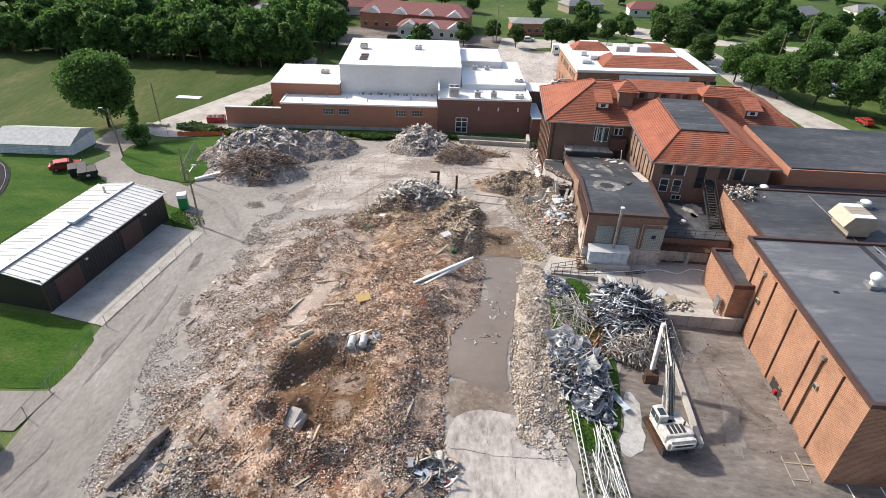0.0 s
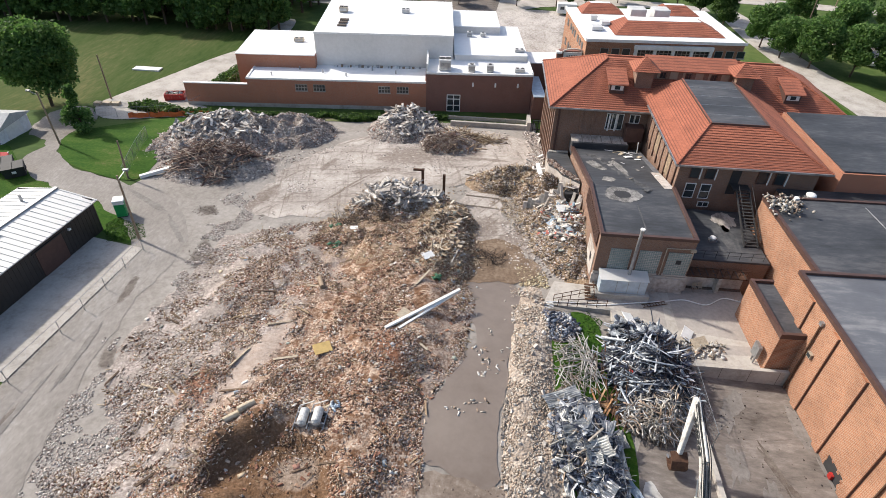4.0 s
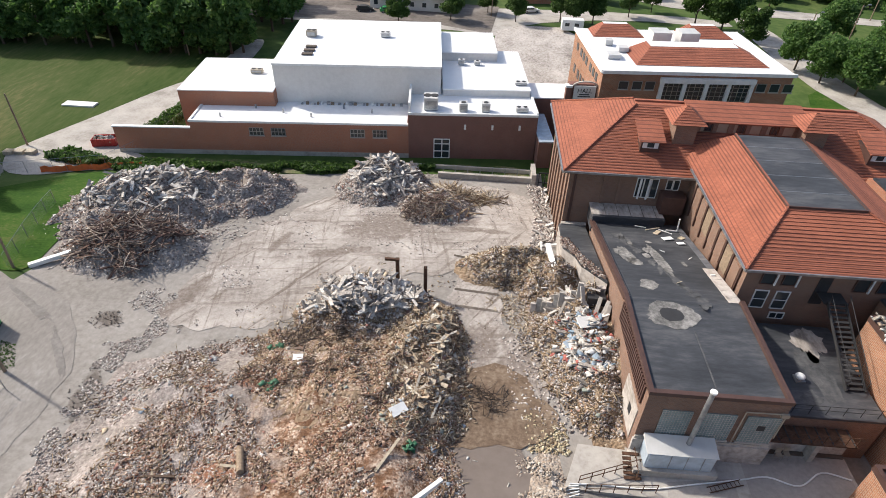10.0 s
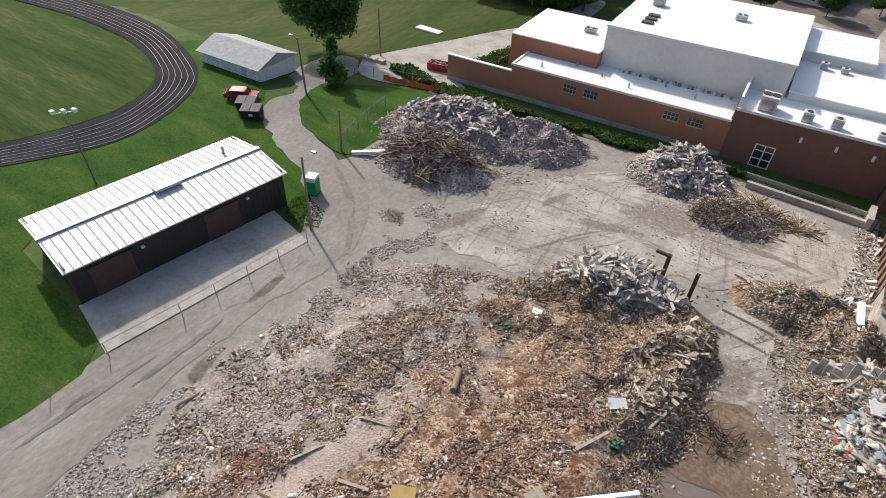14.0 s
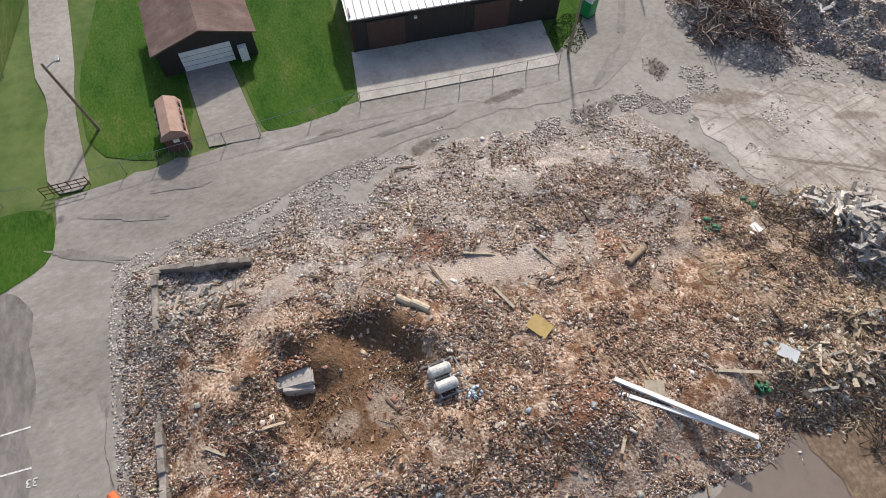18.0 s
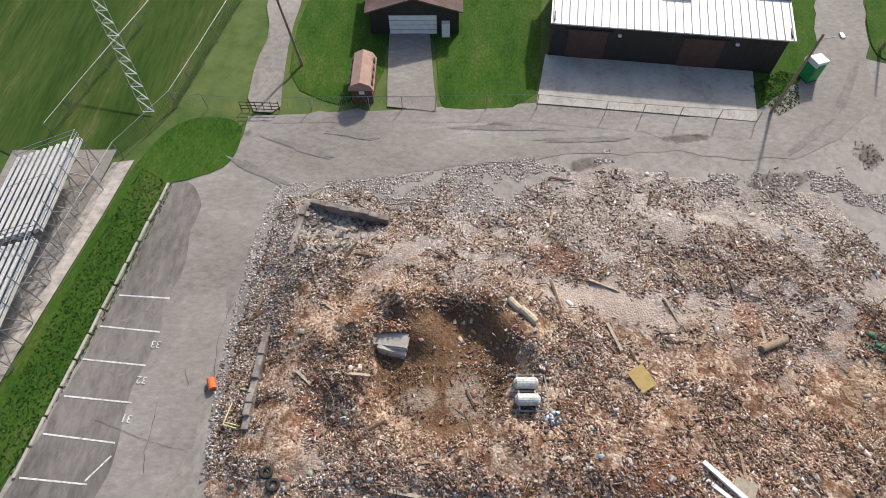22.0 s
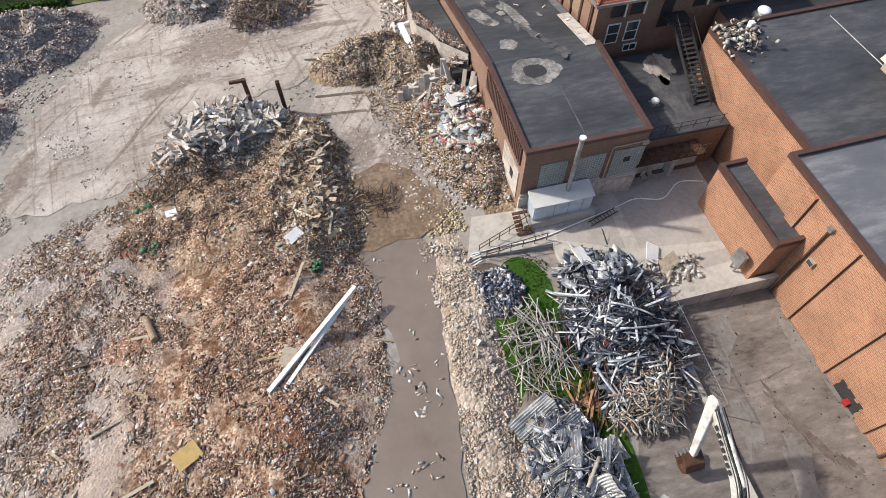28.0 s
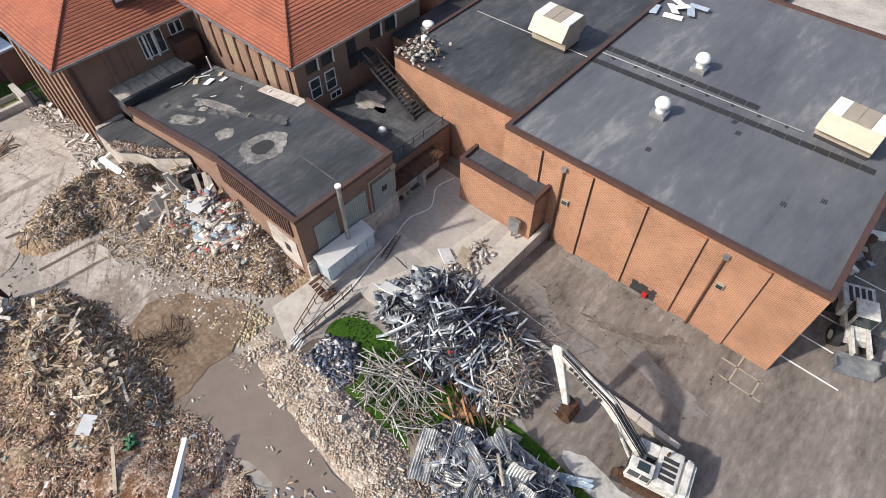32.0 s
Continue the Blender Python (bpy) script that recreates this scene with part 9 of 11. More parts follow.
    b1 = beam("boom", foot, knee, 0.28, 0.38, 0.2)
    beam("boom", knee, apex, 0.38, 0.22, 0.19)
    beam("stick", apex + Vector((0, 0.5, 0.4)), grip, 0.36, 0.2, 0.16)
    for i in range(7):
        p = knee.lerp(apex, 0.18 + 0.1 * i)
        part("brand_bar", bx(-0.02, 0.02, -0.13, 0.13, -0.14, 0.14, Matrix.Translation(p + Vector((-0.27, 0, 0)))), M_BLACK, b1)
    for a, b, r in ((foot + Vector((-0.42, 0.5, -0.3)), foot.lerp(knee, 0.75) + Vector((-0.42, 0, 0.1)), 0.1), (foot + Vector((0.42, 0.5, -0.3)), foot.lerp(knee, 0.75) + Vector((0.42, 0, 0.1)), 0.1), (knee + Vector((0, -0.2, 0.6)), apex + Vector((0, 0.4, 0.75)), 0.1), (apex + Vector((0, -0.15, -0.3)) + Vector((0, 0.6, 0)), grip + Vector((0, 0.5, 0.7)), 0.08)):
        part("cylinder", rods([(a, a.lerp(b, 0.6))], r, 10), M_MACHINE, ex)
        part("piston_rod", rods([(a.lerp(b, 0.6), b)], r * 0.55, 8), M_GREY_METAL, ex)
    for k in range(6):
        d = Vector((0.12 * (k - 2.5), 0, 0.5 + 0.05 * (k % 2)))
        tube("hydraulic_hose", [foot + d * 0.9, foot.lerp(knee, 0.5) + d, knee + d, knee.lerp(apex, 0.5) + d * 0.9, apex + d * 0.8], 0.035, M_BLACK, ex)
    bk = bmesh.new()
    prof = [(0.15, 0.0), (-0.55, -0.25), (-0.85, -0.75), (-0.7, -1.2), (-0.25, -1.35), (0.35, -1.1), (0.3, -0.95), (-0.2, -1.15), (-0.55, -1.0), (-0.65, -0.7), (-0.4, -0.35), (0.15, -0.15)]
    a = [bk.verts.new(grip + Vector((-0.6, y, z))) for y, z in prof]
    b = [bk.verts.new(grip + Vector((0.6, y, z))) for y, z in prof]
    for i in range(len(prof)):
        j = (i + 1) % len(prof)
        bk.faces.new((a[i], a[j], b[j], b[i]))
    bk.faces.new(a[::-1])
    bk.faces.new(b)
    bucket = part("bucket", bk, M_RUST, ex, "scraped rusty steel bucket")
    for i in range(5):
        part("tooth", bx(-0.06, 0.06, -0.2, 0.15, -0.08, 0.08, Matrix.Translation(grip + Vector((-0.5 + 0.25 * i, 0.4, -1.02)))), M_GREY_METAL, bucket)


excavator()


def loader():
    """A white machine parked by the end wall of the hall."""
    z = ground_z(37, 29.5)
    m = Matrix.Translation((36.6, 28.6, z)) @ Matrix.Rotation(radians(112), 4, "Z")
    ld = thing("wheel_loader", (36.6, 28.6, z), "white wheel loader with a raised grapple by the brick wall", "loader")
    part("rear_body", bx(-1.1, 1.1, -2.9, -0.6, 0.9, 2.2, m, 0.12), M_MACHINE, ld)
    part("front_body", bx(-0.8, 0.8, -0.5, 1.6, 0.8, 1.6, m, 0.1), M_MACHINE, ld)
    cab = part("cab", bx(-0.75, 0.75, -0.9, 0.7, 1.6, 3.1, m, 0.1), M_MACHINE, ld)
    part("windscreen", bx(-0.65, 0.65, 0.7, 0.73, 1.9, 2.95, m), M_GLASS, cab)
    for s in (-1, 1):
        part("side_window", bx(s * 0.76 - 0.015, s * 0.76 + 0.015, -0.7, 0.5, 1.9, 2.95, m), M_GLASS, cab)
        for y in (-1.9, 1.1):
            bm = bmesh.new()
            rod(bm, m @ Vector((s * 0.85, y, 0.75)), m @ Vector((s * 1.4, y, 0.75)), 0.75, None, 18)
            ty = part("tyre", bm, M_RUBBER, ld)
            bm = bmesh.new()
            rod(bm, m @ Vector((s * 1.38, y, 0.75)), m @ Vector((s * 1.43, y, 0.75)), 0.36, None, 14)
            part("rim", bm, M_MACHINE, ty)
        part("lift_arm", bx(s * 0.55 - 0.1, s * 0.55 + 0.1, 0.4, 3.0, 1.5, 1.9, m), M_MACHINE, ld)
    bm = bmesh.new()
    for q in ((-1.4, 1.4, 2.9, 3.0, 0.4, 1.5), (-1.4, 1.4, 2.9, 3.9, 0.35, 0.45), (-1.4, -1.3, 2.9, 3.8, 0.45, 1.2), (1.3, 1.4, 2.9, 3.8, 0.45, 1.2)):
        box(bm, *q, m)
    part("bucket", bm, M_GREY_METAL, ld)
    for i in range(4):
        part("vent_slot", bx(-0.8 + 0.42 * i, -0.55 + 0.42 * i, -2.6, -1.2, 2.2, 2.23, m), M_BLACK, ld)


loader()
parts_pile = thing("machine_attachments", (43, 32, 0.1), "pile of pale steel machine attachments by the wall", "attachments")
for i in range(26):
    m = Matrix.Translation((RNG.uniform(39, 47), RNG.uniform(30.0, 32.6), 0.35 + RNG.uniform(0, 0.9))) @ Matrix.Rotation(RNG.uniform(0, 3), 4, "Z") @ Matrix.Rotation(RNG.uniform(-0.3, 0.3), 4, "X")
    part("attachment", bx(-RNG.uniform(0.5, 1.2), 1, -0.25, 0.3, -0.25, 0.3, m, 0.04), (M_WHITE, M_GREY_METAL, M_RUST, M_BEIGE)[i % 4], parts_pile)
trailer2 = thing("flatbed", (80, 51, ground_z(80, 51)), "rusty flatbed trailer with white tanks by the street", "trailer")
part("bed", bx(75, 84.5, 50.2, 52.4, 0.7, 1.0), M_RUST, trailer2)
part("tank", bx(74.6, 76.4, 52.5, 53.9, 0.6, 1.7, None, 0.3), M_WHITE, trailer2)
part("frame", bx(76.5, 80, 53.0, 53.8, 0.6, 1.2), M_GREY_METAL, trailer2)


def car(x, y, turn, paint, label, group=""):
    z = ground_z(x, y)
    m = Matrix.Translation((x, y, z)) @ Matrix.Rotation(radians(turn), 4, "Z")
    c = thing("car", (x, y, z), label, "car", group)
    bm = bmesh.new()
    prof = [(-2.2, 0.35), (2.2, 0.35), (2.25, 0.75), (1.3, 0.95), (0.6, 1.45), (-1.3, 1.5), (-2.0, 1.05), (-2.25, 0.9)]
    a = [bm.verts.new(m @ Vector((u, -0.85, v))) for u, v in prof]
    b = [bm.verts.new(m @ Vector((u, 0.85, v))) for u, v in prof]
    for i in range(len(prof)):
        j = (i + 1) % len(prof)
        bm.faces.new((a[j], a[i], b[i], b[j]))
    bm.faces.new(a)
    bm.faces.new(b[::-1])
    bmesh.ops.recalc_face_normals(bm, faces=bm.faces[:])
    bmesh.ops.bevel(bm, geom=bm.edges[:], offset=0.08, segments=2, affect="EDGES")
    body = part("body", bm, paint, c)
    part("windscreen", bx(-0.02, 0.02, -0.7, 0.7, -0.3, 0.3, m @ Matrix.Translation((0.98, 0, 1.22)) @ Matrix.Rotation(radians(-50), 4, "Y")), M_GLASS, c)
    part("rear_window", bx(-0.02, 0.02, -0.65, 0.65, -0.22, 0.22, m @ Matrix.Translation((-1.7, 0, 1.3)) @ Matrix.Rotation(radians(55), 4, "Y")), M_GLASS, c)
    for s in (-1, 1):
        part("side_window", bx(-1.4, 0.6, s * 0.86 - 0.012, s * 0.86 + 0.012, 1.0, 1.36, m), M_GLASS, c)
        for u in (-1.35, 1.4):
            bm = bmesh.new()
            rod(bm, m @ Vector((u, s * 0.68, 0.33)), m @ Vector((u, s * 0.88, 0.33)), 0.33, None, 16)
            w = part("wheel", bm, M_RUBBER, c)
            bm = bmesh.new()
            rod(bm, m @ Vector((u, s * 0.87, 0.33)), m @ Vector((u, s * 0.89, 0.33)), 0.19, None, 12)
            part("rim", bm, M_GREY_METAL, w)
        part("headlight", bx(2.14, 2.24, s * 0.6 - 0.17, s * 0.6 + 0.17, 0.68, 0.82, m), M_WHITE, c)
        part("tail_light", bx(-2.26, -2.18, s * 0.65 - 0.12, s * 0.65 + 0.12, 0.85, 1.05, m), M_RED, c)


car(-65.5, 78.5, 35, M_RED, "dark red hatchback parked on the grass by the shed")
for k, (x, y, t_) in enumerate(((86, 150, 80), (88, 155, 80), (84, 130, 95), (-30, 186, 10), (-24, 186, 10), (12, 192, 20))):
    car(x, y, t_, (M_WHITE, M_BLUE, M_RED, M_BLACK, M_GREEN, M_WHITE)[k], "parked car in the town lot", "town cars")


def bin_(x, y, turn):
    z = ground_z(x, y)
    m = Matrix.Translation((x, y, z)) @ Matrix.Rotation(radians(turn), 4, "Z")
    b = thing("waste_bin", (x, y, z), "black steel waste container beside the drive", "container", "waste containers")
    bm = bmesh.new()
    v = [bm.verts.new(m @ Vector(p)) for p in ((-1.2, -0.7, 0.1), (1.2, -0.7, 0.1), (1.2, 0.6, 0.1), (-1.2, 0.6, 0.1), (-1.3, -1.0, 1.5), (1.3, -1.0, 1.5), (1.3, 0.9, 1.7), (-1.3, 0.9, 1.7))]
    for f in ((0, 3, 2, 1), (4, 5, 6, 7), (0, 1, 5, 4), (1, 2, 6, 5), (2, 3, 7, 6), (3, 0, 4, 7)):
        bm.faces.new([v[i] for i in f])
    part("body", bm, M_BLACK, b)
    part("label_plate", bx(-0.25, 0.25, -0.9, -0.86, 0.7, 1.15, m), M_WHITE, b)
    for s in (-1, 1):
        part("lid", bx(s * 0.65 - 0.6, s * 0.65 + 0.6, -0.95, 0.85, 1.6, 1.66, m @ Matrix.Rotation(radians(6), 4, "X")), M_BLACK, b)
        part("lift_pocket", bx(s * 1.3 - 0.08, s * 1.3 + 0.08, -0.5, 0.4, 0.8, 1.0, m), M_BLACK, b)


bin_(-62.2, 76.8, 35)
bin_(-60.0, 75.8, 35)
ds = thing("skip_container", (-54.4, 108.9, -2.8), "low red skip container at the gravel track", "container")
m = Matrix.Translation((-54.4, 108.9, ground_z(-54, 108.9))) @ Matrix.Rotation(radians(12), 4, "Z")
bm = bmesh.new()
for q in ((-1.7, 1.7, -0.9, -0.8, 0.1, 1.2), (-1.7, 1.7, 0.8, 0.9, 0.1, 1.2), (-1.7, -1.6, -0.8, 0.8, 0.1, 1.2), (1.6, 1.7, -0.8, 0.8, 0.1, 1.2), (-1.7, 1.7, -0.8, 0.8, 0.1, 0.2)):
    box(bm, *q, m)
part("body", bm, M_RED, ds)
for i in range(7):
    part("rib", bx(-1.6 + i * 0.52, -1.5 + i * 0.52, -0.96, -0.9, 0.1, 1.2, m), M_RED, ds)
heap_of_blocks("contents", np.stack([RNG.uniform(-1.4, 1.4, 60) - 54.4, RNG.uniform(-0.6, 0.6, 60) + 108.9, ground_z(-54, 108.9) + RNG.uniform(0.6, 1.2, 60)], -1), RNG.uniform(0.1, 0.5, (60, 3)), turns(60, 30), M_LITTER, ds)

# ---- sheds, toilets, poles ----
fs = thing("field_house", (-74, 88, 0), "white clapboard field house with a grey gable roof", "shed")
FH = Matrix.Translation((-74.3, 86.8, ground_z(-74, 87) - 0.05)) @ Matrix.Rotation(radians(4), 4, "Z")
part("wall", bx(-6.2, 6.2, -3.6, 3.6, -0.3, 2.4, FH), plain("white_clapboard", (0.78, 0.8, 0.82), 0.6), fs)
bm = bmesh.new()
v = [bm.verts.new(FH @ Vector(p)) for p in ((-6.6, -4.1, 2.25), (6.6, -4.1, 2.25), (6.6, 4.1, 2.25), (-6.6, 4.1, 2.25), (-6.6, 0, 3.7), (6.6, 0, 3.7))]
for f in ((0, 1, 5, 4), (2, 3, 4, 5), (1, 2, 5), (3, 0, 4), (0, 3, 2, 1)):
    bm.faces.new([v[i] for i in f])
part("roof", bm, plain("light_grey_shingles", (0.42, 0.43, 0.43), 0.85), fs)
part("door", bx(2.6, 3.5, -3.66, -3.6, 0, 2.1, FH), M_PALEBLUE, fs)
for i in range(8):
    part("board_line", bx(-6.2, 6.2, -3.62, -3.6, 0.25 + 0.27 * i, 0.28 + 0.27 * i, FH), M_GREY_METAL, fs)
part("text_bar", bx(6.2, 6.23, -1.5, 1.5, 2.3, 2.55, FH), M_GREY_METAL, fs)
part("garage_door", bx(6.2, 6.24, -1.6, 1.6, 0, 2.1, FH), M_WHITE, fs)

pt = thing("portable_toilet", (-41.6, 68.7, 0), "green portable toilet with a white roof", "toilet")
TM = Matrix.Translation((-41.6, 68.8, ground_z(-41.6, 68.8))) @ Matrix.Rotation(radians(20), 4, "Z")
part("body", bx(-0.58, 0.58, -0.58, 0.58, 0.1, 1.75, TM, 0.04), M_GREEN, pt)
part("upper_band", bx(-0.59, 0.59, -0.59, 0.59, 1.75, 2.1, TM, 0.03), M_WHITE, pt)
part("roof", bx(-0.63, 0.63, -0.63, 0.63, 2.1, 2.3, TM, 0.08), M_WHITE, pt)
part("door", bx(0.58, 0.61, -0.4, 0.4, 0.2, 2.0, TM), M_GREEN, pt)
part("base", bx(-0.6, 0.6, -0.6, 0.6, 0, 0.1, TM), M_BLACK, pt)

bs = thing("garden_shed", (-40.5, 27.4, 0), "small brown shed with a pale brown gambrel roof", "shed")
part("wall", bx(-42.6, -38.6, 26.4, 28.3, -0.1, 1.7), plain("red_brown_boards", (0.13, 0.06, 0.045), 0.8), bs)
bm = bmesh.new()
prof = [(26.2, 1.65), (26.5, 2.25), (27.35, 2.65), (28.2, 2.25), (28.5, 1.65)]
a = [bm.verts.new((-42.8, y, z)) for y, z in prof]
b = [bm.verts.new((-38.4, y, z)) for y, z in prof]
for i in range(4):
    bm.faces.new((a[i], a[i + 1], b[i + 1], b[i]))
bm.faces.new(a)
bm.faces.new(b[::-1])
part("roof", bm, plain("tan_shingles", (0.36, 0.23, 0.18), 0.8), bs)
for x in (-42.2, -41.2, -40.2, -39.3):
    part("skylight", bx(x, x + 0.5, 26.28, 26.36, 1.75, 2.2), M_BLACK, bs)
    part("skylight", bx(x, x + 0.5, 28.33, 28.41, 1.75, 2.2), M_BLACK, bs)
part("sign_plate", bx(-38.6, -38.56, 27.1, 27.6, 1.1, 1.45), M_WHITE, bs)


def pole(x, y, h, label, lamp=True, lean=(0, 0), arm=(1, 0)):
    z = ground_z(x, y)
    p = thing("utility_pole", (x, y, z), label, "pole", "poles")
    top = Vector((x + lean[0], y + lean[1], z + h))
    bm = bmesh.new()
    rod(bm, (x, y, z - 0.2), top, 0.15, 0.1, 8)
    part("shaft", bm, M_WOOD, p)
    if lamp:
        e = top + Vector((arm[0] * 1.2, arm[1] * 1.2, 0.1))
        part("arm", rods([(top - Vector((0, 0, 0.5)), e)], 0.04), M_GREY_METAL, p)
        part("lamp_head", bx(-0.3, 0.3, -0.15, 0.15, -0.12, 0.08, Matrix.Translation(e), 0.03), M_GREY_METAL, p)
    return top


tops = [pole(-37.1, 64.1, 8.2, "wooden pole with a lamp arm beside the portable toilet", True, (-0.3, 0.4), (0.3, 1)),
        pole(-60.1, 85.2, 8.0, "wooden lamp pole beside the drive", True, (-0.3, 0), (-1, 0)),
        pole(-65.4, 107, 8.0, "wooden pole by the gravel track", False),
        pole(-45.4, 77, 5.4, "grey fence pole on the lawn", False, (0.1, 0.2)),
        pole(-59, 148, 9, "tall pole at the wood's edge", False),
        pole(-43.8, 21, 7.6, "lamp pole with floodlights by the field", True, (0.2, -0.6), (0, 1))]
for k, (x, y) in enumerate(((60, 190), (2, 187), (79, 168), (101, 200), (66, 160))):
    pole(x, y, 11, "street lamp pole beyond the school", True, (0, 0), (1, 0))
fl = thing("floodlight_mast", (-61.6, 55.4, 0), "floodlight mast with four lamps beside the track", "mast")
part("shaft", rods([((-61.6, 55.4, -0.2), (-61.3, 55.2, 8.6))], 0.11, 8), M_GREY_METAL, fl)
part("crossarm", rods([((-61.9, 54.3, 8.6), (-60.7, 56.1, 8.6))], 0.05), M_GREY_METAL, fl)
for i in range(3):
    c = Vector((-61.9, 54.4, 8.75)).lerp(Vector((-60.7, 56.0, 8.75)), i / 2)
    part("lamp", bx(-0.28, 0.28, -0.2, 0.2, -0.2, 0.2, Matrix.Translation(c), 0.06), M_WHITE, fl)
mast = thing("lattice_mast", (-37.5, 8, 0), "white triangular lattice mast lying over the field fence", "mast")
A, B = Vector((-37.3, 7.9, 0.35)), Vector((-45.5, 3.5, 6.0))
B = A + (B - A) * 1.25
sd, upv = Vector((0.00, 0.55, 0)), Vector((0.1, 0.1, 0.55))
for off in (sd, -sd, upv):
    part("leg", rods([(A + off, B + off)], 0.016, 5), M_GREY_METAL, mast)
bm = bmesh.new()
for i in range(11):
    p, q = A.lerp(B, i / 11), A.lerp(B, (i + 1) / 11)
    rod(bm, p - sd, p + sd, 0.035, None, 5)
    rod(bm, p + sd, q - sd, 0.03, None, 5)
    rod(bm, p - sd, p + upv, 0.02, None, 4)
    rod(bm, p + upv, p + sd, 0.02, None, 4)
part("lacing", bm, M_WHITE, mast)

# ---- fences ----


def chain_fence(pts, h, step, label, mat_=None, wires=5, dense=False):
    """Posts with tube rails and a few drawn strands of mesh."""
    f = thing("chain_link_fence", (*pts[0], ground_z(*pts[0])), label, "fence", "fences")
    bm, web = bmesh.new(), bmesh.new()
    for (x0, y0), (x1, y1) in zip(pts, pts[1:]):
        n = max(1, int(math.hypot(x1 - x0, y1 - y0) / step))
        for i in range(n):
            x, y = x0 + (x1 - x0) * i / n, y0 + (y1 - y0) * i / n
            z = ground_z(x, y)
            part("post", rods([((x, y, z - 0.1), (x, y, z + h))], 0.04, 5), mat_ or M_GREY_METAL, f)
            xn, yn = x0 + (x1 - x0) * (i + 1) / n, y0 + (y1 - y0) * (i + 1) / n
            zn = ground_z(xn, yn)
            part("top_rail", rods([((x, y, z + h), (xn, yn, zn + h))], 0.025, 4), mat_ or M_GREY_METAL, f)
            k = max(2, int(step / (0.2 if dense else 0.4)))
            for j in range(k):
                a, b = j / k, (j + 1) / k
                for s in (0, 1):
                    rod(web, (x + (xn - x) * a, y + (yn - y) * a, z + (0.05 if s else h)), (x + (xn - x) * b, y + (yn - y) * b, z + (h if s else 0.05)), 0.006, None, 3)
    part("mesh", web, mat_ or M_GREY_METAL, f)


chain_fence([(-35.7, 62.3), (-36.2, 55.6), (-36.9, 49.2), (-37.8, 43.2), (-37.7, 34)], 1.6, 3.1, "light chain-link fence along the concrete apron")
chain_fence([(-37.7, 34), (-37.8, 28), (-37.7, 20)], 1.5, 2.6, "light chain-link fence by the driveway")
chain_fence([(-54, 13.3), (-44, 11.4), (-38.2, 10.2), (-32.1, 7.0), (-25, 5.9), (-14, 4.0), (-4, 2)], 2.0, 2.6, "tall chain-link fence round the sports field", None, 5, True)
chain_fence([(-38.3, 10.2), (-37.6, 16)], 1.7, 2.6, "chain-link fence beside the field gate", None, 5, True)
chain_fence([(-34.7, 0), (-40.4, 1.4), (-52, 4.5)], 1.6, 2.8, "chain-link fence on the sports field", None, 5, True)
chain_fence([(-49.5, 90), (-45.6, 76.6)], 1.9, 2.6, "leaning chain-link fence across the lawn", None, 5, True)
chain_fence([(-62, 97), (-50.5, 102), (-47, 112), (-45.5, 130)], 1.8, 3.0, "chain-link fence along the gravel track")
gate = thing("field_gate", (-37.6, 18, 0), "wide rusty pipe gate across the path", "gate")
for z in (0.3, 0.7, 1.1):
    part("rail", rods([((-37.7, 16.3, z), (-37.5, 19.8, z))], 0.04), M_RUST, gate)
for i in range(6):
    y = 16.3 + 0.7 * i
    part("upright", rods([((-37.65, y, 0.0), (-37.65, y, 1.15))], 0.035), M_RUST, gate)
sf = thing("safety_fence", (-52, 101.3, -1.5), "sagging orange safety fence by the weeds", "fence")
bm = bmesh.new()
prev = None
for i in range(25):
    x, y = -57.5 + i * 0.5, 98.6 + 0.16 * i + 0.2 * math.sin(i * 1.3)
    z = ground_z(x, y)
    cur = (bm.verts.new((x, y, z + 0.05)), bm.verts.new((x, y + 0.1, z + 0.85 + 0.12 * math.sin(i * 2.1))))
    if prev:
        bm.faces.new((prev[0], cur[0], cur[1], prev[1]))
    prev = cur
part("mesh", bm, M_ORANGE, sf)
for i in range(5):
    x, y = -57.5 + i * 3, 98.7 + 0.96 * i
    part("stake", rods([((x, y, ground_z(x, y)), (x, y, ground_z(x, y) + 1.1))], 0.03), M_GREY_METAL, sf)
for k, (x, y) in enumerate(((-66, 104), (-64.5, 104.3), (-63, 104.5))):
    jb = thing("lumber_stack", (x, y, ground_z(x, y)), "low stack of pale boards near the tree", "lumber", "lumber stacks")
    part("stack", bx(x - 0.6, x + 0.6, y - 0.5, y + 0.5, ground_z(x, y), ground_z(x, y) + 0.6), M_PALEWOOD, jb)
# flat white boards stand in for a pile of white pipes
boards = thing("white_sections", (-66, 122, ground_z(-66, 122)), "pile of white pipes on the field edge, shaped as flat boards", "boards")
for i in range(4):
    part("board", bx(-69, -63.6, 121 + 0.45 * i, 121.4 + 0.45 * i, ground_z(-66, 122), ground_z(-66, 122) + 0.25), M_WHITE, boards)

# ---- bleachers ----


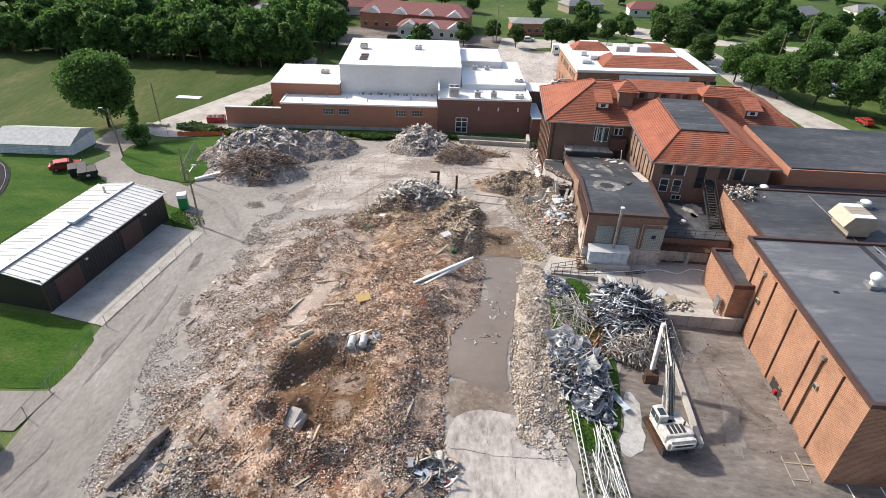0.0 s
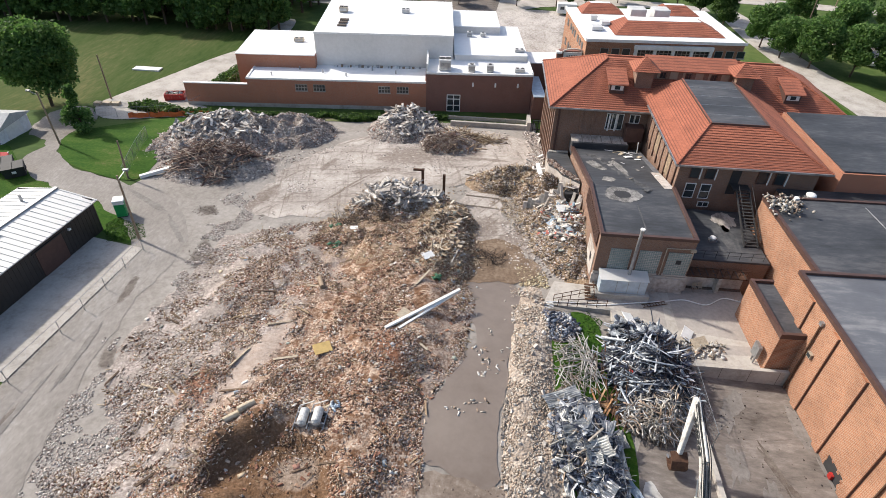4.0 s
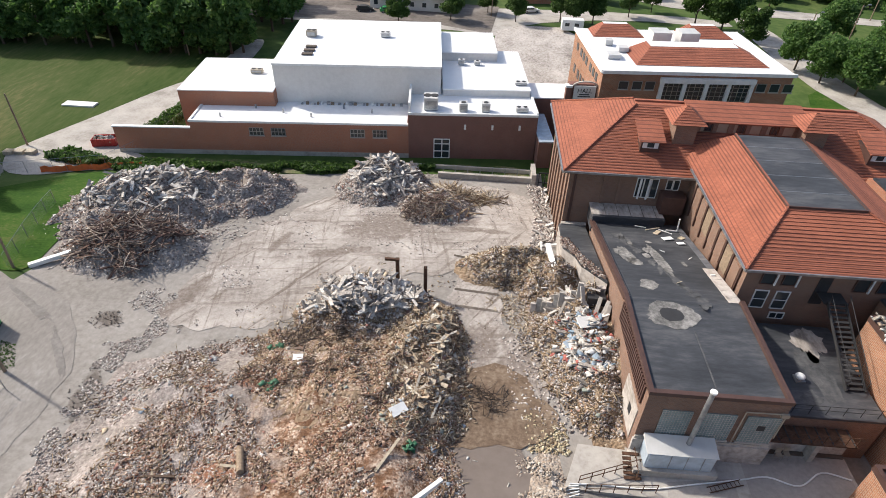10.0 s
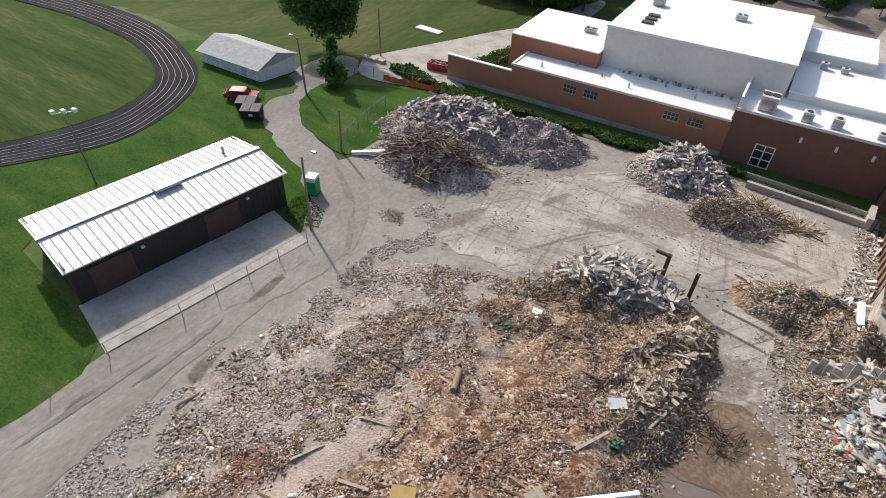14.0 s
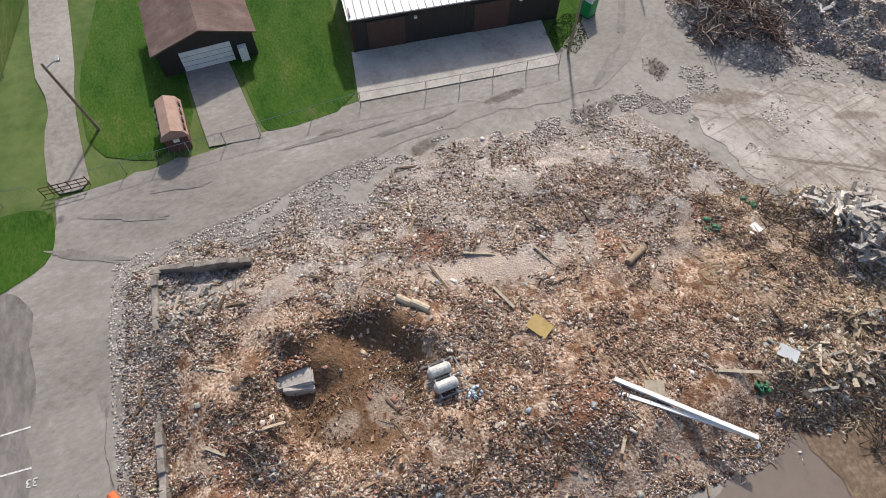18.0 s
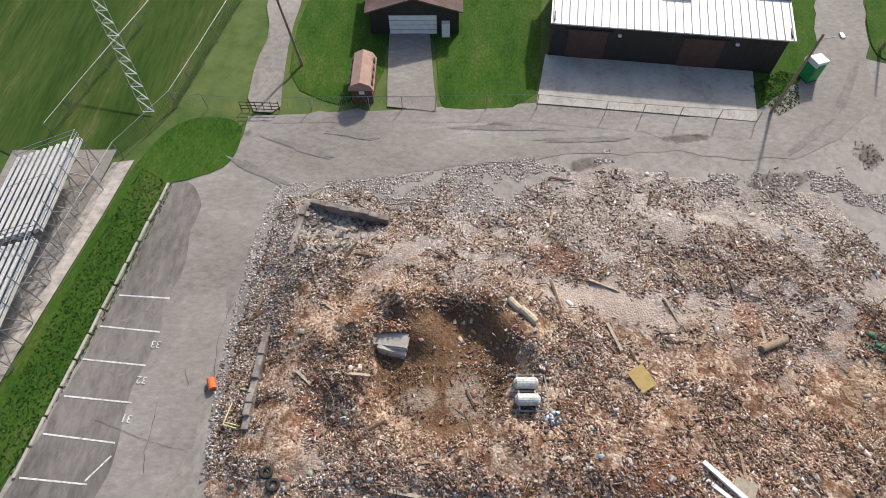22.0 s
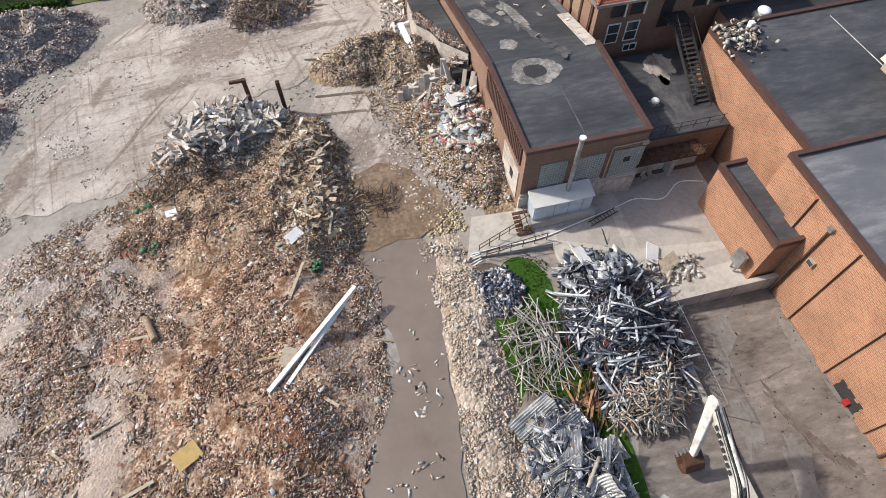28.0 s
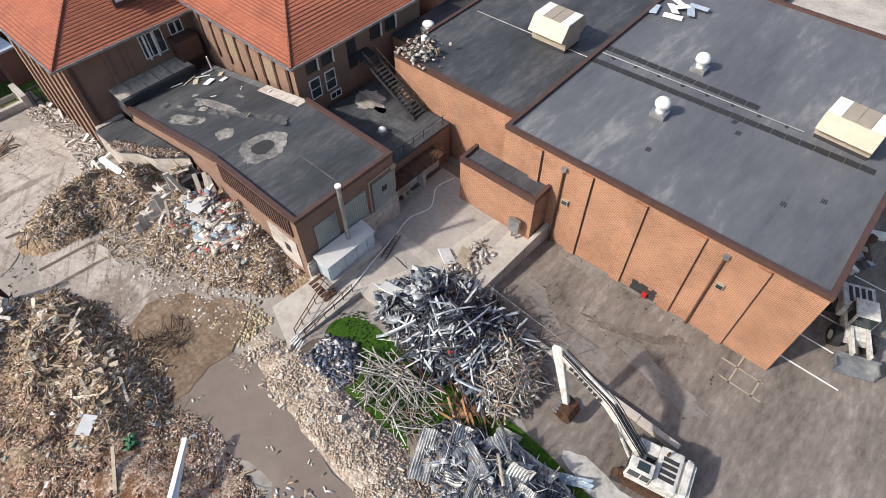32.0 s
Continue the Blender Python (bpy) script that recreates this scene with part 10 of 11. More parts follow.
def bleacher(x0, x1, label):
    b = thing("bleachers", ((x0 + x1) / 2, 2, 0), label, "bleachers", "bleachers")
    rows = 10
    for i in range(rows):
        y, z = -1.6 + 0.72 * i, 0.55 + 0.27 * i
        part("seat_plank", bx(x0, x1, y, y + 0.28, z + 0.18, z + 0.23), M_WHITE_METAL, b)
        part("foot_board", bx(x0, x1, y - 0.42, y - 0.05, z - 0.22, z - 0.17), M_GREY_METAL, b)
        part("riser", bx(x0, x1, y + 0.3, y + 0.33, z - 0.17, z + 0.1), M_WHITE_METAL, b)
    for i in range(6):
        x = x0 + 0.2 + (x1 - x0 - 0.4) * i / 5
        part("frame", rods([((x, 5.2, 0.05), (x, 5.2, 4.1)), ((x, -1.9, 0.3), (x, 5.2, 3.0)), ((x, 2.2, 0.05), (x, 2.2, 1.8)), ((x, 5.2, 0.4), (x, 2.2, 1.6)), ((x, 2.2, 0.2), (x, 5.2, 2.6))], 0.04, 5), M_GREY_METAL, b)
    part("brace", rods([((x0 + (x1 - x0) * k / 5, 5.2, 0.1 if k % 2 else 2.9), (x0 + (x1 - x0) * (k + 1) / 5, 5.2, 2.9 if k % 2 else 0.1)) for k in range(5)], 0.03, 4), M_GREY_METAL, b)
    part("back_rail", rods([((x0, 5.2, z), (x1, 5.2, z)) for z in (3.5, 3.8, 4.1)], 0.03, 5), M_GREY_METAL, b)
    for x in (x0, x1):
        part("end_rail", rods([((x, -1.6, 1.4), (x, 5.2, 4.1)), ((x, -1.6, 1.0), (x, 5.2, 3.7)), ((x, -1.6, 0.4), (x, -1.6, 1.4)), ((x, 2.0, 1.8), (x, 2.0, 2.8))], 0.03, 5), M_GREY_METAL, b)
    part("aisle_rail", rods([((x0 + 4.2, y, z), (x0 + 4.2, y, z + 0.9)) for y, z in ((0, 1.1), (2, 1.9), (4, 2.7))] + [((x0 + 4.2, 0, 2.0), (x0 + 4.2, 4, 3.6))], 0.025, 5), M_GREY_METAL, b)


bleacher(-31.6, -22.6, "aluminium bleachers on a tube frame by the field")
bleacher(-21.8, -12.8, "aluminium bleachers on a tube frame by the field")
pad2 = draped("bleacher_pad", [(-33, 6.2), (-12, 4.4), (-12, -3), (-33, -3)], M_ROAD, "concrete pad under the bleachers", "pavement", 0.07, 3, 0)

# ---- parking marks and kerbs ----
M_LINE = mottled("worn_white_paint", [(0.3, 0.29, 0.28), (0.6, 0.59, 0.57), (0.72, 0.71, 0.69)], 1.5, 6.0, fine_mix=0.6)
lot = thing("bay_lines", (-14, 12, 0.1), "white painted bay lines and numbers on the asphalt", "road marking")
for x0, y0, x1, y1 in ((-18.7, 10.8, -18.4, 14.7), (-16.2, 10.2, -15.7, 14.7), (-13.7, 9.8, -13.2, 14.4), (-11.1, 9.4, -10.6, 14.2), (-8.6, 8.9, -8.0, 13.9), (-5.7, 12.7, -7.2, 13.9), (-5.9, 8.4, -5.5, 12.9), (-3.2, 8.0, -2.9, 12.6)):
    bm = bmesh.new()
    L_, q = math.hypot(x1 - x0, y1 - y0), math.atan2(y1 - y0, x1 - x0)
    ends = []
    for k in range(9):
        x, y = x0 + (x1 - x0) * k / 8, y0 + (y1 - y0) * k / 8
        w = 0.055 * (1 + 0.25 * noise.noise(Vector((x * 3, y * 3, 0))))
        ends.append([bm.verts.new((x - s * w * math.sin(q), y + s * w * math.cos(q), ground_z(x, y) + 0.072)) for s in (-1, 1)])
    for p, r in zip(ends, ends[1:]):
        bm.faces.new((p[0], r[0], r[1], p[1]))
    part("line", bm, M_LINE, lot)
for i, txt in enumerate(("33", "32", "31")):
    x, y = -15.0 + i * 2.6, 14.7 - 0.25 * i
    lettering(txt, Matrix.Translation((x, y, ground_z(x, y) + 0.085)) @ Matrix.Rotation(radians(-96), 4, "Z"), 0.75, M_LINE, lot, "bay_number")
hall_lines = thing("bay_lines", (36, 30, 0.1), "white painted bay lines beside the brick hall", "road marking")
for i in range(5):
    x = 31.5 + i * 2.7
    part("line", bx(x - 0.06, x + 0.06, 27.4, 32.2, ground_z(x, 30) + 0.07, ground_z(x, 30) + 0.085), M_WHITE, hall_lines)
for a in ((27.0, 30.6, 33.2, 33.32), (27.0, 27.12, 31.0, 34.2), (28.4, 28.52, 31.4, 34.4), (27.0, 28.6, 31.6, 31.72)):
    part("line", bx(*a, ground_z(28.5, 33) + 0.1, ground_z(28.5, 33) + 0.115), M_BEIGE, hall_lines)
for i, x in enumerate((33.0, 35.8)):
    st = thing("wheel_stop", (x, 32.6, 0.1), "pale concrete wheel stop by the wall", "wheel stop", "wheel stops")
    part("bar", bx(x - 0.9, x + 0.9, 32.45, 32.65, 0.0, 0.25, None, 0.03), M_CONC, st)
kerb = thing("kerb", (-18, 10.2, 0), "row of pale concrete kerb stones by the grass", "kerb", "", "structure")
for i in range(12):
    f = i / 11.5
    x, y = -29.2 + 22.5 * f, 11.75 - 3.6 * f
    part("kerb_stone", bx(-0.92, 0.92, -0.1, 0.1, -0.05, 0.2, Matrix.Translation((x + 0.9, y - 0.1, ground_z(x, y))) @ Matrix.Rotation(radians(-9 + RNG.uniform(-2, 2)), 4, "Z"), 0.02), M_CONC, kerb)

# ---- single finds in the rubble ----


def lay(name, x, y, size, turn, material, label, category, up=0.5, tilt=(0, 0), group=""):
    z = top_z(x, y)
    t = thing(name, (x, y, z), label, category, group)
    m = Matrix.Translation((x, y, z + size[2] * up)) @ Matrix.Rotation(radians(turn), 4, "Z") @ Matrix.Rotation(radians(tilt[0]), 4, "X") @ Matrix.Rotation(radians(tilt[1]), 4, "Y")
    part(name if name not in ("plank",) else "board", bx(-size[0] / 2, size[0] / 2, -size[1] / 2, size[1] / 2, -size[2] / 2, size[2] / 2, m, min(size) * 0.08), material, t)
    return t


lay("steel_beam", -3.2, 52.6, (8.6, 0.28, 0.22), 44, M_WHITE, "long white painted beam on the rubble", "beam", 1.5, (0, 1), "fallen beams")
lay("steel_beam", -3.0, 52.35, (8.2, 0.24, 0.18), 49, M_WHITE, "long white painted beam under another one", "beam", 1.25, (0, 1), "fallen beams")
for x, y, s, t_ in ((-3.0, 48.5, 1.7, -42), (-3.9, 57.2, 3.0, 66), (-14.2, 46.0, 2.0, 20), (-14.5, 56.0, 1.3, 0), (-1.8, 22.6, 3.4, 88), (-11.4, 26.3, 2.4, 50), (-9, 41.8, 2.2, 40), (-4.6, 33.2, 2.6, 80)):
    lay("plank", x, y, (s, 0.2, 0.06), t_, M_PALEWOOD, "loose pale plank lying on rubble", "plank", 1.2, (4, 3), "loose planks")
lg = thing("log", (-13.8, 56.3, top_z(-13.8, 56.3)), "brown cylindrical post lying on the rubble", "post")
part("shaft", rods([((-14.3, 57.4, top_z(-14.3, 57.4) + 0.25), (-13.4, 55.3, top_z(-13.4, 55.3) + 0.25))], 0.24, 12), M_WOOD, lg)
for i, (x, y) in enumerate(((-16.3, 39.8), (-15.4, 40.5))):
    l2 = thing("log", (x, y, top_z(x, y)), "pale log at the edge of the pit", "log", "logs")
    part("shaft", rods([((x - 0.5, y - 0.5, top_z(x, y) + 0.3), (x + 0.5, y + 0.4, top_z(x, y) + 0.3))], 0.27, 10), M_PALEWOOD, l2)
M_TANK = plain("scuffed_white", (0.6, 0.6, 0.58), 0.5, 0.0, 0.5, 4)
for i, x in enumerate((-10.9, -9.8)):
    z = top_z(x, 40.0)
    tk = thing("pressure_tank", (x, 40.0, z), "scuffed white pressure tank in a bent frame", "tank", "pressure tanks")
    bm = bmesh.new()
    rod(bm, (x, 39.4, z + 0.5), (x, 40.6, z + 0.5), 0.36, None, 16)
    part("shell", bm, M_TANK, tk)
    for y, d in ((39.4, -0.15), (40.6, 0.15)):
        bm = bmesh.new()
        rod(bm, (x, y, z + 0.5), (x, y + d, z + 0.5), 0.35, 0.18, 16)
        part("end_cap", bm, M_TANK, tk)
    for y in (39.5, 40.5):
        part("saddle", bx(x - 0.6, x + 0.6, y - 0.05, y + 0.05, z - 0.1, z + 0.35), M_GREY_METAL, tk)
    part("frame", rods([((x - 0.6, 39.0, z + 0.2), (x - 0.6, 41.2, z + 0.2)), ((x + 0.6, 39.0, z + 0.2), (x + 0.6, 41.2, z + 0.2)), ((x - 0.6, 41.2, z + 0.2), (x + 0.6, 41.2, z + 0.9))], 0.05, 5), M_GREY_METAL, tk)
M_OLDWALL = mottled("weathered_wall", [(0.12, 0.108, 0.096), (0.24, 0.21, 0.187), (0.4, 0.36, 0.325)], 0.6, 3.0)
pier = thing("concrete_pier", (-14.7, 32.4, 1.2), "broken grey concrete footing with rubble on its top", "footing")
bm = bmesh.new()
prism(bm, [(-17.0, 30.3), (-13.9, 30.0), (-13.5, 32.5), (-16.5, 33.2)], lambda x, y: 0.8, lambda x, y: 2.75 - 0.1 * (x + 15) + 0.08 * (y - 32))
bmesh.ops.bevel(bm, geom=bm.edges[:], offset=0.1, segments=2, affect="EDGES")
part("block", bm, M_CONC_OLD, pier)
bm = bmesh.new()
prism(bm, [(-13.95, 30.65), (-13.6, 30.55), (-13.2, 32.4), (-13.55, 32.5)], lambda x, y: 0.8, lambda x, y: 2.3 - 0.2 * (y - 32))
bmesh.ops.bevel(bm, geom=bm.edges[:], offset=0.06, segments=2, affect="EDGES")
part("broken_edge", bm, M_CONC_OLD, pier, "pale broken concrete edge")
cap = part("dirt_cover", bx(-16.6, -14.6, 30.6, 32.7, 2.6, 2.88, None, 0.09), M_RUBBLE, pier)
n_ = 260
p_ = np.stack([RNG.uniform(-16.6, -14.6, n_), RNG.uniform(30.6, 32.7, n_), RNG.uniform(2.86, 2.98, n_)], -1)
heap_of_blocks("rubble_cover", p_, RNG.uniform(0.06, 0.26, (n_, 3)) * (1, 0.7, 0.5), turns(n_, 25), M_BRICKS, pier)
strew("dirt_crumbs", [(-12.6, 31.4), (-12.9, 38.8), (-8.4, 38.6), (-9.4, 31)], 900, (0.03, 0.03, 0.02), (0.14, 0.1, 0.06), pieces_mat("pit_crumbs", [(0.15, 0.09, 0.055), (0.24, 0.16, 0.11), (0.1, 0.06, 0.04), (0.34, 0.27, 0.21)]), field, 20, lambda x, y: math.hypot((x + 10.6) / 2.1, (y - 35) / 3.4) > RNG.uniform(0.45, 1.0), lambda x, y: top_z(x, y) + 0.08)
for k, (x0, y0, x1, y1) in enumerate(((-26.6, 23.6, -24.7, 30.6), (-26.8, 24.0, -20.5, 23.4), (-15.9, 22.9, -8.6, 22.4), (-16.2, 25.9, -11, 25.5))):
    a, b = Vector((x0, y0, 0)), Vector((x1, y1, 0))
    L_ = (b - a).length
    c = (a + b) / 2
    w = thing("foundation_wall", (c.x, c.y, ground_z(c.x, c.y)), "stub of old concrete foundation wall in the rubble", "foundation", "foundation walls")
    m = Matrix.Translation((c.x, c.y, ground_z(c.x, c.y))) @ Matrix.Rotation(math.atan2(b.y - a.y, b.x - a.x), 4, "Z")
    n = max(3, int(L_ / 0.8))
    for i in range(n):
        x0_, x1_ = -L_ / 2 + L_ * i / n, -L_ / 2 + L_ * (i + 1) / n
        k_ = noise.noise(Vector((i * 0.7, k * 3.0, 1.0)))
        part("wall", bx(x0_, x1_, -0.22 + 0.08 * k_, 0.2 + 0.1 * k_, -0.4, (1.25 if k < 2 else 1.1) + 0.45 * k_ - (0.5 if i in (0, n - 1) else 0), m, 0.05), M_OLDWALL, w)
lay("yellow_board", -11.3, 47.2, (1.5, 1.1, 0.08), 30, plain("ochre_board", (0.52, 0.36, 0.13), 0.7), "ochre yellow board on the rubble", "board", 2, (8, 4))
lay("white_plate", -12.5, 65.7, (0.8, 0.6, 0.06), 10, M_WHITE, "small white plate on the rubble", "plate", 2)
lay("tan_board", -4.9, 51.6, (1.2, 0.9, 0.08), 65, M_PALEWOOD, "tan board on the rubble", "board", 2, (10, 0))
for k, (x, y, mt, text) in enumerate(((-20.5, 66.5, M_BLUE, "crumpled blue and grey plastic on rubble"), (-15.1, 68.1, M_TARP, "crumpled green tarpaulin on rubble"), (-2.7, 58.6, M_TARP, "crumpled green tarpaulin on rubble"), (-13.9, 63.2, M_TARP, "crumpled green tarpaulin on rubble"), (-9.0, 41.6, M_PALEBLUE, "pale crumpled plastic on rubble"))):
    tp = thing("plastic_scrap", (x, y, top_z(x, y)), text, "plastic", "plastic scraps")
    n = 14
    pts = np.stack([x + RNG.normal(0, 0.28, n), y + RNG.normal(0, 0.24, n), top_z(x, y) + RNG.uniform(0.03, 0.25, n)], -1)
    heap_of_blocks("folds", pts, RNG.uniform(0.15, 0.5, (n, 3)) * (1, 0.8, 0.25), turns(n, 35), mt if k != 0 else M_LITTER, tp)
cone = thing("traffic_barrel", (-11.8, 19.4, 0), "orange plastic barrel fallen at the rubble edge", "barrel")
part("barrel", rods([((-12.1, 19.3, ground_z(-12, 19.3) + 0.28), (-11.4, 19.6, ground_z(-12, 19.3) + 0.28))], 0.27, 12), M_ORANGE, cone)
for k, (x, y, h) in enumerate(((-3.4, 77.2, 3.5), (-6.2, 78.0, 3.7))):
    p = thing("steel_post", (x, y, ground_z(x, y)), "dark rusty steel column still standing by the heap", "column", "standing columns")
    z = ground_z(x, y)
    part("web", bx(x - 0.03, x + 0.03, y - 0.16, y + 0.16, z - 0.2, z + h), M_RUST, p)
    for s in (-1, 1):
        part("flange", bx(x - 0.16, x + 0.16, y + s * 0.16 - 0.025, y + s * 0.16 + 0.025, z - 0.2, z + h), M_RUST, p)
    if k:
        part("head", bx(x - 1.2, x + 0.2, y - 0.12, y + 0.12, z + h - 0.25, z + h), M_RUST, p)
lay("steel_beam", 8.9, 81.2, (5.4, 0.5, 0.4), 94, M_WHITE, "white fallen beam at the torn roof deck", "beam", 1.2, (0, 4), "fallen beams")
lay("steel_beam", -41.8, 78.6, (5.0, 0.5, 0.45), 32, M_WHITE, "white fallen beam beside the dark timber", "beam", 1.0, (0, -6), "fallen beams")
vault = thing("broken_wall", (9.0, 74.8, 2.0), "row of broken pale concrete slabs with a dark opening", "broken wall")
for i in range(9):
    x, y = 6.9 + 0.47 * i, 75.25 - 0.1 * i
    m = Matrix.Translation((x, y, top_z(x, y - 0.6) - 0.1)) @ Matrix.Rotation(radians(-10 + 9 * math.sin(3.1 * i)), 4, "Z") @ Matrix.Rotation(radians(-16 + 8 * math.cos(2.3 * i)), 4, "X")
    part("slab", bx(-0.25, 0.24, -0.13, 0.13, -0.5, 1.25 + 0.3 * math.sin(1.7 * i), m, 0.05), M_CONC if i % 3 else M_CONC_OLD, vault)
# solid black block in place of the shade under the torn deck
part("opening", bx(11.3, 12.9, 73.7, 75.2, 1.6, 4.3), M_BLACK, vault, "black block painted as the shaded hollow under the torn deck")
part("lintel", bx(10.9, 13.05, 74.9, 75.35, 4.25, 4.5, None, 0.05), M_CONC_OLD, vault)
for i, (x, y, q) in enumerate(((11.0, 73.5, 12), (12.0, 72.8, -24), (12.5, 72.5, -34), (12.8, 72.0, -18))):
    m = Matrix.Translation((x, y, top_z(x, y))) @ Matrix.Rotation(radians(q), 4, "Z") @ Matrix.Rotation(radians(-38), 4, "X")
    part("fallen_slab", bx(-0.18, 0.18, -0.1, 0.1, -0.3, 1.7, m, 0.04), M_CONC, vault)
DECK_W = [(10.0, 84.6), (10.8, 84.4), (11.6, 80.6), (12.4, 78.4), (13.0, 76.8), (13.0, 75.6), (12.2, 76.8), (11.3, 78.4), (10.9, 80.6), (10.0, 82.4)]
deck_top = lambda x, y: fall(x, y) - 1.45
strew("deck_debris", DECK_W, 700, (0.1, 0.06, 0.03), (0.6, 0.2, 0.1), M_DARKLUMBER, heaps["stub"], 22, None, deck_top)
strew("deck_debris", DECK_W, 260, (0.08, 0.06, 0.03), (0.35, 0.2, 0.1), M_CHUNKS, heaps["stub"], 22, None, deck_top)
strew("wall_debris", [(7.2, 86.5), (10.2, 88.8), (10.4, 104), (7.8, 104.5), (8.4, 96)], 1700, (0.08, 0.06, 0.04), (0.6, 0.22, 0.12), M_CHUNKS, heaps["north"], 24)
strew_pieces("concrete_block", [(8.2, 87), (10.2, 89), (10.3, 103), (9.0, 103.5), (8.8, 96)], 26, [(1.6, 0.3, 0.16), (1.1, 0.36, 0.14), (2.2, 0.2, 0.14)], M_CHUNK_P, heaps["north"], 20, 1.2)
for k, (x, y, q) in enumerate(((8.4, 86.2, 84), (9.6, 87.4, 10), (9.0, 85.8, 70))):
    lay("plank", x, y, (2.6 - 0.5 * k, 0.22, 0.1), q, M_WHITE, "white painted board leaning at the torn deck", "plank", 3.0, (10, -6), "loose planks")
twist = thing("crumpled_panels", (-1.9, 28.2, top_z(-1.9, 28.2)), "crumpled white and red sheet panels on rubble", "panels")
tangle("torn_strip", [(-3.6, 29.2), (-0.4, 29.4), (0.2, 27.2), (-2.8, 26.9)], 60, 0.5, 1.9, 0.22, 0.02, 0.8, M_SCRAP_PALE, twist, 0.5, None, 0.2)
for i in range(10):
    x, y = -1.9 + RNG.normal(0, 0.9), 28.2 + RNG.normal(0, 0.6)
    m = Matrix.Translation((x, y, top_z(x, y) + 0.12 + RNG.uniform(0, 0.3))) @ Matrix.Rotation(RNG.uniform(0, 6), 4, "Z") @ Matrix.Rotation(RNG.uniform(-0.3, 0.3), 4, "X")
    part("panel", bx(-RNG.uniform(0.2, 0.6), 0.3, -0.22, 0.22, 0, 0.04, m), M_RED if i == 3 else (M_SHEET, M_PALEBLUE, M_GREY_METAL)[i % 3], twist)
scraps = strewn([(0.6, 59), (4.8, 59.6), (4.8, 50), (2.6, 42), (-0.8, 41), (1.4, 50)], 60, ground_z, lambda x, y: noise.noise(Vector((x * 0.5, y * 0.5, 1))) > 0.12)
scraps[:, 2] += 0.07
heap_of_blocks("puddle_scraps", scraps, RNG.uniform(0.12, 0.55, (60, 3)) * (1, 0.35, 0.05), turns(60, 3), M_SCRAP_PALE, heaps["bank"])
M_CRUMB = pieces_mat("dirt_crumbs", [(0.13, 0.1, 0.085), (0.2, 0.165, 0.14), (0.09, 0.07, 0.06), (0.28, 0.24, 0.21)])
for k, (x, y, rx, ry, rt) in enumerate(((-32.1, 70.8, 1.5, 1.0, 0), (-29.3, 62.3, 0.9, 2.7, 12))):
    strew("dirt_crumbs", ragged(x, y, rx * 1.2, ry * 1.2, rt, k + 40.0, 36, 0.7), 130, (0.03, 0.03, 0.02), (0.16, 0.1, 0.06), M_CRUMB, field, 20, None, lambda px, py: top_z(px, py) + 0.05)

lay("sheet_panel", -3.7, 61.0, (1.3, 0.8, 0.06), 40, M_WHITE, "white panel on splintered wood", "panel", 3, (14, 6))
lay("sheet_panel", 10.9, 71.2, (1.5, 1.1, 0.08), 20, M_WHITE, "white panel lying on litter by the boiler house", "panel", 4, (12, 8))
lay("blue_sheet", 9.9, 69.9, (1.6, 0.9, 0.08), 35, M_PALEBLUE, "pale blue sheet among litter", "sheet", 3, (10, 5))


# ---- cracks, tyre marks and stains on the paving ----
def crack(pts, w, k, label="thin dark crack in the asphalt"):
    """A ragged crack along a line."""
    out, back = [], []
    for (x0, y0), (x1, y1) in zip(pts, pts[1:]):
        n = max(2, int(math.hypot(x1 - x0, y1 - y0) / 0.3))
        for i in range(n):
            f = i / n
            x, y = x0 + (x1 - x0) * f, y0 + (y1 - y0) * f
            d = 0.16 * noise.noise(Vector((x * 2.2, y * 2.2, k)))
            e = w * (0.3 + abs(noise.noise(Vector((x * 4, y * 4, k + 3)))) * 0.9)
            out.append((x + d, y + d + e))
            back.append((x + d + e * 0.5, y + d - e))
    draped("crack", out + back[::-1], M_DARKDIRT, label, "crack", 0.075, 3, 0)


for k, (pts, w) in enumerate((([(-10.6, 16.0), (-9.2, 16.1), (-7.4, 16.0), (-5.9, 16.4)], 0.03), ([(-9.5, 12.0), (-8.2, 15.8), (-7.7, 17.6), (-7.5, 20.0)], 0.04), ([(-17.8, 19.4), (-14.5, 19.1), (-12, 19.5), (-10.2, 18.2)], 0.035), ([(-13, 17.2), (-11.8, 17.8), (-10.9, 17.4)], 0.03), ([(-33.5, 30), (-32.6, 34), (-33, 38)], 0.03), ([(-35, 52), (-33.4, 54.5), (-32.8, 58)], 0.03), ([(2.0, 33.6), (2.2, 30), (2.9, 26), (3.4, 20)], 0.07), ([(4.0, 33.8), (4.3, 30), (4.7, 25), (5.2, 20)], 0.06), ([(6.2, 33.2), (6.3, 29), (6.9, 24)], 0.03), ([(-1, 30.5), (3, 30.2), (9, 30.6)], 0.03), ([(24, 37), (25.2, 40), (25.0, 43.6), (26.2, 47)], 0.03), ([(22.5, 44), (24.8, 43.8), (28, 44.4)], 0.025))):
    crack(pts, w, k * 2.7)
M_TYRE = mottled("tyre_mark", [(0.15, 0.137, 0.126), (0.2, 0.184, 0.17), (0.26, 0.24, 0.222)], 0.6, 3.0, fine_mix=0.5)


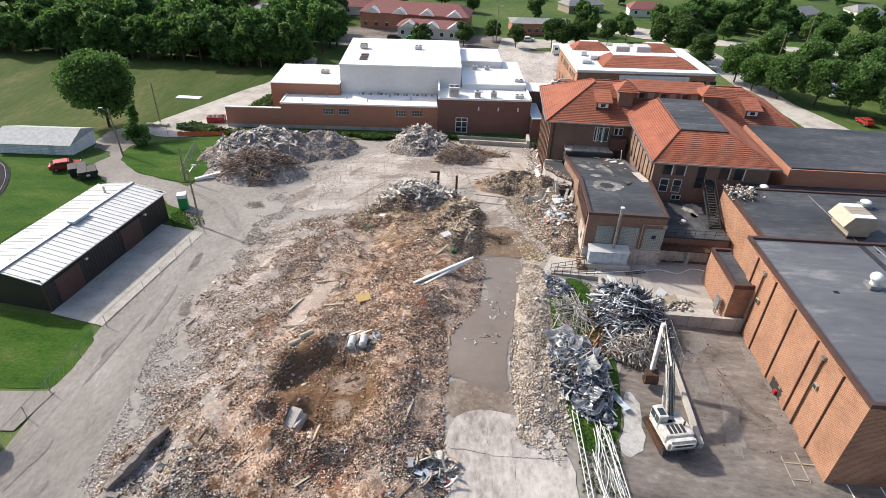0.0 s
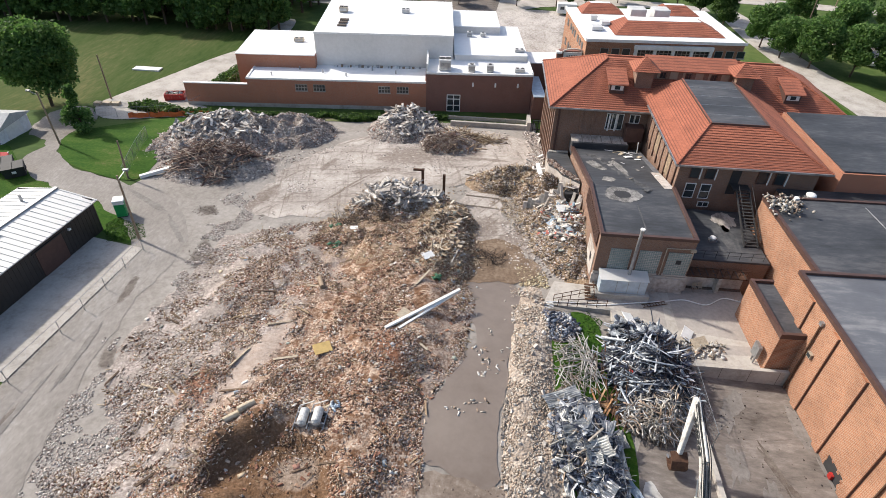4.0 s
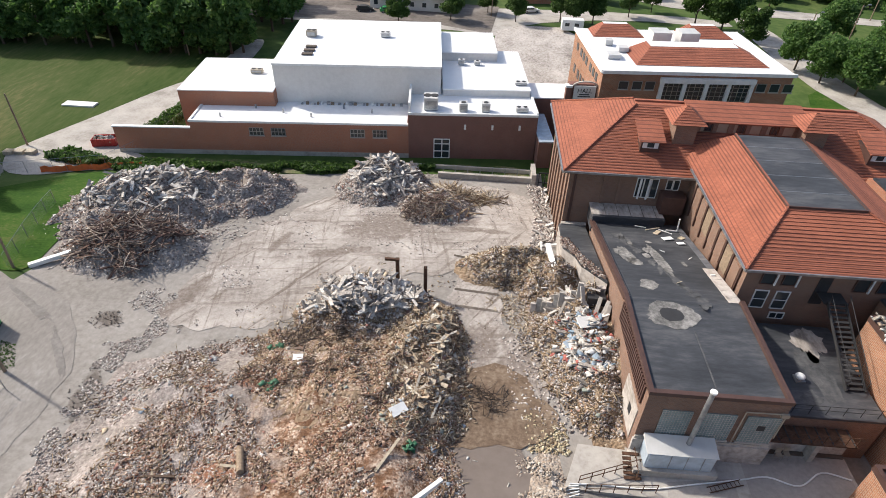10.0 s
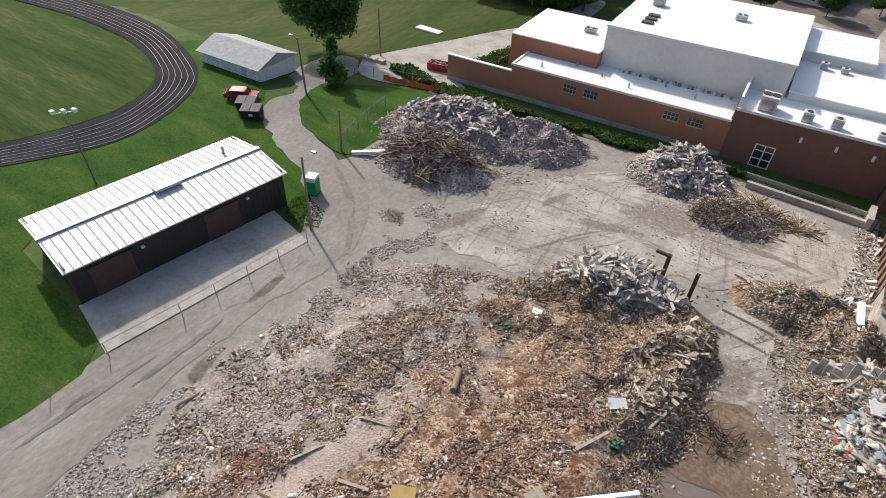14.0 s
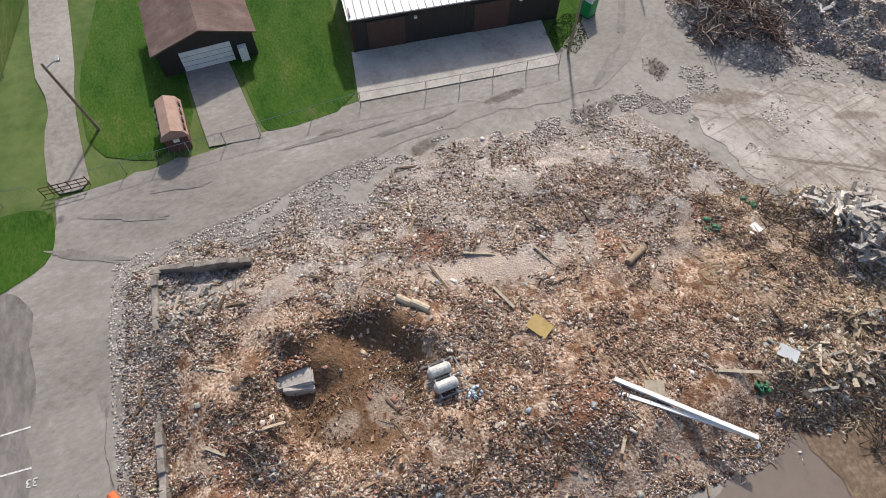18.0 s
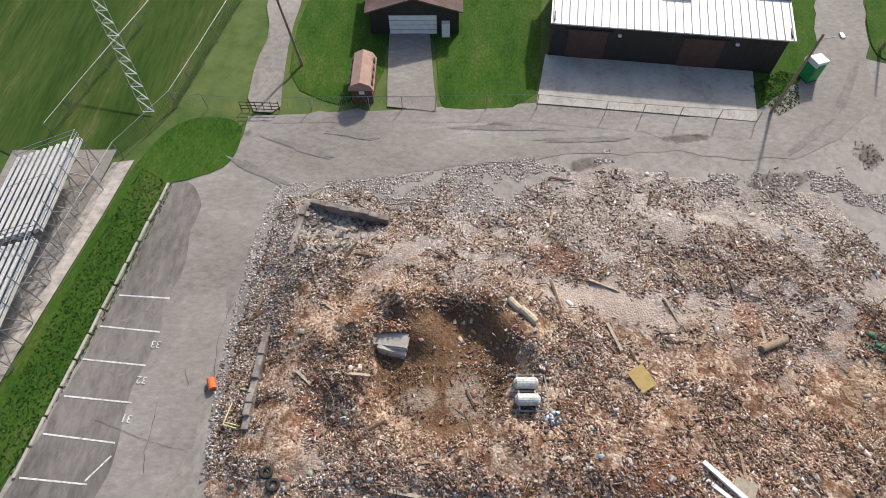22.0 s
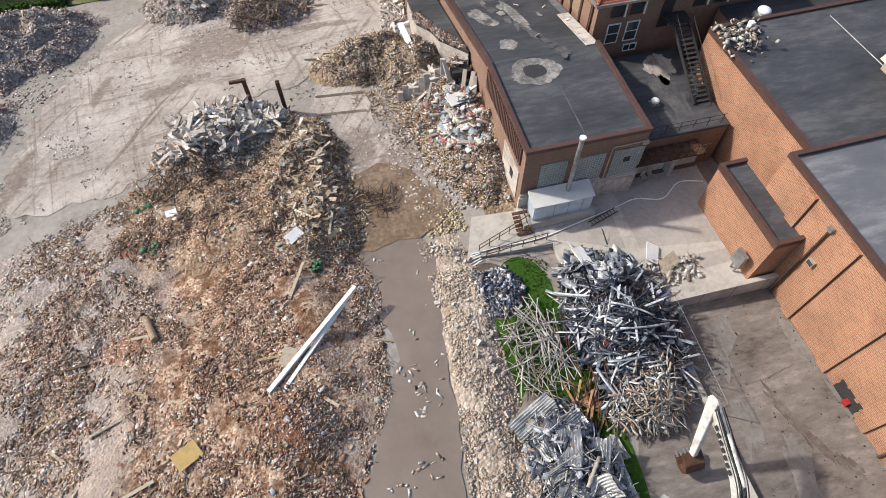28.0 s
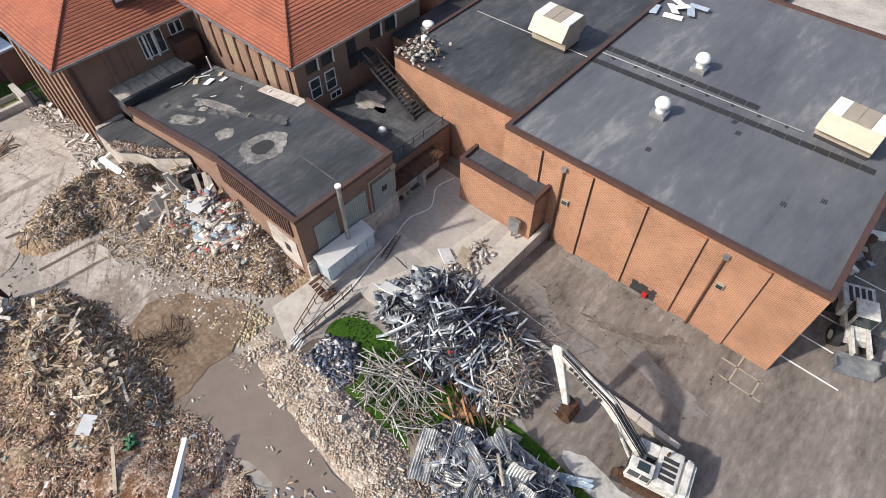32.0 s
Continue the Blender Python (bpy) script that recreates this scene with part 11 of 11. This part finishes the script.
def ring_mark(x, y, r, w, a0, a1, k):
    out, back = [], []
    for a in np.linspace(a0, a1, 26):
        q = 1 + 0.08 * noise.noise(Vector((2 * math.cos(a), 2 * math.sin(a), k)))
        out.append((x + (r * q + w) * math.cos(a), y + (r * q + w) * 0.8 * math.sin(a)))
        back.append((x + (r * q) * math.cos(a), y + (r * q) * 0.8 * math.sin(a)))
    draped("tyre_mark", out + back[::-1], M_TYRE, "dark curved tyre mark on the asphalt", "tyre mark", 0.068, 3, 0)


ring_mark(-15.2, 12.2, 1.5, 0.18, 0.4, 5.4, 1.0)
ring_mark(-16.0, 13.0, 1.3, 0.14, 2.0, 6.0, 2.0)
ring_mark(-13.8, 12.6, 1.2, 0.14, -1.2, 1.8, 3.0)
for k, (x, y, rx, ry, rt) in enumerate(((-18.4, 19.2, 1.0, 0.3, 10), (-17.6, 20.3, 1.6, 0.25, 4), (-18, 13.6, 1.1, 0.12, 20), (-34.5, 27, 2.6, 0.35, 80), (-35.2, 40, 4.2, 0.3, 88), (-33.8, 47, 4.6, 0.28, 92), (-30.5, 19, 3.0, 0.4, 60), (-33, 22.5, 3.4, 0.35, 66), (-40, 72, 3.6, 0.4, 150), (-34, 66.5, 3.4, 0.35, 128))):
    draped("tyre_track", ragged(x, y, rx, ry, rt, k + 80.0, 34, 0.6), M_TYRE, "dark worn wheel track on the road", "tyre mark", 0.064, 2.5, 0)
for k, (x, y, rx, ry, rt) in enumerate(((23.4, 46.6, 2.4, 0.8, 60), (25.4, 41.0, 2.6, 0.35, 105), (27.4, 37.6, 0.9, 0.35, 120), (26.4, 38.8, 1.3, 0.2, 110), (24.0, 37.0, 3.2, 0.9, 80), (28.8, 45.5, 2.2, 0.5, 95), (22.4, 41.4, 2.0, 0.7, 75), (29.4, 40.5, 3.0, 0.3, 92))):
    draped("oil_stain", ragged(x, y, rx, ry, rt, k + 30.0, 36, 0.7), M_DARKDIRT if k in (1, 2, 3) else M_TYRE, "dark oily stain on the yard", "stain", 0.075, 2.5, 0)
# an old tyre and a bent yellow frame at the rubble's edge
ty = thing("tyre_pile", (-5.5, 24.7, top_z(-5.5, 24.7)), "worn black tyres half buried in rubble", "tyres")
for k, (x, y) in enumerate(((-5.9, 24.5), (-5.2, 25.0))):
    bm = bmesh.new()
    rings = []
    for i in range(18):
        a = 2 * math.pi * i / 18
        rings.append([bm.verts.new((x + (0.3 + 0.12 * math.cos(b)) * math.cos(a), y + (0.3 + 0.12 * math.cos(b)) * math.sin(a), top_z(x, y) + 0.14 + 0.11 * math.sin(b) + 0.1 * math.cos(a + k))) for b in np.linspace(0, 2 * math.pi, 8, False)])
    for i in range(18):
        for j in range(8):
            bm.faces.new((rings[i][j], rings[(i + 1) % 18][j], rings[(i + 1) % 18][(j + 1) % 8], rings[i][(j + 1) % 8])).smooth = True
    part("tyre", bm, M_RUBBER, ty)
frm = thing("pipe_frame", (-9.3, 21.5, ground_z(-9.3, 21.5)), "bent pale yellow pipe frame at the rubble edge", "frame")
M_CREAM = plain("cream_paint", (0.62, 0.55, 0.3), 0.5)
zf = ground_z(-9.3, 21.5) + 0.35
for a, b in (((-10.4, 21.2, zf), (-8.9, 21.0, zf + 0.3)), ((-8.9, 21.0, zf + 0.3), (-8.7, 22.0, zf)), ((-9.1, 21.0, zf + 0.1), (-8.9, 22.0, zf)), ((-11.3, 21.6, zf), (-11.2, 22.6, zf))):
    part("pipe", rods([(a, b)], 0.05, 6), M_CREAM, frm)
